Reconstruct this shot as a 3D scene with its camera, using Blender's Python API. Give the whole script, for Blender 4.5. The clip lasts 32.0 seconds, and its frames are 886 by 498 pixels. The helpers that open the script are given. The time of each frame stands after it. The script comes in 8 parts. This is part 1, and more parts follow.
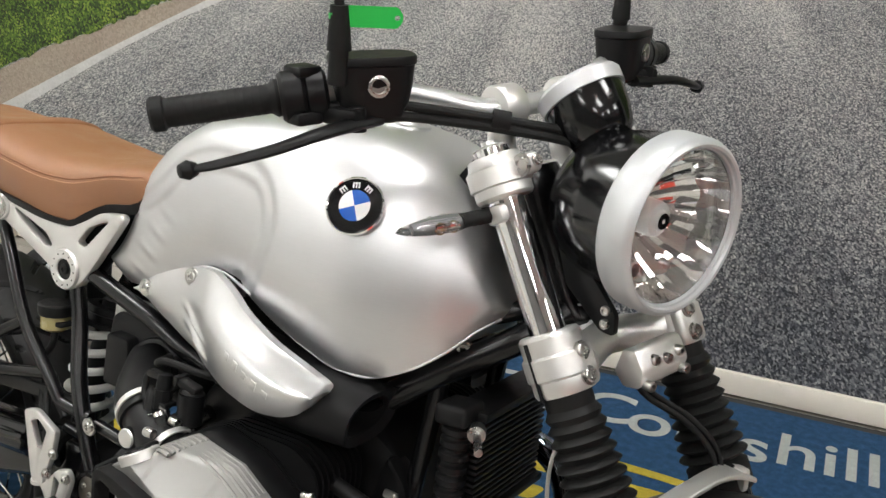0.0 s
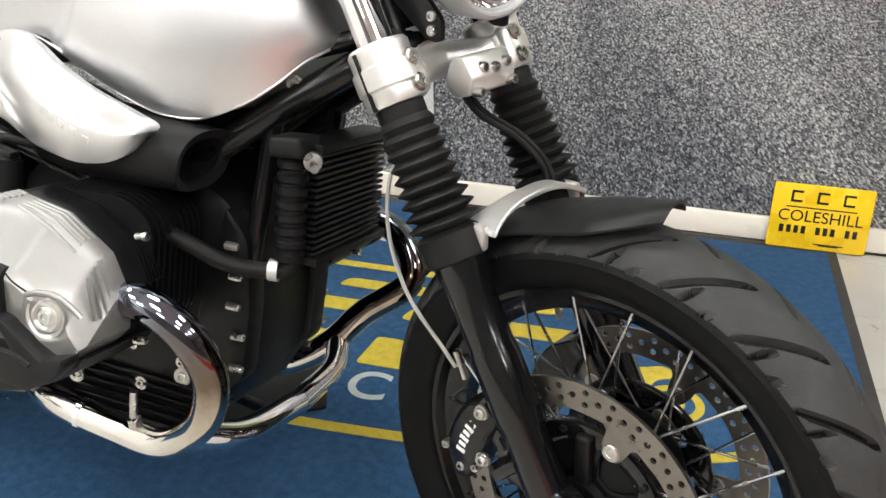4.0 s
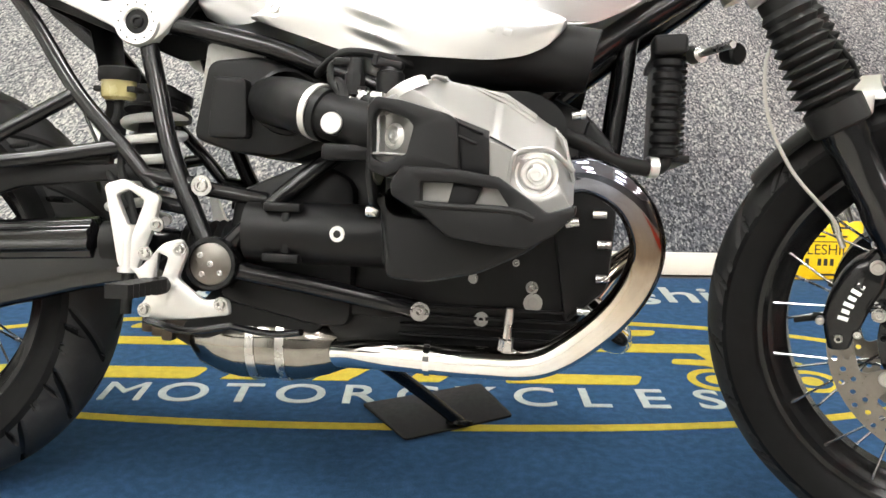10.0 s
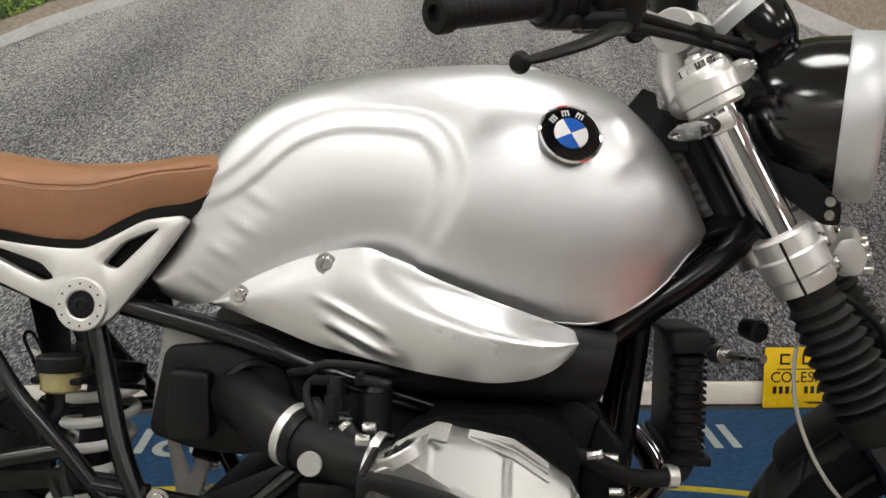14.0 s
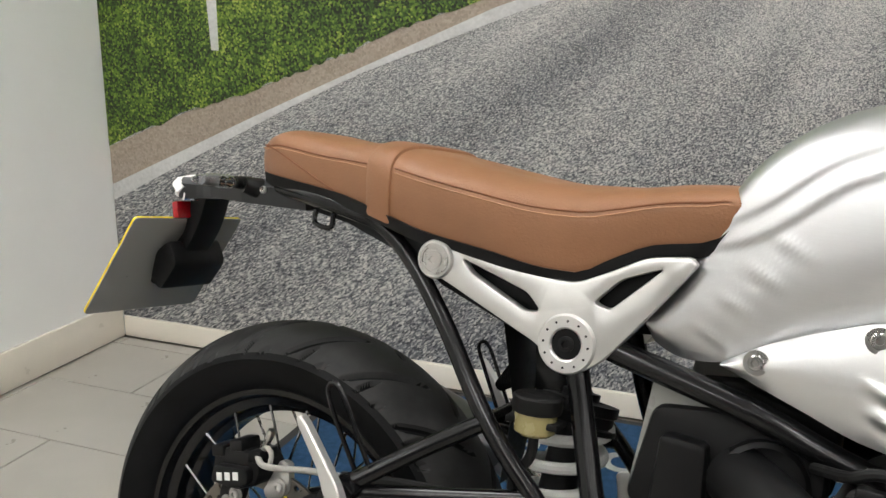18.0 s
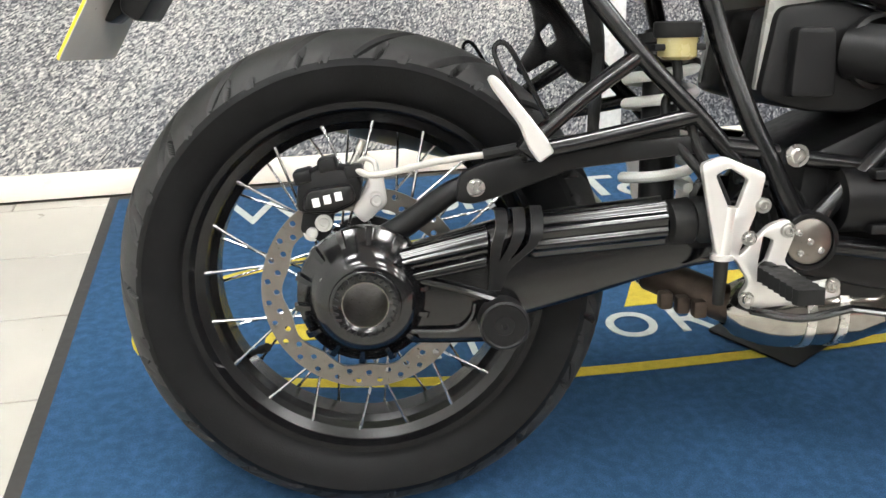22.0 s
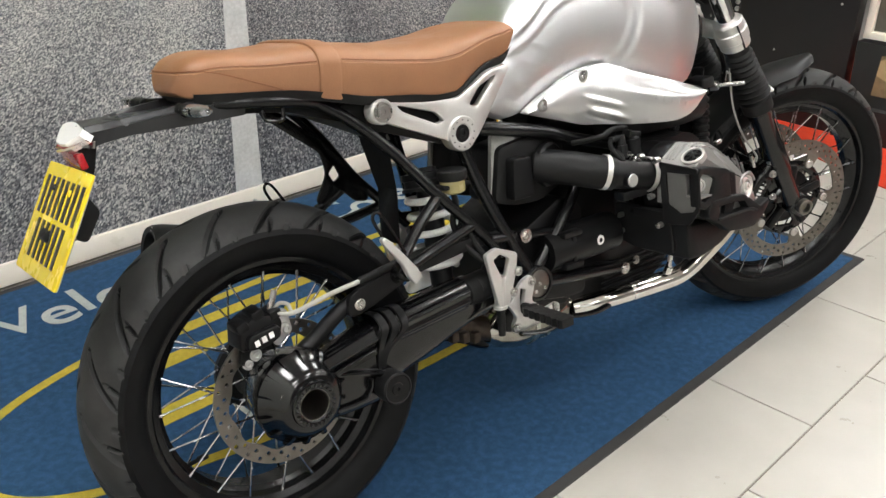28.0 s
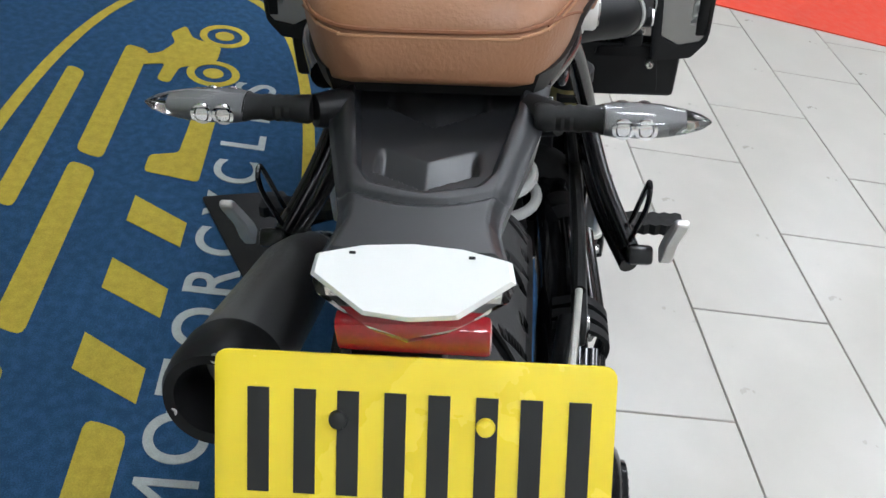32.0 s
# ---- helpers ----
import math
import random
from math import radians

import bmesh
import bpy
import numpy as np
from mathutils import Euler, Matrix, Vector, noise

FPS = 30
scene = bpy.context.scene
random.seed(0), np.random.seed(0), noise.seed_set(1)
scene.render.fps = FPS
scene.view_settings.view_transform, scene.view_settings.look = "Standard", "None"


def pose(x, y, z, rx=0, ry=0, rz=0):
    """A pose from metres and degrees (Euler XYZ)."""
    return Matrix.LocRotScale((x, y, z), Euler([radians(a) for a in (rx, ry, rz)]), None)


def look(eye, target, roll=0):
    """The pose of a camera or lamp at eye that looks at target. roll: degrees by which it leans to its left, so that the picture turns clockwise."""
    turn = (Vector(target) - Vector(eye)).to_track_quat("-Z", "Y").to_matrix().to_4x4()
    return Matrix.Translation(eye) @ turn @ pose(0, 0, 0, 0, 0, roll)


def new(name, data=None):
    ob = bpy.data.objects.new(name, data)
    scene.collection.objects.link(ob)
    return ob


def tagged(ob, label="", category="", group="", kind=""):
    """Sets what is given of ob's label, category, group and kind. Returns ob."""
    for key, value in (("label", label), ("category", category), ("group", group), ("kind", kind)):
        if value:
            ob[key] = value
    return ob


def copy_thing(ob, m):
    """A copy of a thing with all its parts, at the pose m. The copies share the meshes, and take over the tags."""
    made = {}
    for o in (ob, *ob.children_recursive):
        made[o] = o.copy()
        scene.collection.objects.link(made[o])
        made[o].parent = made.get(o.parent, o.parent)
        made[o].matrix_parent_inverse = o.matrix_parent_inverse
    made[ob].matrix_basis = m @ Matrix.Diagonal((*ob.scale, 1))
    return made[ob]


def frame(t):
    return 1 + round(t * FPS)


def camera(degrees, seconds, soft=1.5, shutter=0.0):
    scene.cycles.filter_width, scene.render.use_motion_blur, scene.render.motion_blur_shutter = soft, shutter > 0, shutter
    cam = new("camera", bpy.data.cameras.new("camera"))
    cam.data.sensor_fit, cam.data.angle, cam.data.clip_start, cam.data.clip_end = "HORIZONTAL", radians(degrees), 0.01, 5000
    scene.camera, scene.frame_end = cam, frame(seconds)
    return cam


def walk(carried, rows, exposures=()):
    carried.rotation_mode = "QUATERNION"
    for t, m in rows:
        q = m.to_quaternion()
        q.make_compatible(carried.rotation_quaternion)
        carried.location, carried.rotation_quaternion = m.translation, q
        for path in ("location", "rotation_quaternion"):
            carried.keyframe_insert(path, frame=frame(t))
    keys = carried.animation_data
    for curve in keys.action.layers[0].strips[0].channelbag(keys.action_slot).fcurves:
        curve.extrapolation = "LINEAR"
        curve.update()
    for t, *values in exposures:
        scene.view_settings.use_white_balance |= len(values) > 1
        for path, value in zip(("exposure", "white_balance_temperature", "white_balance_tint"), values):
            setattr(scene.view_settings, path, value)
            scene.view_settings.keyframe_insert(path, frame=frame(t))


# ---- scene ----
# ---- camera and its way ----
cam = camera(51.79, 32.0)
PATH = [
    (0, (1.4933, -1.0208, 1.2751), (0.7308, 0.6755, 0.5395), 1.10),
    (0.5, (1.5014, -1.0387, 1.2666), (0.7608, 0.6593, 0.5128), 1.02),
    (1, (1.5194, -1.0597, 1.2443), (0.8181, 0.6557, 0.4922), 1.78),
    (1.5, (1.5285, -1.0717, 1.2252), (0.8674, 0.6461, 0.4427), 2.43),
    (2, (1.5348, -1.0864, 1.1988), (0.9155, 0.6321, 0.3844), 2.62),
    (2.5, (1.5402, -1.0900, 1.1757), (0.9518, 0.6255, 0.3325), 2.18),
    (3, (1.5394, -1.0975, 1.1319), (0.9945, 0.6233, 0.2705), 2.39),
    (3.5, (1.5425, -1.0938, 1.1080), (1.0293, 0.6246, 0.2226), 1.55),
    (4, (1.5449, -1.0942, 1.0681), (1.1139, 0.6438, 0.1773), 1.24),
    (4.5, (1.4633, -1.0868, 1.0215), (1.2990, 0.6886, 0.1154), 1.47),
    (6.5, (1.1470, -1.3166, 0.8364), (1.5998, 0.4923, 0.1134), -0.63),
    (7, (1.0944, -1.3198, 0.7329), (1.6274, 0.4859, 0.0581), 0.06),
    (7.5, (1.0582, -1.3377, 0.6947), (1.6465, 0.4788, 0.0997), 0.25),
    (8, (1.0319, -1.3539, 0.6917), (1.6138, 0.4788, 0.1415), 0.79),
    (8.5, (0.9932, -1.3592, 0.6926), (1.4809, 0.5038, 0.1529), 1.00),
    (9, (0.9456, -1.3491, 0.7009), (1.2751, 0.5526, 0.1765), 0.96),
    (9.5, (0.8912, -1.3414, 0.7065), (1.0477, 0.5877, 0.2026), 1.16),
    (10, (0.8353, -1.3484, 0.7196), (0.8522, 0.5936, 0.2418), 1.03),
    (10.5, (0.8188, -1.3501, 0.7237), (0.7762, 0.5974, 0.2704), 0.93),
    (11, (0.8204, -1.3480, 0.7310), (0.7838, 0.6028, 0.2913), 1.01),
    (11.5, (0.8263, -1.3435, 0.7491), (0.8048, 0.6107, 0.3243), 1.29),
    (12, (0.8313, -1.3290, 0.8048), (0.8381, 0.6247, 0.3770), 1.52),
    (12.5, (0.8208, -1.3197, 0.9029), (0.8680, 0.6323, 0.4701), 2.24),
    (13, (0.7774, -1.3183, 1.0037), (0.8917, 0.6322, 0.5763), 2.98),
    (13.5, (0.7792, -1.2433, 1.0242), (0.9093, 0.7070, 0.6009), 1.46),
    (15.5, (0.8659, -0.9135, 1.0669), (0.8872, 0.9800, 0.4235), 1.44),
    (16, (0.8364, -0.9371, 1.0072), (0.7584, 1.0044, 0.5335), 2.49),
    (16.5, (0.7888, -0.9191, 1.0639), (0.5353, 0.9693, 0.4561), 0.93),
    (17, (0.7132, -0.9465, 1.0547), (0.3423, 0.9382, 0.4978), 1.13),
    (17.5, (0.6667, -0.9532, 1.0583), (0.1184, 0.8947, 0.5251), 0.72),
    (18, (0.6266, -0.9715, 1.0635), (-0.0583, 0.8342, 0.5433), 0.58),
    (18.5, (0.6185, -0.9827, 1.0458), (-0.1141, 0.7958, 0.4978), 1.01),
    (19, (0.6036, -0.9817, 0.9950), (-0.1126, 0.7696, 0.3470), 1.62),
    (19.5, (0.5336, -0.9624, 0.9425), (-0.0599, 0.7866, 0.1753), 1.96),
    (20, (0.3554, -0.9489, 0.9467), (0.0586, 0.8263, 0.0746), 2.64),
    (20.5, (0.2337, -0.9933, 0.9408), (0.1468, 0.8109, 0.0821), 2.67),
    (21, (0.1297, -1.0828, 0.9443), (0.2012, 0.7385, 0.1211), -0.32),
    (21.5, (0.0242, -1.0996, 0.9028), (0.2417, 0.7106, 0.0806), -0.21),
    (22, (-0.0815, -1.0755, 0.8507), (0.2788, 0.7112, 0.0275), -0.42),
    (22.5, (-0.1107, -1.0648, 0.7542), (0.2679, 0.7542, 0.0140), -1.04),
    (23, (-0.1232, -1.0687, 0.7407), (0.2829, 0.7592, 0.0379), -0.57),
    (23.5, (-0.1420, -1.0957, 0.7951), (0.3285, 0.7186, 0.0974), 0.46),
    (24, (-0.2004, -1.1389, 0.9715), (0.4452, 0.5950, 0.2121), 3.09),
    (24.5, (-0.3089, -1.2390, 1.0715), (0.5935, 0.4180, 0.4084), 3.39),
    (25, (-0.4418, -1.3118, 1.1217), (0.6574, 0.2258, 0.4678), 4.03),
    (25.5, (-0.5934, -1.2898, 1.1556), (0.6683, 0.0974, 0.4601), 2.95),
    (27.5, (-0.7708, -1.4168, 1.2669), (0.4492, -0.0687, 0.4336), 0.61),
    (28, (-0.7306, -1.1507, 1.2564), (0.5629, 0.0946, 0.3754), 1.42),
    (28.5, (-0.6202, -0.9111, 1.2458), (0.6735, 0.3011, 0.3200), 0.31),
    (29, (-0.5232, -0.6876, 1.2374), (0.7909, 0.4692, 0.2705), 0.22),
    (29.5, (-0.5072, -0.4437, 1.2168), (0.9582, 0.4444, 0.1855), 2.39),
    (30, (-0.5064, -0.2312, 1.2027), (1.0617, 0.3542, 0.1080), 3.98),
    (30.5, (-0.4860, -0.0944, 1.1766), (1.1128, 0.2290, 0.0194), 4.31),
    (31, (-0.5283, 0.0641, 1.1523), (1.0831, 0.0355, -0.0320), 7.38),
    (31.5, (-0.5536, 0.1683, 1.1245), (1.0241, -0.0441, -0.0862), 10.40),
    (32, (-0.5553, 0.2110, 1.1057), (1.0034, -0.1048, -0.1069), 13.98),
]
walk(cam, [(t, look(eye, target, roll)) for t, eye, target, roll in PATH],
     exposures=[(0.0, -0.36, 6600, 10), (1.0, -0.33, 6600, 10), (2.0, -0.32, 6650, 10), (3.0, 0.04, 6650, 10), (4.0, 0.3, 6612, 10), (5.5, 0.4, 6556, 10), (8.0, 0.44, 6500, 10), (9.0, 0.7, 6500, 10), (10.0, 0.7, 6750, 10), (11.0, 0.36, 6600, 10), (12.0, 0.02, 6700, 10), (13.0, -0.58, 6700, 10), (16.0, -0.74, 6700, 10), (17.0, -0.66, 6700, 10), (18.0, -0.5, 6600, 10), (19.0, -0.3, 6500, 10), (20.0, 0.5, 6517, 10), (21.0, 0.48, 6533, 10), (22.0, 0.76, 6550, 10), (23.0, 0.72, 6533, 10), (24.0, 0.64, 6517, 10), (25.0, -0.06, 6500, 10), (28.0, -0.1, 6600, 10), (29.0, -0.06, 6200, 10), (30.0, -0.05, 5900, 10), (31.0, -0.22, 5980, 10), (32.0, -0.32, 5900, 10)])

# ---- light ----
world = bpy.data.worlds.new("showroom_world")
scene.world = world
world.use_nodes = True
wn = world.node_tree
wn.nodes["Background"].inputs["Color"].default_value = (0.75, 0.85, 1.0, 1)
wn.nodes["Background"].inputs["Strength"].default_value = 0.25
CEIL = 2.75          # ceiling height
LAMP = 33.0          # emission of the ceiling panels


# ---- materials ----
def nodes_of(name):
    m = bpy.data.materials.new(name)
    m.use_nodes = True
    t = m.node_tree
    return m, t, t.nodes["Principled BSDF"]


def link(t, a, b):
    t.links.new(a, b)


def node(t, kind, **kw):
    n = t.nodes.new(kind)
    for k, v in kw.items():
        n.inputs[k].default_value = v
    return n


def ramp(t, fac, stops):
    n = t.nodes.new("ShaderNodeValToRGB")
    e = n.color_ramp.elements
    while len(e) < len(stops):
        e.new(0.5)
    for el, (p, c) in zip(e, stops):
        el.position = p
        el.color = (*c, 1)
    link(t, fac, n.inputs["Fac"])
    return n.outputs["Color"]


def surf(name, color, rough, metal=0.0, vary=0.15, scale=40.0, bump=0.0, bscale=None, stretch=None, coat=0.0, spec=0.5,
         dirt=0.0, rvary=0.1):
    """Plain surface with two scales of variation in colour, a varied gloss and fine relief."""
    m, t, b = nodes_of(name)
    co = t.nodes.new("ShaderNodeTexCoord")
    vec = co.outputs["Object"]
    if stretch:
        mp = t.nodes.new("ShaderNodeMapping")
        mp.inputs["Scale"].default_value = stretch
        link(t, vec, mp.inputs["Vector"])
        vec = mp.outputs["Vector"]
    n1 = node(t, "ShaderNodeTexNoise", Scale=scale, Detail=5.0, Roughness=0.6)
    link(t, vec, n1.inputs["Vector"])
    n2 = node(t, "ShaderNodeTexNoise", Scale=scale * 0.13, Detail=3.0)
    link(t, co.outputs["Object"], n2.inputs["Vector"])
    mul = t.nodes.new("ShaderNodeMath")
    mul.operation = "MULTIPLY_ADD"
    link(t, n1.outputs["Fac"], mul.inputs[0])
    mul.inputs[1].default_value = 0.6
    half = t.nodes.new("ShaderNodeMath")
    half.operation = "MULTIPLY"
    link(t, n2.outputs["Fac"], half.inputs[0])
    half.inputs[1].default_value = 0.4
    link(t, half.outputs[0], mul.inputs[2])
    lo = tuple(c * (1 - vary) for c in color)
    hi = tuple(min(1, c * (1 + vary)) for c in color)
    stops = [(0.3, lo), (0.7, hi)]
    if dirt:
        stops = [(0.25, tuple(c * (1 - dirt) for c in color)), (0.45, lo), (0.75, hi)]
    link(t, ramp(t, mul.outputs[0], stops), b.inputs["Base Color"])
    r = ramp(t, n1.outputs["Fac"], [(0.3, (max(0.02, rough - rvary),) * 3), (0.7, (min(1, rough + rvary),) * 3)])
    link(t, r, b.inputs["Roughness"])
    b.inputs["Metallic"].default_value = metal
    b.inputs["Coat Weight"].default_value = coat
    b.inputs["Coat Roughness"].default_value = 0.08
    b.inputs["Specular IOR Level"].default_value = spec
    if bump:
        nb = node(t, "ShaderNodeTexNoise", Scale=bscale or scale * 3, Detail=3.0)
        link(t, vec, nb.inputs["Vector"])
        bp = node(t, "ShaderNodeBump", Strength=bump, Distance=0.002)
        link(t, nb.outputs["Fac"], bp.inputs["Height"])
        link(t, bp.outputs["Normal"], b.inputs["Normal"])
    return m


def speckle(name, stops, scale, rough=0.6, big=1.6, bump=0.0):
    """Printed chippings: small cells of grey values with soft larger clouds."""
    m, t, b = nodes_of(name)
    co = t.nodes.new("ShaderNodeTexCoord")
    v = node(t, "ShaderNodeTexVoronoi", Scale=scale)
    n = node(t, "ShaderNodeTexNoise", Scale=scale * 0.5, Detail=6.0, Roughness=0.75)
    c = node(t, "ShaderNodeTexNoise", Scale=big, Detail=2.0)
    for x in (v, n, c):
        link(t, co.outputs["Object"], x.inputs["Vector"])
    bw = t.nodes.new("ShaderNodeRGBToBW")
    link(t, v.outputs["Color"], bw.inputs[0])
    a = t.nodes.new("ShaderNodeMath")
    a.operation = "MULTIPLY_ADD"
    link(t, bw.outputs[0], a.inputs[0])
    a.inputs[1].default_value = 0.45
    k = t.nodes.new("ShaderNodeMath")
    k.operation = "MULTIPLY_ADD"
    link(t, n.outputs["Fac"], k.inputs[0])
    k.inputs[1].default_value = 0.45
    s = t.nodes.new("ShaderNodeMath")
    s.operation = "MULTIPLY_ADD"
    link(t, c.outputs["Fac"], s.inputs[0])
    s.inputs[1].default_value = 0.35
    s.inputs[2].default_value = -0.12
    link(t, s.outputs[0], k.inputs[2])
    link(t, k.outputs[0], a.inputs[2])
    link(t, ramp(t, a.outputs[0], stops), b.inputs["Base Color"])
    b.inputs["Roughness"].default_value = rough
    if bump:
        bp = node(t, "ShaderNodeBump", Strength=bump, Distance=0.003)
        link(t, n.outputs["Fac"], bp.inputs["Height"])
        link(t, bp.outputs["Normal"], b.inputs["Normal"])
    return m


def road_print(name, stops, scale):
    """Printed road surface: chippings that shrink towards the vanishing point, with tracks running to it."""
    m, t, b = nodes_of(name)
    co = t.nodes.new("ShaderNodeTexCoord")
    sp = t.nodes.new("ShaderNodeSeparateXYZ")
    link(t, co.outputs["Object"], sp.inputs[0])

    def calc(op, a, c):
        n = t.nodes.new("ShaderNodeMath")
        n.operation = op
        for i, x in enumerate((a, c)):
            if isinstance(x, (int, float)):
                n.inputs[i].default_value = x
            else:
                link(t, x, n.inputs[i])
        return n.outputs[0]
    d = calc("MAXIMUM", calc("SUBTRACT", 1.66, sp.outputs["Z"]), 0.15)
    u = calc("DIVIDE", calc("SUBTRACT", sp.outputs["X"], 0.98), d)
    v = calc("DIVIDE", 1.25, d)
    cv = t.nodes.new("ShaderNodeCombineXYZ")
    link(t, u, cv.inputs[0])
    link(t, v, cv.inputs[1])
    cs = t.nodes.new("ShaderNodeCombineXYZ")
    link(t, calc("MULTIPLY", u, 2.3), cs.inputs[0])
    link(t, calc("MULTIPLY", v, 0.35), cs.inputs[1])
    vo = node(t, "ShaderNodeTexVoronoi", Scale=scale)
    n1 = node(t, "ShaderNodeTexNoise", Scale=scale * 0.45, Detail=5.0, Roughness=0.75)
    link(t, cv.outputs[0], vo.inputs["Vector"])
    link(t, cv.outputs[0], n1.inputs["Vector"])
    n2 = node(t, "ShaderNodeTexNoise", Scale=1.0, Detail=3.0)
    link(t, cs.outputs[0], n2.inputs["Vector"])
    bw = t.nodes.new("ShaderNodeRGBToBW")
    link(t, vo.outputs["Color"], bw.inputs[0])
    total = calc("ADD", calc("MULTIPLY", bw.outputs[0], 0.62), calc("ADD", calc("MULTIPLY", n1.outputs["Fac"], 0.62), calc("SUBTRACT", calc("MULTIPLY", n2.outputs["Fac"], 0.55), 0.40)))
    # overall tone gets lighter towards the top and darker along x
    far = calc("MULTIPLY", calc("SUBTRACT", calc("MINIMUM", v, 2.2), 1.3), 0.10)
    side = calc("MULTIPLY", calc("SUBTRACT", sp.outputs["X"], 0.4), -0.022)
    total = calc("ADD", total, calc("ADD", far, side))
    link(t, ramp(t, total, stops), b.inputs["Base Color"])
    b.inputs["Roughness"].default_value = 0.42
    return m


def glow(name, color, strength):
    m, t, b = nodes_of(name)
    b.inputs["Base Color"].default_value = (*color, 1)
    b.inputs["Emission Color"].default_value = (*color, 1)
    b.inputs["Emission Strength"].default_value = strength
    return m


def clear(name, color=(1, 1, 1), rough=0.02):
    m, t, b = nodes_of(name)
    b.inputs["Base Color"].default_value = (*color, 1)
    b.inputs["Transmission Weight"].default_value = 1.0
    b.inputs["Roughness"].default_value = rough
    b.inputs["IOR"].default_value = 1.45
    return m


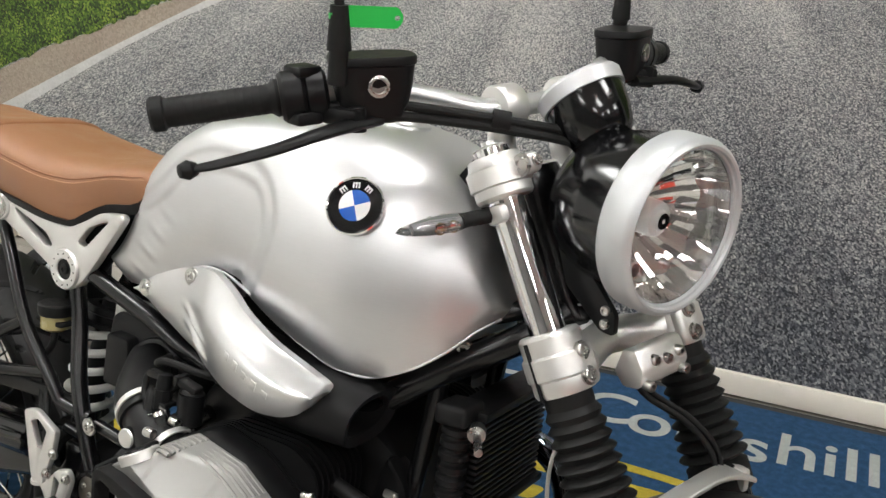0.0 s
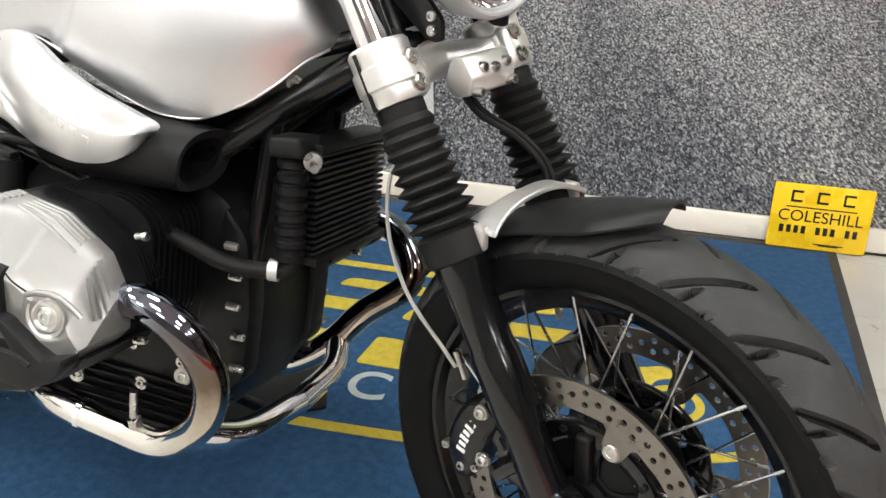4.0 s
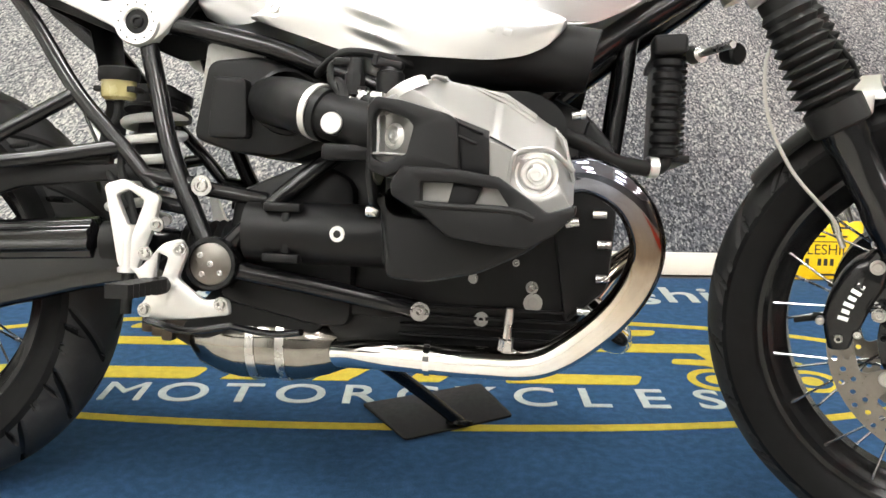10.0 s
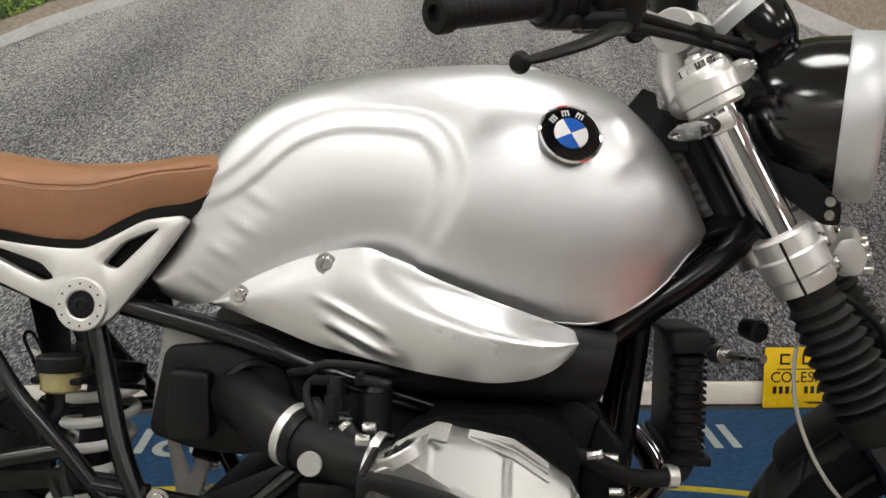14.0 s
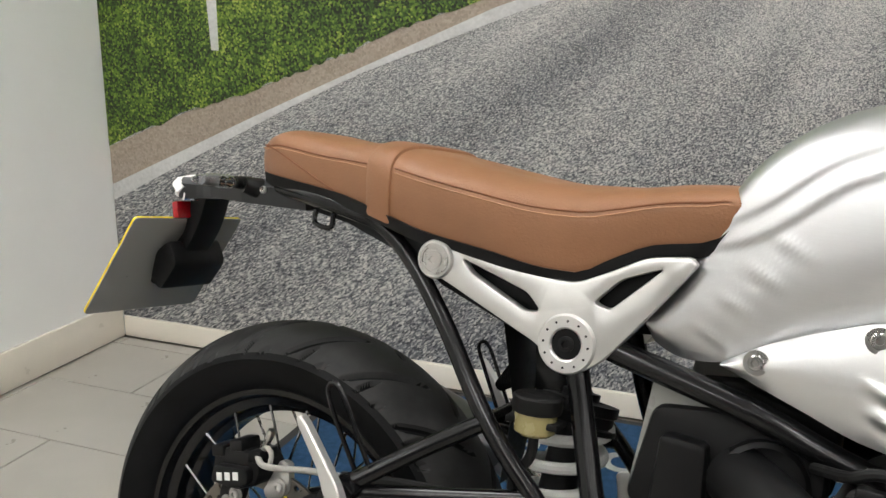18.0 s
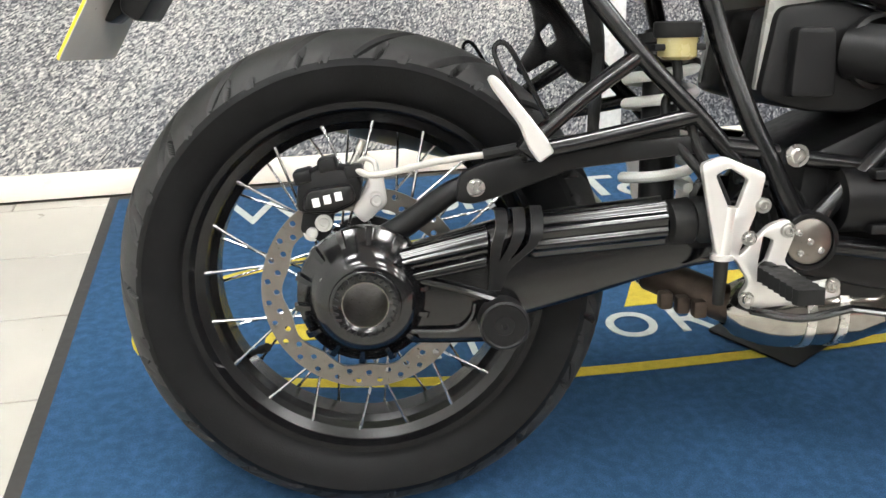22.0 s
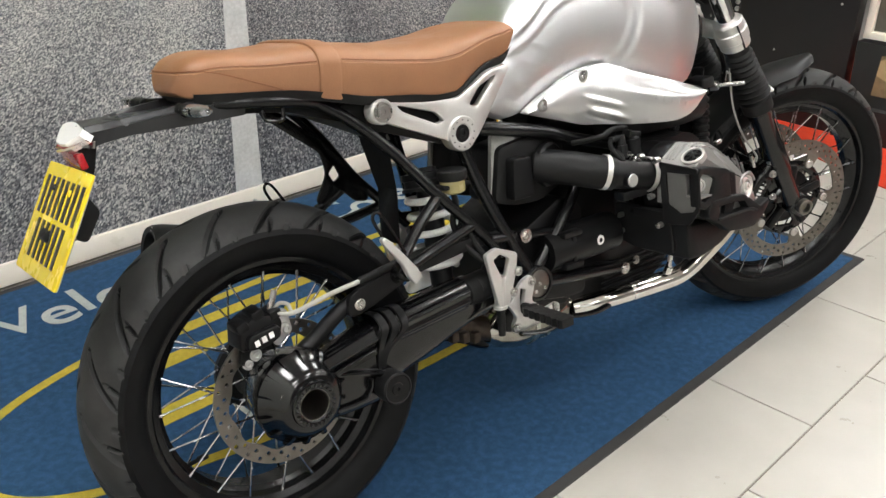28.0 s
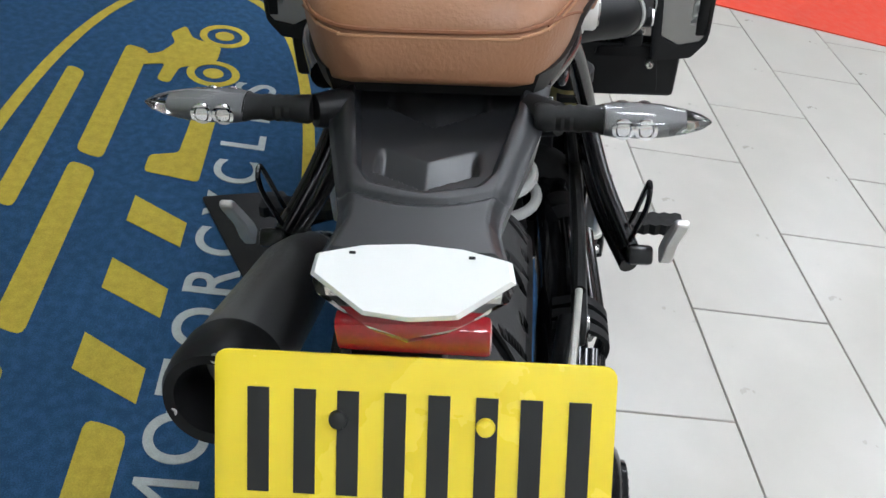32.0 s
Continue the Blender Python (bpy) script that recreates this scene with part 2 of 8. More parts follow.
M = {
    "wall": surf("white_wall_paint", (0.85, 0.85, 0.83), 0.6, vary=0.02, scale=6, bump=0.05, bscale=180),
    # for the unseen closing walls: dark so that chrome and tank mirror less light
    "greywall": surf("dark_surround_grey", (0.14, 0.135, 0.13), 0.6, vary=0.05, scale=6),
    "skirt": surf("gloss_white_paint", (0.86, 0.80, 0.70), 0.35, vary=0.04, scale=9, dirt=0.10),
    "ceil": surf("ceiling_board", (0.6, 0.6, 0.59), 0.8, vary=0.03, scale=20),
    "tile": None,
    "grout": surf("dark_grout", (0.2, 0.18, 0.15), 0.9, scale=60),
    "matblue": surf("blue_mat_pile", (0.034, 0.092, 0.190), 0.95, vary=0.35, scale=420, bump=0.9, bscale=700, spec=0.1, dirt=0.4),
    "matyel": surf("yellow_mat_pile", (0.46, 0.36, 0.05), 0.95, vary=0.25, scale=420, bump=0.9, bscale=700, spec=0.1),
    "matpale": surf("pale_mat_pile", (0.42, 0.44, 0.42), 0.95, vary=0.2, scale=420, bump=0.9, bscale=700, spec=0.1),
    "matedge": surf("mat_rubber_edge", (0.028, 0.026, 0.025), 0.8, vary=0.3, scale=80),
    "road": road_print("printed_asphalt", [(0.20, (0.016, 0.018, 0.024)), (0.38, (0.088, 0.092, 0.105)), (0.54, (0.245, 0.245, 0.25)), (0.76, (0.66, 0.64, 0.60))], 300),
    "roadline": surf("printed_white_line", (0.55, 0.55, 0.54), 0.5, vary=0.2, scale=90),
    "sand": speckle("printed_verge", [(0.2, (0.24, 0.19, 0.15)), (0.8, (0.44, 0.37, 0.30))], 160, 0.5),
    "grass": speckle("printed_grass", [(0.36, (0.004, 0.009, 0.002)), (0.50, (0.035, 0.080, 0.008)), (0.62, (0.12, 0.20, 0.02)), (0.78, (0.36, 0.42, 0.08))], 170, 0.45, 9),
    "red": surf("red_floor_covering", (0.52, 0.036, 0.010), 0.6, vary=0.08, scale=30),
    "timber": surf("raw_timber", (0.42, 0.29, 0.16), 0.7, vary=0.2, scale=60, stretch=(1, 1, 8)),
    "print_tan": speckle("tan_print", [(0.3, (0.02, 0.015, 0.01)), (0.5, (0.22, 0.15, 0.07)), (0.7, (0.34, 0.24, 0.13))], 9, 0.4, 3),
    "print_dusk": speckle("dusk_print", [(0.3, (0.03, 0.03, 0.025)), (0.5, (0.12, 0.11, 0.09)), (0.75, (0.5, 0.3, 0.05))], 5, 0.3, 2),
    "dark": surf("black_display_panel", (0.006, 0.006, 0.0065), 0.45, vary=0.3, scale=20),
    "signyel": surf("yellow_acrylic", (0.85, 0.55, 0.01), 0.3, vary=0.03, scale=10, coat=0.3),
    "black_ink": surf("black_print", (0.012, 0.012, 0.012), 0.4, vary=0.1),
    "tank": surf("brushed_aluminium", (0.66, 0.66, 0.67), 0.43, 1.0, vary=0.04, scale=40, stretch=(1.0, 3.0, 14.0), bump=0.015, bscale=160, coat=0.2, rvary=0.04),
    "silver": surf("silver_paint", (0.66, 0.66, 0.66), 0.33, 0.85, vary=0.02, scale=25, coat=0.3, rvary=0.015),
    "alu": surf("cast_aluminium", (0.66, 0.65, 0.63), 0.38, 0.75, vary=0.05, scale=40, bump=0.02, bscale=600, rvary=0.03),
    "satinsilver": surf("satin_silver_paint", (0.52, 0.53, 0.54), 0.42, 0.5, vary=0.02, scale=60, rvary=0.02),
    "dullgrey": surf("smoked_grey_plastic", (0.12, 0.12, 0.12), 0.35, vary=0.1),
    "lead": surf("pale_grey_sheath", (0.34, 0.33, 0.30), 0.4, vary=0.08),
    "cover": surf("grey_cast_cover", (0.30, 0.295, 0.285), 0.38, 0.75, vary=0.05, scale=40, bump=0.02, bscale=700, rvary=0.03),
    "chrome": surf("chrome", (0.82, 0.82, 0.83), 0.05, 1.0, vary=0.03, scale=20, rvary=0.03),
    "spoke": surf("plated_spoke", (0.42, 0.42, 0.42), 0.22, 1.0, vary=0.2, scale=40),
    "steel": surf("steel", (0.50, 0.49, 0.47), 0.28, 1.0, vary=0.03, scale=30, rvary=0.03),
    "disc": surf("ground_disc_steel", (0.20, 0.185, 0.165), 0.36, 1.0, vary=0.12, scale=50, stretch=(3, 3, 3)),
    "satin": surf("satin_black_plastic", (0.0062, 0.0062, 0.0066), 0.42, vary=0.15, scale=80, bump=0.03, bscale=900, rvary=0.04, spec=0.2),
    "matte": surf("matte_black_plastic", (0.0066, 0.0066, 0.0070), 0.50, vary=0.15, scale=100, bump=0.06, bscale=900, rvary=0.05, spec=0.21),
    "gloss": surf("black_gloss_coat", (0.0035, 0.0035, 0.004), 0.14, vary=0.1, scale=50, rvary=0.02, spec=0.5),
    "frame": surf("black_frame_paint", (0.005, 0.005, 0.0055), 0.22, vary=0.1, scale=60, rvary=0.02, spec=0.35),
    "engine": surf("black_engine_casting", (0.0042, 0.0042, 0.0046), 0.42, vary=0.2, scale=80, bump=0.05, bscale=700, rvary=0.05, spec=0.22),
    "tail": surf("satin_grey_black_plastic", (0.014, 0.0147, 0.0165), 0.38, vary=0.12, scale=60, bump=0.03, bscale=900, rvary=0.04),
    "rubber": surf("black_rubber", (0.007, 0.007, 0.007), 0.6, vary=0.25, scale=120, bump=0.08, bscale=500, spec=0.22),
    "tyre": surf("tyre_rubber", (0.0065, 0.0065, 0.007), 0.55, vary=0.4, scale=26, bump=0.12, bscale=420, dirt=0.3, spec=0.12),
    "tread": surf("dusty_tread_rubber", (0.033, 0.033, 0.033), 0.6, vary=0.35, scale=30, bump=0.15, bscale=500, dirt=0.35, spec=0.25),
    "leather": surf("tan_leather", (0.275, 0.128, 0.062), 0.5, vary=0.14, scale=14, bump=0.22, bscale=330),
    "thread": surf("brown_thread", (0.20, 0.075, 0.03), 0.7),
    "stitch": surf("tan_stitching", (0.40, 0.20, 0.10), 0.6),
    "lampface": surf("white_lamp_face", (0.84, 0.84, 0.83), 0.2, vary=0.02, scale=20, coat=0.6, rvary=0.01),
    "white": surf("white_coat", (0.68, 0.68, 0.65), 0.4, vary=0.05),
    "plate": surf("yellow_plate", (0.82, 0.63, 0.025), 0.25, vary=0.02, scale=10, coat=0.4),
    "plateback": surf("plate_back_acrylic", (0.3, 0.3, 0.28), 0.35, vary=0.06, scale=10),
    "green": surf("green_tag", (0.01, 0.4, 0.06), 0.4, vary=0.06),
    "redlens": surf("red_reflector", (0.3, 0.005, 0.01), 0.15, vary=0.25, scale=300, coat=0.6),
    "blue": surf("blue_enamel", (0.01, 0.1, 0.45), 0.2, vary=0.03, coat=0.8),
    "ink_w": surf("white_print", (0.75, 0.75, 0.74), 0.4, vary=0.03),
    "glass": clear("clear_lens"),
    "fluid": surf("brake_fluid_pot", (0.3, 0.26, 0.12), 0.25, vary=0.1, coat=0.4),
    "mirror": surf("reflector_mirror", (0.86, 0.86, 0.86), 0.03, 1.0, vary=0.02, rvary=0.01),
    # mottled chrome, base darkened in place of the dark mat it mirrors
    "darkchrome": surf("dark_reflection_chrome", (0.30, 0.285, 0.26), 0.12, 1.0, vary=0.25, scale=30, rvary=0.06),
    "darksteel": surf("dark_brushed_steel", (0.20, 0.20, 0.20), 0.38, 0.85, vary=0.15, scale=60, stretch=(1, 6, 6)),
    "rust": surf("heat_stained_steel", (0.06, 0.045, 0.035), 0.5, 0.7, vary=0.5, scale=60),
}
m, t, b = nodes_of("glazed_floor_tile")
co = t.nodes.new("ShaderNodeTexCoord")
oi = t.nodes.new("ShaderNodeObjectInfo")
n1 = node(t, "ShaderNodeTexNoise", Scale=7.0, Detail=5.0)
n2 = node(t, "ShaderNodeTexNoise", Scale=14.0, Detail=3.0)
link(t, co.outputs["Object"], n1.inputs["Vector"])
link(t, co.outputs["Object"], n2.inputs["Vector"])
ad = t.nodes.new("ShaderNodeMath")
ad.operation = "MULTIPLY_ADD"
link(t, oi.outputs["Random"], ad.inputs[0])
ad.inputs[1].default_value = 0.3
link(t, n1.outputs["Fac"], ad.inputs[2])
link(t, ramp(t, ad.outputs[0], [(0.2, (0.36, 0.342, 0.308)), (1.0, (0.43, 0.412, 0.373))]), b.inputs["Base Color"])
link(t, ramp(t, n2.outputs["Fac"], [(0.3, (0.27,) * 3), (0.7, (0.33,) * 3)]), b.inputs["Roughness"])
M["tile"] = m

# chrome header pipes, blued and browned by heat near the port
m, t, b = nodes_of("heat_tinted_chrome")
co = t.nodes.new("ShaderNodeTexCoord")
n1 = node(t, "ShaderNodeTexNoise", Scale=14.0, Detail=3.0)
link(t, co.outputs["Object"], n1.inputs["Vector"])
sp = t.nodes.new("ShaderNodeSeparateXYZ")
link(t, co.outputs["Object"], sp.inputs[0])
ad = t.nodes.new("ShaderNodeMath")
ad.operation = "MULTIPLY_ADD"
link(t, n1.outputs["Fac"], ad.inputs[0])
ad.inputs[1].default_value = 0.10
link(t, sp.outputs["Z"], ad.inputs[2])
link(t, ramp(t, ad.outputs[0], [(0.30, (0.80, 0.79, 0.78)), (0.40, (0.55, 0.48, 0.40)), (0.48, (0.14, 0.10, 0.07)), (0.54, (0.14, 0.135, 0.15)), (0.60, (0.40, 0.45, 0.56))]), b.inputs["Base Color"])
b.inputs["Metallic"].default_value = 1.0
b.inputs["Roughness"].default_value = 0.07
M["header"] = m


# ---- mesh helpers ----
def mesh_of(name, bm, mat, smooth=None, angle=35):
    bmesh.ops.recalc_face_normals(bm, faces=bm.faces[:])
    me = bpy.data.meshes.new(name)
    for f in bm.faces:
        f.smooth = True
    lim = radians(angle if smooth is None else smooth)
    for e in bm.edges:
        if len(e.link_faces) == 2 and e.calc_face_angle(0) > lim:
            e.smooth = False
    bm.to_mesh(me)
    bm.free()
    for x in (mat if isinstance(mat, (list, tuple)) else [mat]):
        me.materials.append(M[x] if isinstance(x, str) else x)
    return me


def part(name, bm, mat, parent=None, label="", smooth=None, at=None):
    ob = new(name, mesh_of(name, bm, mat, smooth))
    if parent:
        ob.parent = parent
    if at is not None:
        ob.matrix_basis = at
    if label:
        ob["label"] = label
    return ob


def thing(name, label, category, at=None, group=""):
    ob = new(name)
    ob.empty_display_size = 0.05
    if at is not None:
        ob.matrix_basis = at
    return tagged(ob, label, category, group)


def B():
    return bmesh.new()


def frame_of(d):
    d = Vector(d).normalized()
    u = d.cross(Vector((0, 0, 1)))
    if u.length < 1e-4:
        u = Vector((0, 1, 0))
    u.normalize()
    return u, d.cross(u).normalized()


def box(bm, c, s, rot=None, bev=0.0, seg=2):
    m = Matrix.Translation(c) @ (rot.to_4x4() if rot else Matrix())
    r = bmesh.ops.create_cube(bm, size=1.0, matrix=m @ Matrix.Diagonal((*s, 1)))
    if bev:
        es = list({e for v in r["verts"] for e in v.link_edges})
        bmesh.ops.bevel(bm, geom=es, offset=bev, segments=seg, affect="EDGES", profile=0.5)
    return bm


def loft(bm, rings, caps=True, closed=True, loop=False):
    vs = [[bm.verts.new(p) for p in r] for r in rings]
    n = len(vs[0])
    pairs = list(zip(vs, vs[1:])) + ([(vs[-1], vs[0])] if loop else [])
    for a, b_ in pairs:
        for i in range(n if closed else n - 1):
            j = (i + 1) % n
            bm.faces.new((a[i], a[j], b_[j], b_[i]))
    if caps and closed and not loop:
        bm.faces.new(vs[0][::-1])
        bm.faces.new(vs[-1])
    return vs


def rod(bm, p0, p1, r0, r1=None, seg=16):
    p0, p1 = Vector(p0), Vector(p1)
    u, w = frame_of(p1 - p0)
    r1 = r0 if r1 is None else r1
    loft(bm, [[p + (u * math.cos(a) + w * math.sin(a)) * r for a in (2 * math.pi * i / seg for i in range(seg))]
              for p, r in ((p0, r0), (p1, r1))])
    return bm


def lathe(bm, prof, origin, axis, seg=32, closed_profile=False, a0=0.0, a1=None):
    """Turns a profile of (distance along the axis, radius) about an axis."""
    o, d = Vector(origin), Vector(axis).normalized()
    u, w = frame_of(d)
    full = a1 is None
    n = seg if full else seg + 1
    span = 2 * math.pi if full else a1 - a0
    rings = []
    for i in range(n):
        a = a0 + span * i / seg
        k = u * math.cos(a) + w * math.sin(a)
        rings.append([bm.verts.new(o + d * h + k * max(r, 1e-5)) for h, r in prof])
    m_ = len(prof)
    for i in range(seg):
        a, b_ = rings[i], rings[(i + 1) % n]
        for j in range(m_ if closed_profile else m_ - 1):
            k = (j + 1) % m_
            try:
                bm.faces.new((a[j], a[k], b_[k], b_[j]))
            except ValueError:
                pass
    bmesh.ops.remove_doubles(bm, verts=[v for r in rings for v in r], dist=2e-5)
    return bm


def smooth_pts(pts, n=8):
    """Points of a curve through the given ones."""
    p = [Vector(q) for q in pts]
    if len(p) < 3:
        return p
    ext = [2 * p[0] - p[1]] + p + [2 * p[-1] - p[-2]]
    out = []
    for i in range(1, len(ext) - 2):
        a, b_, c, d = ext[i - 1:i + 3]
        for k in range(n):
            s = k / n
            out.append(0.5 * ((2 * b_) + (c - a) * s + (2 * a - 5 * b_ + 4 * c - d) * s * s + (3 * b_ - a - 3 * c + d) * s ** 3))
    return out + [p[-1]]


def sweep(bm, pts, r, seg=12, n=8, taper=None, caps=True, flat=None):
    """A round bar of radius r along a smooth line; flat squeezes its second axis."""
    path = smooth_pts(pts, n) if n > 1 else [Vector(q) for q in pts]
    u = None
    rings = []
    for i, p in enumerate(path):
        d = (path[min(i + 1, len(path) - 1)] - path[max(i - 1, 0)]).normalized()
        if u is None:
            u, w = frame_of(d)
        else:
            u = (u - d * u.dot(d)).normalized()
            w = d.cross(u)
        s = i / (len(path) - 1)
        rr = r if taper is None else r + (taper - r) * s
        rings.append([p + (u * math.cos(a) + w * math.sin(a) * (flat or 1)) * rr for a in (2 * math.pi * k / seg for k in range(seg))])
    loft(bm, rings, caps)
    return bm


def tube2(bm, pts, r, t, seg=24, n=8):
    """An open pipe with wall thickness t."""
    path = smooth_pts(pts, n)
    u = None
    outer, inner = [], []
    for i, p in enumerate(path):
        d = (path[min(i + 1, len(path) - 1)] - path[max(i - 1, 0)]).normalized()
        if u is None:
            u, w = frame_of(d)
        else:
            u = (u - d * u.dot(d)).normalized()
            w = d.cross(u)
        for lst, rr in ((outer, r), (inner, r - t)):
            lst.append([p + (u * math.cos(a) + w * math.sin(a)) * rr for a in (2 * math.pi * k / seg for k in range(seg))])
    loft(bm, outer + inner[::-1], False, True, True)
    return bm


def plate(bm, outline, y0, y1, holes=(), bev=0.0, axis="y"):
    """A flat piece cut to an outline in x and z, from y0 to y1, with holes through it."""
    def P(a, c, y):
        return {"y": (a, y, c), "z": (a, c, y), "x": (y, a, c)}[axis]
    before = set(bm.faces)
    edges = []
    for ring in (outline, *holes):
        vs = [bm.verts.new(P(a, c, y0)) for a, c in ring]
        edges += [bm.edges.new((vs[i], vs[(i + 1) % len(vs)])) for i in range(len(vs))]
    bmesh.ops.triangle_fill(bm, edges=edges, use_beauty=True)
    faces = [f for f in bm.faces if f not in before]
    r = bmesh.ops.extrude_face_region(bm, geom=faces)
    up = [v for v in r["geom"] if isinstance(v, bmesh.types.BMVert)]
    off = {"y": (0, y1 - y0, 0), "z": (0, 0, y1 - y0), "x": (y1 - y0, 0, 0)}[axis]
    bmesh.ops.translate(bm, verts=up, vec=off)
    if bev:
        fs = [f for f in bm.faces if f not in before]
        bmesh.ops.recalc_face_normals(bm, faces=fs)
        es = {e for f in fs for e in f.edges if len(e.link_faces) == 2 and e.calc_face_angle(0) > 1.0
              and abs(e.verts[0].co[{"x": 0, "y": 1, "z": 2}[axis]] - e.verts[1].co[{"x": 0, "y": 1, "z": 2}[axis]]) < 1e-6}
        bmesh.ops.bevel(bm, geom=list(es), offset=bev, segments=2, affect="EDGES", profile=0.5)
    return bm


def circle(cx, cz, r, n=24, a0=0):
    return [(cx + r * math.cos(a0 + 2 * math.pi * i / n), cz + r * math.sin(a0 + 2 * math.pi * i / n)) for i in range(n)]


def round_poly(pts, r, n=5):
    """An outline with its corners rounded."""
    out = []
    k = len(pts)
    for i in range(k):
        a, b_, c = (Vector(pts[(i + j) % k]) for j in (-1, 0, 1))
        ra = min(r, (a - b_).length * 0.45, (c - b_).length * 0.45)
        p, q = b_ + (a - b_).normalized() * ra, b_ + (c - b_).normalized() * ra
        for s in range(n + 1):
            s /= n
            out.append(tuple((1 - s) ** 2 * p + 2 * s * (1 - s) * b_ + s * s * q))
    return out


def bolt(bm, p, d, r=0.007, h=0.006, socket=True, washer=0.0):
    """A socket-head screw whose head looks along d."""
    d = Vector(d).normalized()
    prof = [(-0.004, r * 0.9), (h * 0.75, r), (h, r * 0.85)]
    if socket:
        prof += [(h, r * 0.5), (h * 0.35, r * 0.48), (h * 0.35, 0)]
    else:
        prof += [(h, 0)]
    if washer:
        prof = [(-0.002, washer), (0.0015, washer), (0.0015, r)] + prof[1:]
    lathe(bm, prof, p, d, 14)
    return bm


def text(name, body, size, at, mat, parent=None, depth=0.001, space=1.0, align="CENTER", bold=0.0, sx=1.0):
    c = bpy.data.curves.new(name, "FONT")
    c.body, c.size, c.extrude, c.space_character, c.align_x, c.align_y, c.offset = body, size, depth, space, align, "CENTER", bold
    tmp = bpy.data.objects.new("tmp", c)
    me = bpy.data.meshes.new_from_object(tmp)
    bpy.data.objects.remove(tmp)
    if sx != 1.0:
        me.transform(Matrix.Diagonal((sx, 1, 1, 1)))
    me.materials.clear()
    me.materials.append(M[mat])
    me.name = name
    ob = new(name, me)
    if parent:
        ob.parent = parent
    ob.matrix_basis = at
    return ob

# ---- the room ----
WY = 1.305           # face of the long wall
WX = -1.356          # face of the short wall behind the bike


def slab(name, lo, hi, mat, label, category="", bev=0.0):
    bm = B()
    box(bm, [(a + c) / 2 for a, c in zip(lo, hi)], [c - a for a, c in zip(lo, hi)], bev=bev)
    ob = part(name, bm, mat)
    return tagged(ob, label, category or name.split("_")[0], kind="structure")


wall_north = slab("wall_north", (WX - 0.1, WY + 0.004, 0), (3.22, WY + 0.15, CEIL), "wall", "white painted plaster wall behind a printed road picture", "wall")
wall_west = slab("wall_west", (WX - 0.15, -5.0, 0), (WX, WY + 0.004, CEIL), "wall", "plain white painted plaster wall", "wall")
# south and east walls are added out of view, dark to deepen the reflections
wall_south = slab("wall_south", (WX - 0.15, -5.15, 0), (7.0, -5.0, CEIL), "greywall", "unseen plain wall opposite the mural, dark grey to darken reflections", "wall")
wall_east = slab("wall_east", (7.0, -5.0, 0), (7.15, 3.2, CEIL), "greywall", "unseen plain wall at the far end, dark grey to darken reflections", "wall")
wall_back = slab("wall_back", (3.4, 3.05, 0), (7.0, 3.2, CEIL), "dark", "black wall of the next display bay", "wall")
floor = slab("floor", (WX - 0.15, -5.0, -0.12), (7.0, 3.2, -0.009), "grout", "floor bed with dark grout under the tiles", "floor")
ceiling = slab("ceiling", (WX - 0.15, -5.0, CEIL), (7.0, 3.2, CEIL + 0.1), "ceil", "white suspended ceiling", "ceiling")
pillar = slab("wall_return", (3.205, 1.085, 0), (3.40, WY + 0.15, CEIL), "wall", "white end of the bay wall beside the mural", "wall")

# skirting boards
for nm, lo, hi in (("baseboard", (WX + 0.012, WY - 0.012, 0), (3.22, WY + 0.002, 0.068)),
                   ("baseboard", (WX, -4.9, 0), (WX + 0.012, WY - 0.012, 0.118)),
                   ("baseboard", (3.193, 1.09, 0), (3.205, WY - 0.012, 0.068))):
    bm = B()
    box(bm, [(a + c) / 2 for a, c in zip(lo, hi)], [c - a for a, c in zip(lo, hi)], bev=0.004)
    tagged(part(nm, bm, "skirt"), "white gloss skirting board, scuffed along its foot", "skirting", kind="structure")

# the printed road picture on the long wall
mural = thing("wall_mural", "large printed picture of a road with verges on the wall", "mural")
bm = B()
box(bm, ((WX + 3.2) / 2, WY + 0.001, (0.069 + 2.3) / 2), (3.2 - WX - 0.01, 0.006, 2.3 - 0.069))
part("asphalt_print", bm, "road", mural)
yf = WY - 0.0025


def flat(name, pts, mat, lift=0.0):
    bm = B()
    plate(bm, pts, yf - lift, yf - lift - 0.0008)
    return part(name, bm, mat, mural)


# painted edge lines, verges and grass, narrowing to the distance on both sides
L_IN = [(WX + 0.006, 0.452), (-0.73, 0.762), (-0.49, 0.873), (-0.016, 1.053), (0.60, 1.25), (1.0, 1.36)]
L_OUT = [(WX + 0.006, 0.503), (-0.84, 0.735), (-0.55, 0.862), (-0.10, 1.055), (0.55, 1.27), (0.95, 1.39)]
L_GRASS = [(WX + 0.006, 0.622), (-1.05, 0.746), (-0.80, 0.825), (-0.62, 0.895), (-0.50, 0.935), (-0.40, 0.988), (-0.21, 1.047), (0.40, 1.26), (0.8, 1.41)]
R_IN = [(3.19, 0.528), (2.807, 0.697), (2.25, 0.93), (1.90, 1.06), (1.40, 1.25), (1.15, 1.36)]
R_OUT = [(3.19, 0.584), (2.94, 0.699), (2.35, 0.945), (1.98, 1.08), (1.46, 1.28), (1.2, 1.39)]
R_GRASS = [(3.19, 0.70), (2.6, 0.96), (2.0, 1.22), (1.62, 1.38), (1.3, 1.50)]


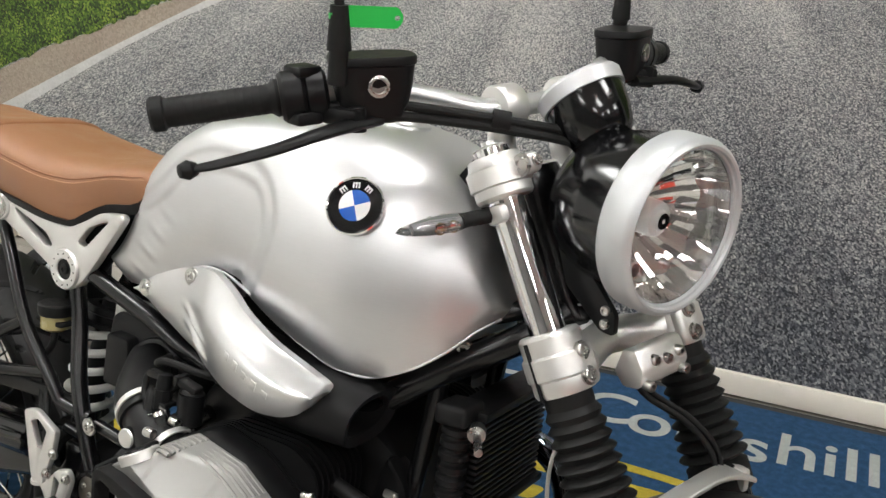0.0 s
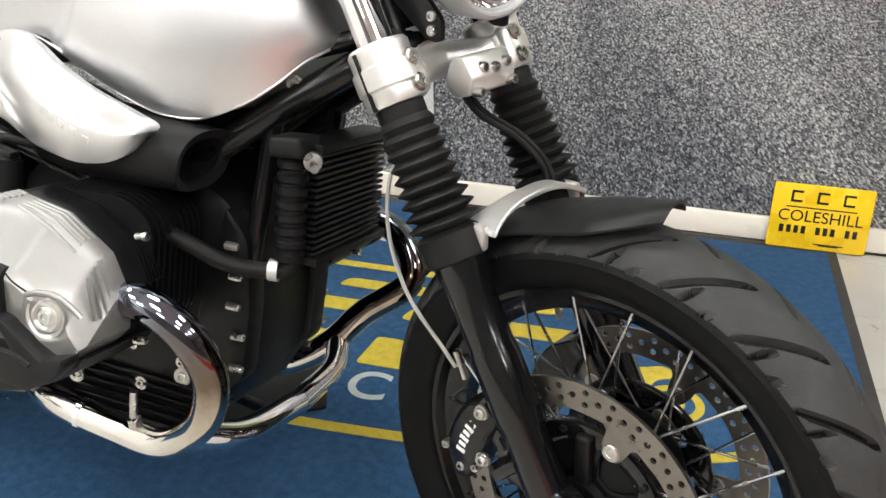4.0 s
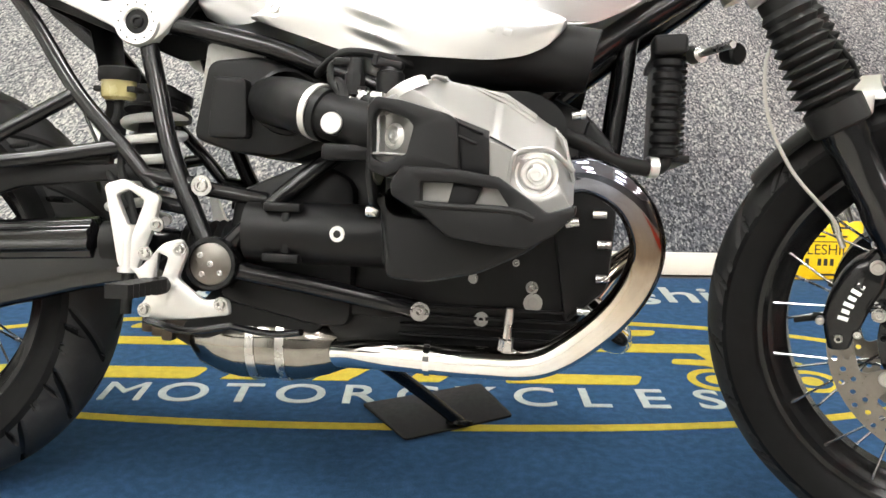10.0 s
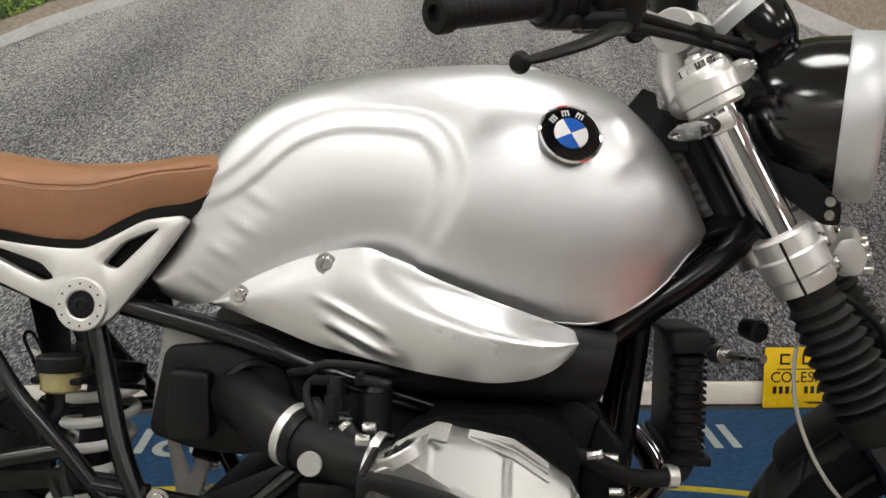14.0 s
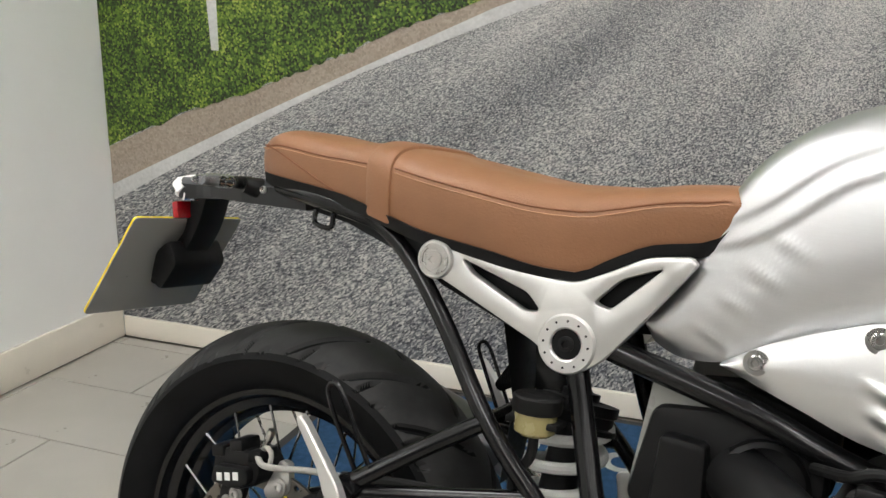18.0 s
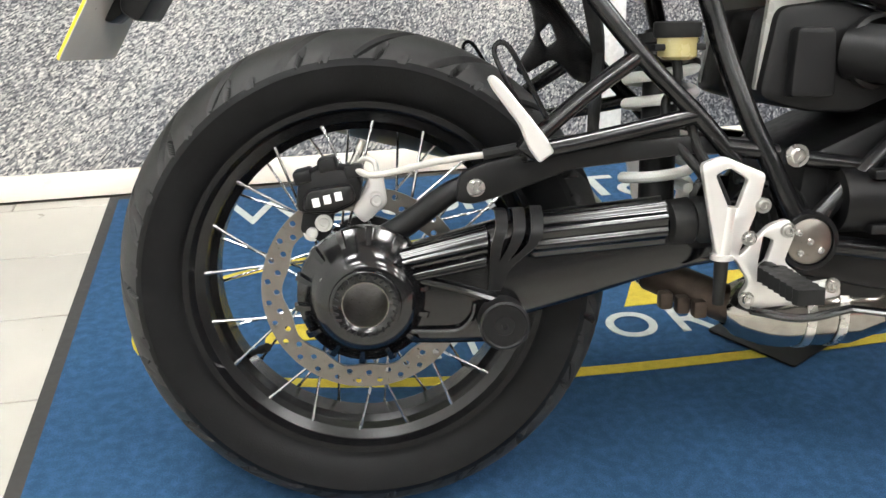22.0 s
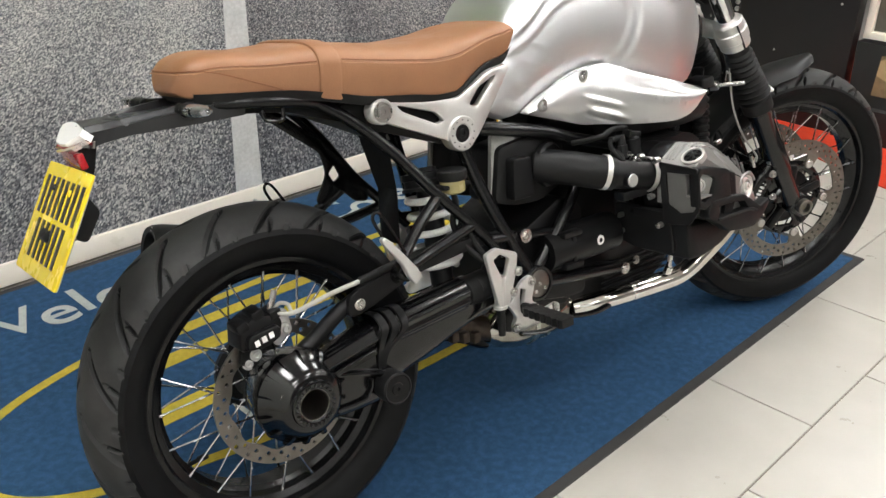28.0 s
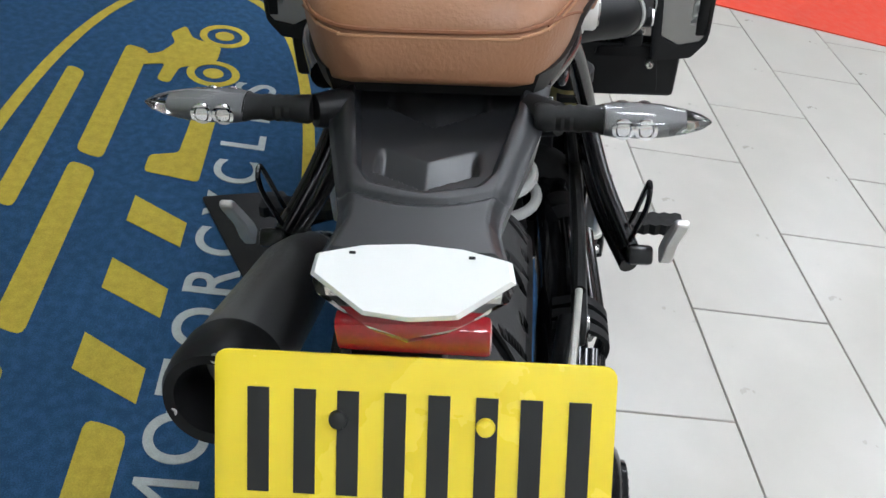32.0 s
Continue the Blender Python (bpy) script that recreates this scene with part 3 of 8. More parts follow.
def ragged(pts, n, amount):
    """A line with small uneven steps between its points."""
    rnd = random.Random(5)
    out = []
    for (x0, z0), (x1, z1) in zip(pts, pts[1:]):
        for k in range(n):
            out.append((x0 + (x1 - x0) * k / n, z0 + (z1 - z0) * k / n + rnd.uniform(-amount, amount)))
    return out + [pts[-1]]


for near, far, grass in ((L_IN, L_OUT, L_GRASS), (R_IN, R_OUT, R_GRASS)):
    flat("edge_line", near + far[::-1], "roadline", 0.001)
    flat("verge", far + grass[::-1], "sand")
    flat("grass_verge", ragged(grass, 9, 0.007) + [(grass[-1][0], 2.28), (grass[0][0], 2.28)], "grass", 0.002)
flat("marker_post", [(-0.954, 0.926), (-0.929, 0.926), (-0.930, 1.25), (-0.972, 1.25)], "roadline", 0.003)
flat("centre_dash", [(0.815, 0.07), (0.823, 0.70), (0.903, 0.70), (0.920, 0.07)], "roadline")

# red floor beyond the bay and the dark display there
bm = B()
plate(bm, [(3.17, 1.03), (3.06, 0.78), (2.72, -0.05), (2.67, -0.2), (2.45, -1.2), (2.28, -2.1), (2.0, -3.2), (3.4, -3.2), (4.6, 1.03)], -0.004, 0.0, axis="z")
tagged(part("red_floor", bm, "red"), "red floor covering beyond the tiles", "floor", kind="structure")

# ceiling lights
proto = None
for i in range(4):
    for j in range(3):
        p = pose(-0.8 + i * 1.8, -3.6 + j * 1.8, CEIL)
        if proto is None:
            proto = thing("ceiling_light", "square white panel light in the ceiling, switched on", "light", p, "ceiling lights")
            bm = B()
            plate(bm, [(-0.3, -0.3), (0.3, -0.3), (0.3, 0.3), (-0.3, 0.3)], -0.02, 0.0, [[(-0.27, -0.27), (0.27, -0.27), (0.27, 0.27), (-0.27, 0.27)]], axis="z")
            part("frame", bm, "skirt", proto)
            bm = B()
            box(bm, (0, 0, -0.011), (0.53, 0.53, 0.008))
            part("diffuser", bm, glow("panel_light", (0.97, 0.98, 0.97), LAMP), proto)
        else:
            copy_thing(proto, p)

# raw timber block at the foot of the bay wall
bm = B()
box(bm, (3.19, 1.062, 0.034), (0.05, 0.045, 0.068), bev=0.002)
tagged(part("timber_block", bm, "timber"), "raw timber block at the foot of the wall end", "block")

# black display stand beyond the bay
stand = thing("display_stand", "tall black display stand with bare screw heads", "stand")
bm = B()
box(bm, (3.20, 0.655, 1.1), (0.07, 0.76, 2.2), bev=0.003)
part("panel", bm, "dark", stand)
for y, z in ((0.347, 0.541), (0.602, 0.305), (0.93, 0.40), (0.90, 0.20), (0.96, 0.60), (0.50, 0.80), (0.347, 1.05), (0.93, 1.1)):
    bm = B()
    lathe(bm, [(-0.002, 0.0055), (0.002, 0.005), (0.0035, 0.002), (0.003, 0)], (3.166, y, z), (-1, 0, 0), 14)
    part("screw_head", bm, "steel", stand)
# picture in a white frame with a dark box under it, standing at the stand's end
cab = thing("display_box", "low black display box with a printed front", "box")
bm = B()
loft(bm, [[(3.16 - d, -0.75, z), (3.16 - d, 0.262 - e, z), (3.40, 0.262 - e, z), (3.40, -0.75, z)] for z, d, e in ((0.0, 0.02, -0.01), (0.14, 0.02, -0.01), (0.15, 0.005, 0.02), (0.40, -0.03, 0.0))])
part("body", bm, "dark", cab)
bm = B()
loft(bm, [[(3.165 - d, y, z) for y in (-0.70, 0.15)] + [(3.172 - d, y, z) for y in (0.15, -0.70)] for z, d in ((0.20, 0.010), (0.385, -0.024))])
part("printed_front", bm, "print_tan", cab, "printed front in tan and dark brown")
pic = thing("framed_picture", "picture in a white frame above the display box", "picture", pose(3.235, 0, 0))
bm = B()
plate(bm, [(-0.66, 0.41), (0.255, 0.41), (0.255, 1.30), (-0.66, 1.30)], -0.02, 0.015, [[(-0.63, 0.44), (0.225, 0.44), (0.225, 1.27), (-0.63, 1.27)]], 0.003, axis="x")
part("picture_frame", bm, "skirt", pic)
bm = B()
box(bm, (0.006, -0.2025, 0.855), (0.008, 0.85, 0.825))
part("print", bm, "print_dusk", pic)

# ---- the entrance mat, its woven lettering and badge ----
MX0, MX1, MY0, MY1 = -0.492, 2.035, -0.322, 1.282
mat_ = thing("entrance_mat", "large blue entrance mat with yellow and pale lettering", "mat")
bm = B()
box(bm, ((MX0 + MX1) / 2, (MY0 + MY1) / 2, -0.0025), (MX1 - MX0 - 0.05, MY1 - MY0 - 0.05, 0.005))
part("mat_face", bm, "matblue", mat_)
bm = B()
plate(bm, [(MX0, MY0), (MX1, MY0), (MX1, MY1), (MX0, MY1)], -0.0052, -0.0012,
      [[(MX0 + 0.025, MY0 + 0.025), (MX1 - 0.025, MY0 + 0.025), (MX1 - 0.025, MY1 - 0.025), (MX0 + 0.025, MY1 - 0.025)]], axis="z")
part("border", bm, "matedge", mat_, "black rubber border")


def woven(name, pts, mat="matyel", holes=()):
    bm = B()
    plate(bm, pts, 0.0002, 0.0014, holes, axis="z")
    return part(name, bm, mat, mat_)


def fit_text(body, size, x0, x1, y, name):
    """One line of woven letters, each its own piece, spread from x0 to x1."""
    n = len(body)
    for k, ch in enumerate(body):
        x = x0 + (x1 - x0) * k / (n - 1)
        text(name, ch, size, pose(x, y, 0.0008), "matpale", mat_, 0.0006, sx=0.98, bold=0.0 if ch == "M" else 0.0015)


fit_text("MOTORCYCLES", 0.132, 0.222, 1.388, 0.345, "letter")
# the upper line keeps the font's own spacing
wl_ = [("W", 0.0), ("e", 0.155), ("l", 0.232), ("c", 0.305), ("o", 0.41), ("m", 0.545), ("e", 0.68), ("T", 0.85), ("o", 0.95),
       ("C", 1.115), ("o", 1.235), ("l", 1.318), ("e", 1.395), ("s", 1.492), ("h", 1.592), ("i", 1.668), ("l", 1.716), ("l", 1.766)]
for ch, dx in wl_:
    up = 0.0 if ch in "WlTChi" else -0.018
    text("letter", ch, 0.205, pose(-0.078 + dx, 1.075 + up, 0.0008), "matpale", mat_, 0.0006, sx=1.05, bold=0.0 if ch in "Wm" else 0.002)

# oval outline
def oval(k, n=96, e=2.45):
    out = []
    for i in range(n):
        a = 2 * math.pi * i / n
        ca, sa = math.cos(a), math.sin(a)
        out.append((0.785 + (1.145 - k) * abs(ca) ** (2 / e) * (1 if ca > 0 else -1), 0.522 + (0.335 - k) * abs(sa) ** (2 / e) * (1 if sa > 0 else -1)))
    return out


woven("oval_line", oval(0.0), "matyel", [oval(0.027)])
for x0, x1, y0, y1 in ((0.06, 0.445, 0.622, 0.672), (0.512, 0.985, 0.618, 0.672), (1.022, 1.50, 0.616, 0.672),
                       (-0.12, 0.34, 0.420, 0.484), (0.10, 0.76, 0.735, 0.775), (0.83, 1.36, 0.73, 0.772)):
    woven("stripe", round_poly([(x0, y0), (x1, y0), (x1 + 0.02, y1), (x0 + 0.02, y1)], 0.02, 3))
for x in (0.43, 0.62, 0.81):
    woven("dash", [(x - 0.035, 0.42), (x + 0.038, 0.42), (x + 0.105, 0.528), (x + 0.025, 0.528)])
woven("dash", round_poly([(0.985, 0.42), (1.26, 0.42), (1.28, 0.47), (1.08, 0.475), (1.06, 0.53), (1.0, 0.53)], 0.012, 3))
# small motorcycle figure at the right end
for cx, cy, r in ((1.435, 0.455, 0.062), (1.635, 0.455, 0.062)):
    woven("wheel_mark", circle(cx, cy, r, 28), "matyel", [circle(cx, cy, r - 0.018, 24)])
    woven("wheel_mark", circle(cx, cy, 0.024, 16), "matyel")
body_ = woven("body_mark", round_poly([(1.46, 0.505), (1.50, 0.455), (1.57, 0.455), (1.60, 0.53), (1.66, 0.555), (1.61, 0.585), (1.56, 0.565), (1.50, 0.59), (1.47, 0.64), (1.43, 0.62), (1.45, 0.57), (1.37, 0.575), (1.36, 0.545), (1.44, 0.535)], 0.012, 3))
body_.location.z = 0.0004

# flat pad below the side stand
bm = B()
plate(bm, round_poly([(0.699, 0.294), (0.787, 0.140), (0.987, 0.250), (0.932, 0.405)], 0.008, 3), 0.0018, 0.0062, (), 0.001, axis="z")
tagged(part("stand_pad", bm, "matte"), "flat black rubber pad under the side stand", "pad")

# leaning yellow sign by the wall
sg = thing("yellow_sign", "yellow dealer sign leaning on the skirting board", "sign", pose(1.978, 1.268, 0.001, -7, 0, 0))
bm = B()
plate(bm, round_poly([(-0.125, 0.0), (0.125, 0.0), (0.125, 0.176), (-0.125, 0.176)], 0.006, 3), -0.0015, 0.0015, (), 0.0005)
part("panel", bm, "signyel", sg)
text("word", "COLESHILL", 0.044, pose(0, -0.0022, 0.088, 90, 0, 0), "black_ink", sg, 0.0003, sx=0.98)
for k in (-0.065, 0.0, 0.065):                          # dealer's initials as plain blocks
    bm = B()
    for dz in (-0.013, 0.013):
        box(bm, (k, -0.002, 0.142 + dz), (0.028, 0.001, 0.006))
    box(bm, (k - 0.012, -0.002, 0.142), (0.006, 0.001, 0.03))
    part("initial_bar", bm, "black_ink", sg)
bm = B()
box(bm, (0, -0.002, 0.113), (0.175, 0.001, 0.003))
part("underline", bm, "black_ink", sg)
for k in range(11):                                      # number as plain bars
    if k not in (4, 8):
        bm = B()
        box(bm, (-0.092 + 0.0184 * k, -0.002, 0.052), (0.011, 0.001, 0.021))
        part("number_bar", bm, "black_ink", sg)
for k in range(3):
    bm = B()
    box(bm, (0.02 + 0.012 * k, -0.002, 0.016 - 0.003 * (k % 2)), (0.05, 0.001, 0.003))
    part("maker_bar", bm, "black_ink", sg)

# ---- the motorcycle: x ahead, y to its left, z up, from the rear tyre's foot ----
LEAN, HEAD = 11.4, -7.8
BIKE = pose(0.0108, -0.0288, 0.0095, 0, 0, HEAD) @ pose(0, 0, 0, -LEAN, 0, 0) @ Matrix.Scale(0.981, 4)
bike = thing("motorcycle", "silver and black motorcycle with tan seat, leaning on its side stand", "motorcycle", BIKE)
RAKE = radians(28.5)
AX = Vector((-math.sin(RAKE), 0, math.cos(RAKE)))        # steering axis, upwards
FOOT = Vector((1.673, 0, 0))                             # where it meets the ground
STEER = Matrix.Translation(FOOT) @ Matrix.Rotation(radians(-21.5), 4, AX) @ Matrix.Translation(-FOOT)
FA = Vector((1.572, 0, 0.335))                           # front axle
RA = Vector((0.018, 0, 0.319))                               # rear axle


def groove(u, v, rear):
    """Depth of the tread at a place: u along the tyre in pitches, v across from -1 to 1."""
    side = 1 if v > 0 else -1
    a = abs(v)
    s = u + (0.5 if side > 0 else 0.0)
    d = 0.0
    for lo, hi, off, slope, w in ((0.05, 0.86, 0.0, 0.95, 0.082), (0.60, 0.90, 0.40, 0.35, 0.045), (0.82, 0.91, 0.15, 0.3, 0.10)):
        if lo < a < hi:
            c = off + slope * (a - lo)
            q = (s - c + 0.5) % 1.0 - 0.5
            edge = min((a - lo), (hi - a)) / 0.06
            wid = w * (0.5 + 0.5 * min(1, edge))
            d = max(d, 1.0 - abs(q) / wid)
    return min(1.0, max(0.0, d) * 3.0)


def tyre(bm, c, R, w, rim_r, pitches, rear):
    """A tubeless tyre with cut tread: section built over the crown, down both walls to the bead."""
    nu, nv = 960, 56
    rows = []
    sec = []
    h = R - rim_r
    for j in range(nv + 1):                      # across the crown
        v = -1 + 2 * j / nv
        ang = v * radians(62)
        y = math.sin(ang) / math.sin(radians(62)) * w / 2
        z = R - (1 - math.cos(ang)) * w * (0.50 if rear else 0.56)
        sec.append((y, z, v))
    zl = sec[-1][1]
    wall = [(w * 0.5 * k, rim_r + h * q, None) for k, q in ((0.985, 0.50), (0.955, 0.34), (0.90, 0.2), (0.82, 0.09), (0.76, 0.03), (0.70, 0.0), (0.66, -0.006))]
    wall = [p for p in wall if p[1] < zl - 0.003]
    full = [(-y, z, None) for y, z, _ in wall[::-1]] + sec + wall
    for i in range(nu):
        ring = []
        for y, z, v in full:
            lag = 0.95 * (1.0 if v is None else abs(v))      # the mesh slants with the main grooves
            u = pitches * i / nu + lag
            a = 2 * math.pi * u / pitches
            ca, sa = math.cos(a), math.sin(a)
            if v is not None and abs(v) < 0.95:
                z -= 0.0085 * groove(u % 1.0, v, rear)
            ring.append((c[0] + z * ca, c[1] + y, c[2] + z * sa))
        rows.append(ring)
    n, m_ = nu, len(full)
    vs = [bm.verts.new(p) for r in rows for p in r]
    for i in range(n):
        k = (i + 1) % n
        for j in range(m_ - 1):
            fc = bm.faces.new((vs[i * m_ + j], vs[i * m_ + j + 1], vs[k * m_ + j + 1], vs[k * m_ + j]))
            mid = full[j][2]
            if mid is not None and full[j + 1][2] is not None and abs(mid) < 0.92 and groove((pitches * (i + 0.5) / nu + 0.95 * abs(mid + 1 / nv)) % 1.0, mid + 1 / nv, rear) < 0.8:
                fc.material_index = 1
    return bm


def rim(bm, c, r, w):
    """An aluminium spoke rim: outer channel, wall and a raised centre rib."""
    k = w / 2
    prof = [(-k, r + 0.008), (-k - 0.003, r + 0.004), (-k - 0.002, r - 0.004), (-k + 0.010, r - 0.010), (-k + 0.016, r - 0.022), (-k * 0.45, r - 0.026),
            (-k * 0.35, r - 0.034), (k * 0.35, r - 0.034), (k * 0.45, r - 0.026), (k - 0.016, r - 0.022), (k - 0.010, r - 0.010), (k + 0.002, r - 0.004), (k + 0.003, r + 0.004), (k, r + 0.008),
            (k - 0.004, r - 0.002), (k * 0.5, r - 0.016), (-k * 0.5, r - 0.016), (-k + 0.004, r - 0.002)]
    return lathe(bm, prof, c, (0, 1, 0), 120, True)


def spokes(parent, c, hub_r, hub_y, rim_r, rim_y, n, lean_):
    for i in range(n):
        for s in (-1, 1):
            a = 2 * math.pi * (i + (0.25 if s > 0 else -0.25)) / n
            twist = lean_ * (1 if i % 2 else -1)
            p0 = Vector((c[0] + hub_r * math.cos(a + twist), c[1] + s * hub_y, c[2] + hub_r * math.sin(a + twist)))
            p1 = Vector((c[0] + rim_r * math.cos(a), c[1] + s * rim_y, c[2] + rim_r * math.sin(a)))
            bm = B()
            d = (p1 - p0).normalized()
            rod(bm, p0, p1, 0.0019, seg=6)
            rod(bm, p1 - d * 0.010, p1 + d * 0.008, 0.0027, seg=6)
            part("spoke", bm, "spoke", parent)


def disc(bm, c, y, r0, r1, t, holes, rows, wave=0.006):
    """A drilled brake disc with a wavy inner edge."""
    n = 96
    outer = [(c[0] + r1 * math.cos(2 * math.pi * i / n), c[2] + r1 * math.sin(2 * math.pi * i / n)) for i in range(n)]
    inner = [(c[0] + (r0 + wave * math.cos(10 * 2 * math.pi * i / n)) * math.cos(2 * math.pi * i / n),
              c[2] + (r0 + wave * math.cos(10 * 2 * math.pi * i / n)) * math.sin(2 * math.pi * i / n)) for i in range(n)]
    hs = []
    for k in range(holes):
        for q, f in enumerate(rows):
            a = 2 * math.pi * (k + 0.5 * (q % 2)) / holes
            rr = r0 + 0.008 + (r1 - r0 - 0.014) * f
            hs.append(circle(c[0] + rr * math.cos(a), c[2] + rr * math.sin(a), 0.0042, 8))
    plate(bm, outer, y - t / 2, y + t / 2, [inner] + hs)
    return bm


# front wheel, steered with the fork
bm = B()
rim(bm, FA, 0.259, 0.076)
front_wheel = part("front_wheel", bm, "frame", bike, "black spoked front wheel with a road tyre", at=STEER)
bm = B()
tyre(bm, FA, 0.338, 0.122, 0.262, 22, False)
part("tyre", bm, ["tyre", "tread"], front_wheel, "worn black road tyre with angled grooves")
bm = B()
lathe(bm, [(-0.075, 0.0), (-0.075, 0.030), (-0.06, 0.034), (-0.058, 0.060), (-0.05, 0.075), (-0.046, 0.075), (-0.04, 0.050), (-0.015, 0.036),
           (0.015, 0.036), (0.04, 0.050), (0.046, 0.075), (0.05, 0.075), (0.058, 0.060), (0.06, 0.034), (0.075, 0.03), (0.075, 0)], FA, (0, 1, 0), 48)
part("hub", bm, "engine", front_wheel)
spokes(front_wheel, FA, 0.072, 0.05, 0.242, 0.024, 20, 0.42)
bm = B()
rod(bm, FA + Vector((-0.215, 0.0, -0.01)), FA + Vector((-0.178, -0.004, 0.0)), 0.004)
rod(bm, FA + Vector((-0.19, -0.002, 0.0)), FA + Vector((-0.172, -0.004, 0.0)), 0.006)
part("valve", bm, "rubber", front_wheel)
for s in (-1, 1):
    bm = B()
    disc(bm, FA, s * 0.076, 0.132, 0.167, 0.0045, 28, (0.12, 0.5, 0.86), 0.001)
    d_ = part("brake_disc", bm, "disc", front_wheel, "drilled steel brake disc")
    bm = B()
    cuts = []
    for k in range(5):
        a = 2 * math.pi * (k + 0.5) / 5 + 1.6
        cuts.append([(FA[0] + q * math.cos(a + w), FA[2] + q * math.sin(a + w)) for q, w in ((0.044, -0.22), (0.060, -0.36), (0.078, -0.40), (0.084, -0.30), (0.085, 0.26), (0.078, 0.36), (0.060, 0.32), (0.044, 0.20))])
    plate(bm, circle(FA[0], FA[2], 0.104, 64), s * 0.054, s * 0.064, cuts + [circle(FA[0], FA[2], 0.028, 20)], 0.003)
    carrier = part("disc_carrier", bm, "gloss", front_wheel)
    for k in range(5):                                  # spider arms over the drum
        a = 2 * math.pi * k / 5 + 1.6
        bm = B()
        box(bm, FA + Vector((0.062 * math.cos(a), s * 0.068, 0.062 * math.sin(a))), (0.066, 0.014, 0.020), Matrix.Rotation(-a, 3, "Y"), 0.005, 3)
        part("spider_arm", bm, "engine", carrier)
    for k in range(10):
        a = 2 * math.pi * (k + 0.5) / 10 + 1.6
        bm = B()
        bolt(bm, FA + Vector((0.096 * math.cos(a), s * 0.066, 0.096 * math.sin(a))), (0, s, 0), 0.0045, 0.004)
        part("carrier_bolt", bm, "engine", carrier)
    for k in range(5):
        a = 2 * math.pi * k / 5 - 0.06
        ca, sa = math.cos(a), math.sin(a)
        bm = B()
        tab = [(0.136, -0.032), (0.136, 0.032), (0.124, 0.017), (0.108, 0.0155), (0.095, 0.011), (0.091, 0.0), (0.095, -0.011), (0.108, -0.0155), (0.124, -0.017)]
        plate(bm, round_poly([(FA[0] + r * ca - w * sa, FA[2] + r * sa + w * ca) for r, w in tab], 0.004), s * 0.076 - 0.0021, s * 0.076 + 0.0021, (), 0.0005)
        lug = part("disc_tab", bm, "disc", front_wheel)
        q = FA + Vector((0.1035 * ca, s * 0.077, 0.1035 * sa))
        bm = B()
        lathe(bm, [(-0.006, 0), (-0.006, 0.011), (0.0025, 0.011), (0.004, 0.0095), (0.004, 0.0055), (0.003, 0.005), (0.003, 0)], q, (0, s, 0), 20)
        part("disc_bobbin", bm, "steel", lug)

# rear wheel
bm = B()
rim(bm, RA, 0.233, 0.116)
rear_wheel = part("rear_wheel", bm, "frame", bike, "black spoked rear wheel with a wide road tyre")
bm = B()
tyre(bm, RA, 0.327, 0.170, 0.236, 19, True)
part("tyre", bm, ["tyre", "tread"], rear_wheel, "wide black road tyre with angled grooves")
bm = B()
lathe(bm, [(-0.06, 0.036), (-0.06, 0.045), (-0.055, 0.062), (-0.045, 0.062), (-0.03, 0.045), (0.03, 0.045), (0.05, 0.07), (0.06, 0.07), (0.075, 0.045), (0.075, 0.036)], RA, (0, 1, 0), 48, True)
part("hub", bm, "engine", rear_wheel)
spokes(rear_wheel, RA, 0.062, 0.05, 0.212, 0.040, 20, 0.5)
bm = B()
disc(bm, RA, -0.083, 0.104, 0.1325, 0.005, 28, (0.1, 0.88), 0.003)
part("brake_disc", bm, "disc", rear_wheel, "drilled steel rear brake disc")
bm = B()
rod(bm, RA + Vector((-0.165, -0.0, -0.11)), RA + Vector((-0.14, -0.02, -0.095)), 0.004)
rod(bm, RA + Vector((-0.15, -0.012, -0.101)), RA + Vector((-0.138, -0.022, -0.094)), 0.006)
part("valve", bm, "rubber", rear_wheel)


def lerp(tab, x):
    """Value at x of a smooth line through (x, value) pairs."""
    if x <= tab[0][0]:
        return tab[0][1]
    for (a, p), (b_, q) in zip(tab, tab[1:]):
        if x <= b_:
            s = (x - a) / (b_ - a)
            return p + (q - p) * s
    return tab[-1][1]


def curve(tab, x):
    """As lerp, rounded through the points."""
    n = len(tab)
    if x <= tab[0][0]:
        return tab[0][1]
    if x >= tab[-1][0]:
        return tab[-1][1]
    for i in range(n - 1):
        if tab[i][0] <= x <= tab[i + 1][0]:
            break
    def slope(k):
        if k == 0 or k == n - 1:
            j = min(max(k, 1), n - 1)
            return (tab[j][1] - tab[j - 1][1]) / (tab[j][0] - tab[j - 1][0])
        d0 = (tab[k][1] - tab[k - 1][1]) / (tab[k][0] - tab[k - 1][0])
        d1 = (tab[k + 1][1] - tab[k][1]) / (tab[k + 1][0] - tab[k][0])
        return 0.0 if d0 * d1 <= 0 else 2 * d0 * d1 / (d0 + d1)
    (a, p), (b_, q) = tab[i], tab[i + 1]
    h = b_ - a
    s = (x - a) / h
    m0, m1 = slope(i) * h, slope(i + 1) * h
    return (2 * s ** 3 - 3 * s * s + 1) * p + (s ** 3 - 2 * s * s + s) * m0 + (-2 * s ** 3 + 3 * s * s) * q + (s ** 3 - s * s) * m1


# ---- tank: top line, lower edge and widths along x ----
T_TOP = [(0.505, 0.752), (0.535, 0.806), (0.560, 0.864), (0.589, 0.917), (0.622, 0.950), (0.655, 0.972), (0.70, 0.991), (0.77, 1.005), (0.85, 1.013), (0.911, 1.016), (0.979, 1.008), (1.047, 0.988), (1.095, 0.953), (1.137, 0.902), (1.163, 0.852), (1.176, 0.822)]
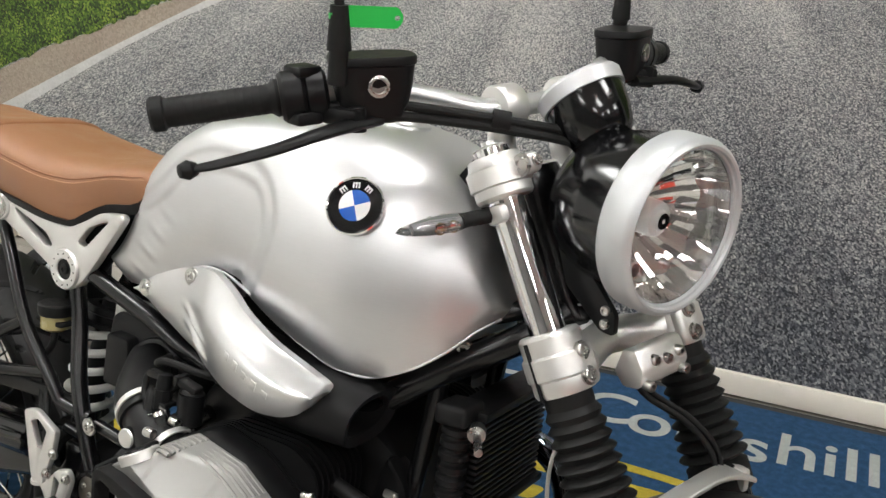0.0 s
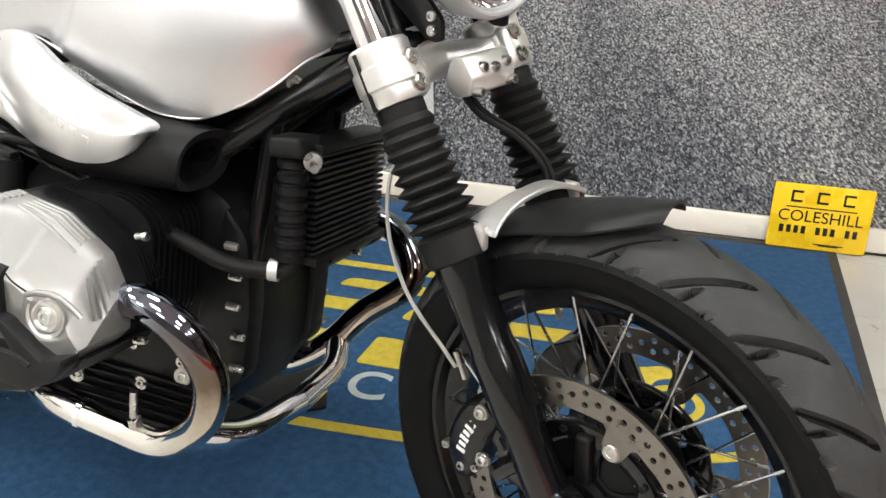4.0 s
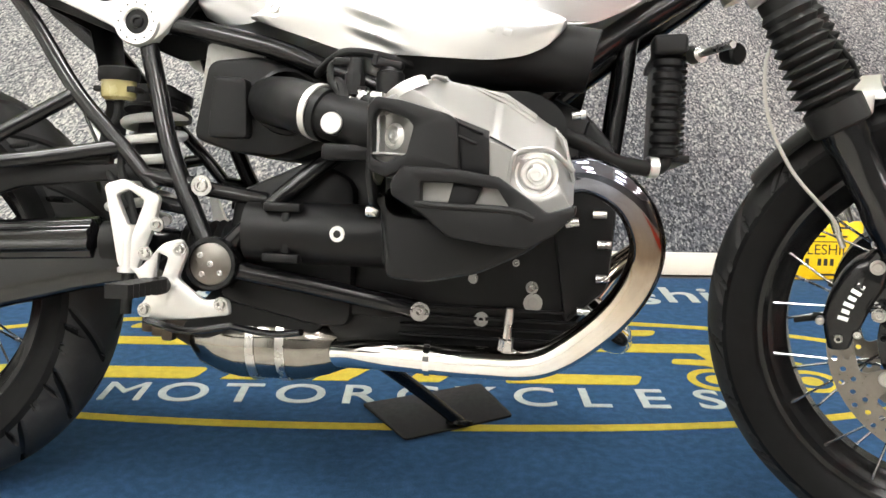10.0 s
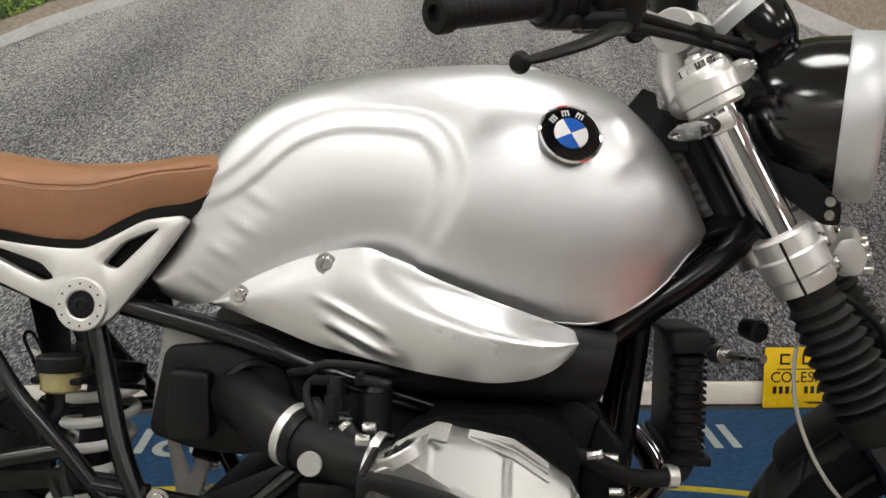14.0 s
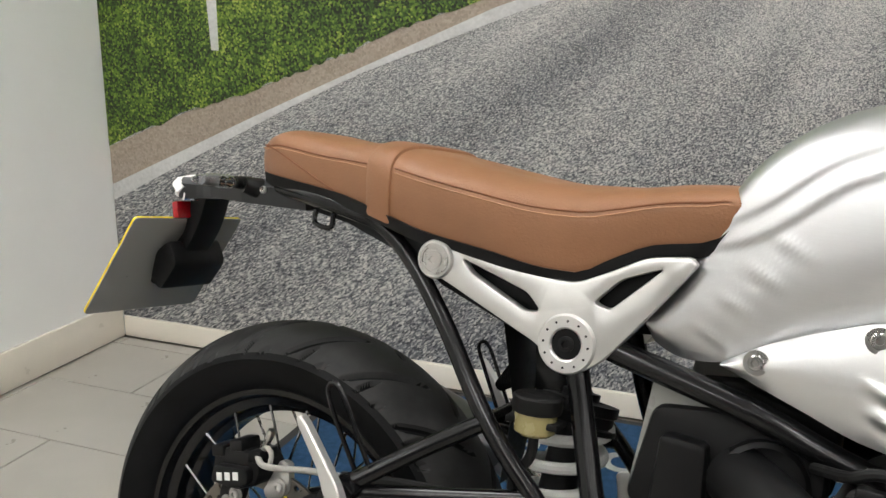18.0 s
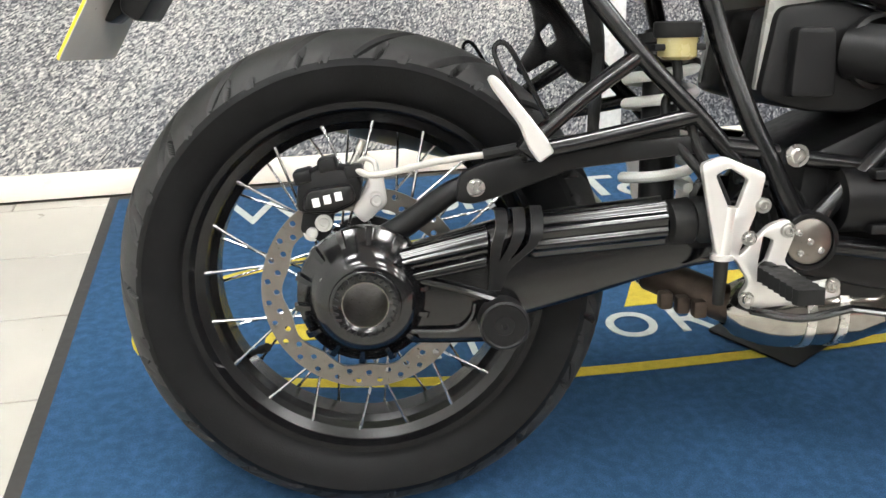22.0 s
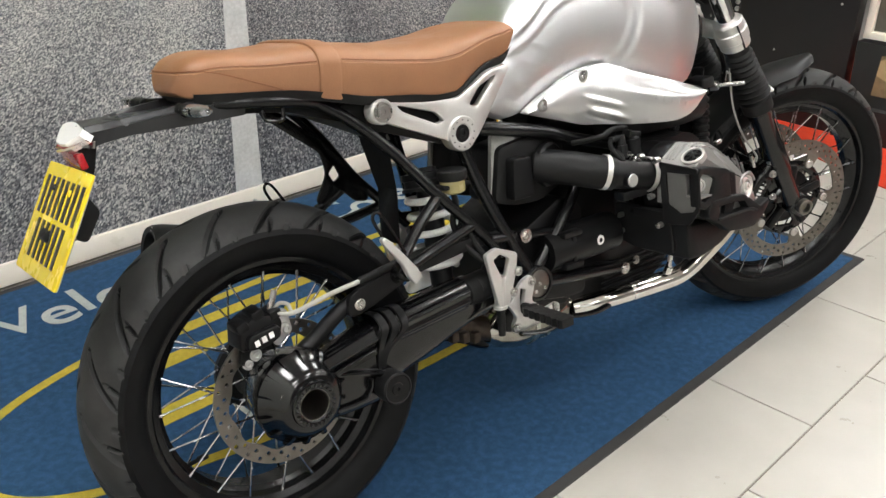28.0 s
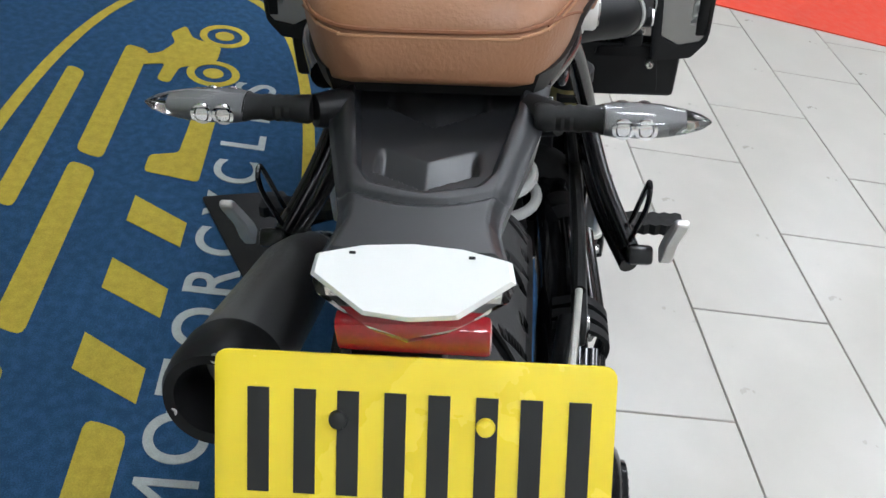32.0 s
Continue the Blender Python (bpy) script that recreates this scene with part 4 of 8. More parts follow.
T_LOW = [(0.505, 0.735), (0.515, 0.722), (0.548, 0.711), (0.574, 0.713), (0.685, 0.765), (0.745, 0.784), (0.79, 0.782), (0.837, 0.764), (0.937, 0.728), (1.0, 0.713), (1.04, 0.714), (1.088, 0.736), (1.125, 0.766), (1.15, 0.794), (1.176, 0.815)]
T_WID = [(0.505, 0.116), (0.56, 0.124), (0.62, 0.133), (0.70, 0.146), (0.80, 0.162), (0.90, 0.177), (0.98, 0.180), (1.05, 0.168), (1.10, 0.147), (1.14, 0.116), (1.163, 0.088), (1.176, 0.06)]
# knee panel: its outer edge in x and z, as a distance from a centre
KN = [(0.42, 0.72), (0.44, 0.86), (0.56, 0.862), (0.61, 0.884), (0.665, 0.929), (0.724, 0.952), (0.788, 0.954), (0.841, 0.946), (0.872, 0.922), (0.888, 0.885), (0.884, 0.85), (0.868, 0.81), (0.84, 0.77), (0.80, 0.73), (0.60, 0.64)]


def inside(x, z, poly):
    """Signed distance to an outline, positive within."""
    d, n, odd = 1e9, len(poly), False
    for i in range(n):
        (x0, z0), (x1, z1) = poly[i], poly[(i + 1) % n]
        dx, dz = x1 - x0, z1 - z0
        s = max(0, min(1, ((x - x0) * dx + (z - z0) * dz) / (dx * dx + dz * dz)))
        d = min(d, math.hypot(x - x0 - s * dx, z - z0 - s * dz))
        if (z0 > z) != (z1 > z) and x < x0 + (z - z0) / (z1 - z0) * dx:
            odd = not odd
    return d if odd else -d


KNEE = [tuple(p.xy) for p in smooth_pts([(*k, 0) for k in KN], 4)]


def ease(s):
    s = max(0.0, min(1.0, s))
    return s * s * (3 - 2 * s)


def tank_side(x, z, y):
    """Sinks the knee panel and presses the ribs at the tank's tail."""
    d = inside(x, z, KNEE)
    y -= 0.0042 * ease(d / 0.012) + 0.0034 * ease((d - 0.026) / 0.010)
    for cx, cz in ((0.642, 0.842), (0.622, 0.808), (0.600, 0.774), (0.576, 0.741)):       # three pressed ribs
        u, w = (x - cx) * 0.88 + (z - cz) * -0.47, (x - cx) * 0.47 + (z - cz) * 0.88
        if abs(u) < 0.036:
            y += 0.0022 * (1 - ease(abs(u) / 0.036)) * math.exp(-(w / 0.0042) ** 2) - 0.001 * (1 - ease(abs(u) / 0.036)) * math.exp(-((w + 0.011) / 0.006) ** 2)
    return y


def tank_mesh(bm):
    nx, nk = 150, 64
    rings = []
    for i in range(nx + 1):
        s = i / nx
        x = 0.505 + 0.671 * (0.5 - 0.5 * math.cos(math.pi * s)) * 0.35 + 0.671 * s * 0.65
        top, low, wid = curve(T_TOP, x), curve(T_LOW, x), curve(T_WID, x)
        ring = []
        h = top - low
        # half outline from the lower edge up over the side to the top
        half = []
        for k in range(nk + 1):
            f = k / nk
            a = f * math.pi / 2
            # widest a third up; the flank tucks in towards the lower edge
            if f < 0.30:
                q = f / 0.30
                z = low + h * 0.36 * q
                y = wid * (0.90 + 0.10 * math.sin(q * math.pi / 2))
            else:
                q = (f - 0.30) / 0.70
                b_ = q * math.pi / 2
                z = low + h * (0.36 + 0.64 * math.sin(b_) ** 0.92)
                y = wid * max(0.0, math.cos(b_)) ** curve([(0.54, 0.25), (0.72, 0.47), (0.95, 0.55), (1.176, 0.64)], x)
            half.append((y, z))
        pts = []
        for y, z in half:
            if y > 0.03:
                y = tank_side(x, z, y)
            pts.append((x, -y, z))
        other = [(x, -p[1], p[2]) for p in pts[-2::-1]]
        # closed below by a floor
        ring = [(x, -max(0.0, half[0][0] - 0.02), half[0][1] + 0.004)] + pts + other + [(x, max(0.0, half[0][0] - 0.02), half[0][1] + 0.004)]
        rings.append(ring)
    loft(bm, rings)
    return bm


bm = B()
tank_mesh(bm)
tank = part("tank", bm, "tank", bike, "brushed aluminium fuel tank with pressed knee panels", smooth=50)
# black control box between the tank's nose and the steering head
bm = B()
loft(bm, [[(x, s_ * w, z) for x, z in ((1.085, 0.925), (1.072, 0.962), (1.093, 0.990), (1.108, 0.984), (1.112, 0.966), (1.143, 0.958), (1.150, 0.915))] for s_, w in ((-1, 0.048), (-1, 0.060), (-1, 0.060), (1, 0.060), (1, 0.048))][1:4])
part("control_box", bm, "matte", bike, "black plastic box behind the steering head")
# seam bead round the lower edge
for s in (-1, 1):
    bm = B()
    sweep(bm, [(x, s * (curve(T_WID, x) * 0.9 - 0.003), curve(T_LOW, x) - 0.001) for x in (0.60, 0.66, 0.72, 0.77, 0.82, 0.87, 0.92, 0.97, 1.0, 1.04, 1.088, 1.12, 1.145, 1.166)], 0.0022, 8, 6)
    part("seam", bm, "tank", tank)
# filler cap
bm = B()
lathe(bm, [(0, 0.052), (0.006, 0.05), (0.008, 0.044), (0.012, 0.042), (0.013, 0)], (0.93, 0, 1.006), (0, 0, 1), 40)
part("filler_cap", bm, "silver", tank)
# round badges
for s in (-1, 1):
    c = Vector((1.001, s * 0.1665, 0.921))
    n = Vector((0.24, s * 0.86, 0.42)).normalized()
    up = (Vector((-0.15, 0, 1)) - n * n.dot(Vector((-0.15, 0, 1)))).normalized()
    si = up.cross(n)
    mt = Matrix((si, up, n)).transposed().to_4x4()
    mt.translation = c + n * 0.001
    bm = B()
    lathe(bm, [(-0.004, 0.0345), (0.0015, 0.0345), (0.0035, 0.033), (0.0035, 0.0315), (0.0028, 0.031), (0.0030, 0.0)], (0, 0, 0), (0, 0, 1), 48)
    badge = part("badge", bm, "gloss", tank, "round black badge with blue and white quarters")
    badge.matrix_basis = mt
    bm = B()
    lathe(bm, [(0.0, 0.0365), (0.003, 0.0365), (0.0045, 0.035), (0.003, 0.0335), (0, 0.0335)], (0, 0, 0), (0, 0, 1), 48, True)
    o = part("badge_ring", bm, "chrome", tank)
    o.matrix_basis = mt
    for k in range(4):
        bm = B()
        pts = [(0, 0)] + [(0.0195 * math.cos(k * math.pi / 2 + q * math.pi / 16 + 0.26), 0.0195 * math.sin(k * math.pi / 2 + q * math.pi / 16 + 0.26)) for q in range(9)]
        plate(bm, pts, 0.0031, 0.0041, axis="z")
        o = part("badge_quarter", bm, "ink_w" if k % 2 else "blue", tank)
        o.matrix_basis = mt
    for a in (-38, 0, 38):                              # marks round the ring
        bm = B()
        for q in (-0.0035, 0, 0.0035):
            box(bm, (q, 0.0255, 0.0035), (0.0016, 0.007, 0.001))
        box(bm, (0, 0.028, 0.0035), (0.008, 0.0014, 0.001))
        o = part("badge_mark", bm, "ink_w", tank)
        o.matrix_basis = mt @ Matrix.Rotation(radians(a), 4, "Z")


# ---- seat ----
S_TOP = [(-0.070, 0.868), (-0.063, 0.892), (-0.042, 0.908), (-0.01, 0.914), (0.083, 0.906), (0.155, 0.907), (0.212, 0.901), (0.297, 0.889), (0.376, 0.881), (0.462, 0.884), (0.54, 0.895), (0.578, 0.897), (0.590, 0.886)]
S_LOW = [(-0.070, 0.858), (-0.050, 0.847), (0.0, 0.842), (0.10, 0.832), (0.18, 0.815), (0.234, 0.802), (0.326, 0.790), (0.40, 0.780), (0.425, 0.780), (0.468, 0.802), (0.506, 0.820), (0.56, 0.830), (0.585, 0.850), (0.60, 0.872)]
S_WID = [(-0.070, 0.040), (-0.063, 0.058), (-0.043, 0.077), (0.0, 0.095), (0.10, 0.114), (0.20, 0.132), (0.33, 0.138), (0.43, 0.130), (0.52, 0.12), (0.585, 0.113), (0.60, 0.098)]


def seat_ring(x, grow=0.0, nk=28, full=True):
    top, low, wid = curve(S_TOP, x) + grow, curve(S_LOW, x) - grow, curve(S_WID, x) + grow
    h = top - low
    half = []
    for k in range(nk + 1):
        f = k / nk
        if f < 0.5:
            q = f / 0.5
            z = low + h * 0.60 * q
            y = wid * (0.93 + 0.07 * math.sin(q * math.pi / 2))
        else:
            b_ = (f - 0.5) / 0.5 * math.pi / 2
            z = low + h * (0.60 + 0.40 * math.sin(b_))
            y = wid * math.cos(b_) ** 0.46 if f < 1 else 0
        half.append((y, z))
    pts = [(x, -y, z) for y, z in half] + [(x, y, z) for y, z in half[-2::-1]]
    return [(x, -wid * 0.8, low - 0.002)] + pts + [(x, wid * 0.8, low - 0.002)]


bm = B()
loft(bm, [seat_ring(-0.070 + 0.670 * (0.5 - 0.5 * math.cos(math.pi * i / 90)) * 0.4 + 0.670 * i / 90 * 0.6) for i in range(91)])
seat = part("seat", bm, "leather", bike, "long tan leather seat with a cross strap", smooth=60, at=pose(0, -0.004, 0))
bm = B()
loft(bm, [seat_ring(x, g) for x, g in ((0.150, 0.0), (0.151, 0.003), (0.155, 0.0045), (0.183, 0.0045), (0.187, 0.003), (0.188, 0.0))], caps=False)
strap = part("strap", bm, "leather", seat, "narrow tan leather strap over the seat")
for s in (-1, 1):                                        # stitched seams along both edges of the cushion
    for a, b_, fr, mt_ in ((0.192, 0.588, 0.70, "thread"), (-0.045, 0.148, 0.66, "thread"), (0.192, 0.588, 0.64, "stitch"), (-0.045, 0.148, 0.605, "stitch")):
        pts = []
        for k in range(25):
            x = a + (b_ - a) * k / 24
            top, low, wid = curve(S_TOP, x), curve(S_LOW, x), curve(S_WID, x)
            q = math.asin((fr - 0.60) / 0.40)
            pts.append((x, s * wid * math.cos(q) ** 0.46 * 1.001, low + (top - low) * fr))
        bm = B()
        sweep(bm, pts, 0.0013 if mt_ == "thread" else 0.0009, 6, 1)
        part("seam", bm, mt_, seat)
    bm = B()                                             # slanting seam at the tail
    pts = []
    for k in range(11):
        x = 0.09 - 0.135 * k / 10
        fr = 0.10 + 0.58 * k / 10
        top, low, wid = curve(S_TOP, x), curve(S_LOW, x), curve(S_WID, x)
        y = wid * (0.93 + 0.07 * math.sin(min(1, fr / 0.6) * math.pi / 2)) if fr < 0.6 else wid * math.cos(math.asin((fr - 0.6) / 0.4)) ** 0.46
        pts.append((x, s * y * 1.002, low + (top - low) * fr))
    sweep(bm, pts, 0.0011, 6, 1)
    part("seam", bm, "thread", seat)
def seat_half(x, z):
    """Half-width of the cushion at a height."""
    top, low, wid = curve(S_TOP, x), curve(S_LOW, x), curve(S_WID, x)
    fr = (z - low) / max(1e-6, top - low)
    if fr >= 1.0:
        return 0.0
    return wid * (0.93 + 0.07 * math.sin(max(0.0, fr) / 0.6 * math.pi / 2)) if fr < 0.6 else wid * math.sqrt(1 - ((fr - 0.6) / 0.4) ** 2) ** 0.46


for z, r_, mt_ in ((0.8885, 0.0016, "thread"), (0.8845, 0.0010, "stitch")):      # seam round the tail
    half_ = []
    for k in range(9):
        x = -0.0685 + 0.0285 * (k / 8) ** 2
        if seat_half(x, z) > 0.004:
            half_.append((x - 0.0004, seat_half(x, z) + 0.0004, z))
    bm = B()
    sweep(bm, [(x, -y, z) for x, y, z in half_[::-1]] + half_, r_, 6, 2)
    part("seam", bm, mt_, seat)
bm = B()                                                 # black seat base showing below the cushion
loft(bm, [[(x, -w * 0.92, curve(S_LOW, x) - 0.010), (x, -w * 0.98, curve(S_LOW, x) + 0.006), (x, w * 0.98, curve(S_LOW, x) + 0.006), (x, w * 0.92, curve(S_LOW, x) - 0.010)]
          for x, w in ((x, curve(S_WID, x)) for x in [-0.048 + 0.633 * i / 40 for i in range(41)])])
part("seat_base", bm, "matte", seat)


# ---- steered front end: built straight ahead, then turned with the fork ----
def fx(z):
    """x of the fork tubes' line at a height."""
    return 1.7385 - 0.543 * z


def fp(z, y, ahead=0.0):
    return Vector((fx(z) + ahead * math.cos(RAKE), y, z + ahead * math.sin(RAKE)))


for s in (-1, 1):
    bm = B()
    rod(bm, fp(0.62, s * 0.1), fp(1.03, s * 0.1), 0.0215, seg=40)
    leg = part("fork_leg", bm, "chrome", bike, "chrome fork tube with a black lower leg", at=STEER)
    bm = B()                                            # black lower leg with its axle foot and caliper lugs
    lathe(bm, [(0, 0), (0, 0.024), (0.015, 0.027), (0.10, 0.027), (0.112, 0.0295), (0.19, 0.0295), (0.20, 0.0275), (0.275, 0.0275), (0.29, 0.031), (0.315, 0.031), (0.315, 0)],
          fp(0.345, s * 0.1), AX, 32)
    box(bm, FA + Vector((0.0, s * 0.1, 0.0)), (0.062, 0.044, 0.062), Matrix.Rotation(RAKE, 3, "Y"), 0.012, 3)
    sweep(bm, [fp(0.47, s * 0.1, -0.015), fp(0.455, s * 0.104, -0.05), fp(0.44, s * 0.108, -0.066)], 0.011, 10, 4)
    sweep(bm, [fp(0.395, s * 0.1, -0.015), fp(0.39, s * 0.108, -0.04), fp(0.385, s * 0.112, -0.058)], 0.012, 10, 4)
    web = [fp(0.49, 0), fp(0.46, 0, -0.066), fp(0.435, 0, -0.068), fp(0.41, 0, -0.050), fp(0.385, 0, -0.062), fp(0.368, 0, -0.05), fp(0.35, 0)]
    gap = [fp(0.462, 0, -0.030), fp(0.446, 0, -0.046), fp(0.424, 0, -0.034)], [fp(0.408, 0, -0.030), fp(0.394, 0, -0.044), fp(0.38, 0, -0.032)]
    plate(bm, [(p.x, p.z) for p in web], s * 0.1 - 0.006, s * 0.1 + 0.006, [[(p.x, p.z) for p in g] for g in gap], 0.002)
    part("lower_leg", bm, "gloss", leg)
    bm = B()                                            # rubber gaiter with eight folds
    prof = [(0.0, 0.034), (0.003, 0.0375), (0.034, 0.0385), (0.037, 0.034)]
    for k in range(9):
        q = 0.040 + k * 0.0145
        r_ = 0.043 - 0.0012 * k
        prof += [(q, 0.029), (q + 0.006, r_ - 0.001), (q + 0.0075, r_), (q + 0.009, r_ - 0.001)]
    prof += [(0.172, 0.028), (0.174, 0.0285), (0.188, 0.0285)]
    lathe(bm, prof, fp(0.612, s * 0.1), AX, 40)
    part("gaiter", bm, "rubber", leg, "black ribbed rubber gaiter")
    bm = B()                                            # axle nut
    lathe(bm, [(0, 0.021), (0.018, 0.021), (0.02, 0.019), (0.02, 0.0135), (0.006, 0.0125), (0.006, 0)], FA + Vector((0, s * 0.118, 0)), (0, s, 0), 28)
    part("axle_nut", bm, "disc", leg)
    # caliper
    bm = B()
    pts = []
    for k in range(9):
        a = radians(129 + 7.0 * k)
        pts.append(FA + Vector((0.150 * math.cos(a), s * 0.094, 0.150 * math.sin(a))))
    rings = []
    for k, p in enumerate(pts):
        a = radians(129 + 7.0 * k)
        n = Vector((math.cos(a), 0, math.sin(a)))
        w = (0.013, 0.017, 0.024, 0.026, 0.026, 0.026, 0.024, 0.018, 0.013)[k]
        d0 = 0.016 if 1 < k < 7 else 0.012
        yc = Vector((0, s, 0))
        rings.append([p + n * w + yc * -0.034, p + n * w + yc * d0, p + n * (w - 0.006) + yc * (d0 + 0.006), p - n * (w - 0.006) + yc * (d0 + 0.006), p - n * w + yc * d0, p - n * w + yc * -0.034])
    loft(bm, rings)
    bmesh.ops.bevel(bm, geom=[e for e in bm.edges], offset=0.002, segments=1, affect="EDGES")
    cal = part("brake_caliper", bm, "frame", bike, "black four-piston brake caliper with white marking", at=STEER)
    for k in range(6):                                  # white marking as bars on the body
        a = radians(149 + 3.7 * k)
        bm = B()
        box(bm, FA + Vector((0.150 * math.cos(a), s * 0.1168, 0.150 * math.sin(a))), (0.013 if k % 2 else 0.010, 0.001, 0.0052), Matrix.Rotation(-a, 3, "Y"))
        part("marking", bm, "ink_w", cal)
    for a_, rr in ((124, 0.15), (179, 0.15), (131, 0.176), (172, 0.176), (128, 0.128), (175, 0.128)):
        a = radians(a_)
        bm = B()
        bolt(bm, FA + Vector((rr * math.cos(a), s * 0.108, rr * math.sin(a))), (0, s, 0), 0.0058, 0.007)
        part("bolt", bm, "steel", cal)
    for p in ((1.461, 0.122, 0.44), (1.468, 0.126, 0.379)):
        bm = B()
        bolt(bm, (p[0], s * p[1], p[2]), (0, s, 0), 0.0075, 0.007, washer=0.0095)
        part("bolt", bm, "steel", cal)
    bm = B()                                            # bleed nipple
    rod(bm, (1.418, s * 0.1, 0.458), (1.408, s * 0.1, 0.482), 0.004)
    rod(bm, (1.411, s * 0.1, 0.474), (1.404, s * 0.1, 0.492), 0.0055)
    part("bleed_nipple", bm, "steel", cal)

# triple clamps
bm = B()
for s in (-1, 1):
    lathe(bm, [(0.0, 0.0216), (0.0, 0.034), (0.004, 0.036), (0.018, 0.036), (0.021, 0.039), (0.044, 0.039), (0.047, 0.036), (0.066, 0.036), (0.07, 0.033), (0.07, 0.0216)], fp(0.778, s * 0.1), AX, 36, True)
    box(bm, fp(0.802, s * 0.090, 0.024), (0.026, 0.036, 0.054), Matrix.Rotation(-RAKE, 3, "Y"), 0.010, 3)
low = fp(0.805, 0)
for s in (-1, 1):
    sweep(bm, [low + Vector((0.006, s * 0.07, 0.0)), low + Vector((-0.012, s * 0.03, 0.0)), low + Vector((-0.02, 0, 0.0))], 0.022, 12, 4)
lathe(bm, [(-0.025, 0), (-0.025, 0.03), (0.03, 0.03), (0.03, 0)], low + Vector((-0.055, 0, 0)), AX, 28)
lower_clamp = part("lower_clamp", bm, "alu", bike, "silver cast lower fork clamp", at=STEER)
for s in (-1, 1):
    for dz in (-0.012, 0.013):
        bm = B()
        bolt(bm, fp(0.802 + dz, s * 0.094, 0.037), (math.cos(RAKE), 0, math.sin(RAKE)), 0.0085, 0.006, washer=0.011)
        part("bolt", bm, "steel", lower_clamp)
    # dark strip painted in for the shaded gap of the clamp
    bm = B()
    box(bm, fp(0.806, s * 0.1365, 0), (0.003, 0.006, 0.066), Matrix.Rotation(-RAKE, 3, "Y"))
    part("slot_shade", bm, "engine", lower_clamp)
# hose bracket ahead of the lower clamp
bm = B()
plate(bm, round_poly([(1.335, 0.795), (1.345, 0.825), (1.362, 0.83), (1.378, 0.805), (1.372, 0.785), (1.35, 0.78)], 0.006), -0.045, 0.035, (), 0.003)
hose_block = part("hose_bracket", bm, "alu", bike, "cast bracket carrying the brake hoses", at=STEER)
for y, z in ((-0.035, 0.79), (0.0, 0.812), (0.027, 0.793), (-0.02, 0.815), (0.022, 0.815)):
    bm = B()
    bolt(bm, (1.374 - (z - 0.8) * 0.3, y, z), (1, 0, 0.1), 0.0065, 0.008)
    part("bolt", bm, "steel", hose_block)

bm = B()
for s in (-1, 1):
    lathe(bm, [(0.0, 0.0216), (0.0, 0.031), (0.004, 0.034), (0.014, 0.034), (0.016, 0.037), (0.036, 0.037), (0.04, 0.033), (0.05, 0.031), (0.05, 0.0216)], fp(0.978, s * 0.1), AX, 36, True)
    lathe(bm, [(0.0, 0.0215), (0.006, 0.0215), (0.008, 0.018), (0.008, 0.010), (0.014, 0.009), (0.014, 0)], fp(1.026, s * 0.1), AX, 28)
    box(bm, fp(1.003, s * 0.088, 0.042), (0.024, 0.022, 0.024), Matrix.Rotation(-RAKE, 3, "Y"), 0.009, 3)
    sweep(bm, [fp(1.0, s * 0.08, -0.01), fp(1.0, s * 0.05, -0.045), fp(1.0, 0, -0.06)], 0.018, 12, 4)
    # riser, with its two-piece clamp
    c = fp(1.035, s * 0.052, -0.035)
    sweep(bm, [fp(1.0, s * 0.052, -0.04), c, c + Vector((0.0, 0, 0.045))], 0.019, 14, 4, taper=0.017)
    lathe(bm, [(-0.017, 0.0), (-0.017, 0.026), (-0.014, 0.028), (0.014, 0.028), (0.017, 0.026), (0.017, 0)], c + Vector((0.002, 0, 0.05)), (0, 1, 0), 28)
upper_clamp = part("upper_clamp", bm, "alu", bike, "silver cast upper fork clamp with handlebar risers", at=STEER)
for s in (-1, 1):
    bm = B()
    bolt(bm, fp(1.003, s * 0.1, 0.042), (0, s, 0), 0.011, 0.004, washer=0.013)
    bolt(bm, fp(1.003, s * 0.088, 0.054), (math.cos(RAKE), 0, math.sin(RAKE)), 0.007, 0.004)
    part("bolt", bm, "steel", upper_clamp)
RISE = fp(1.035, 0, -0.035) + Vector((0.002, 0, 0.05))

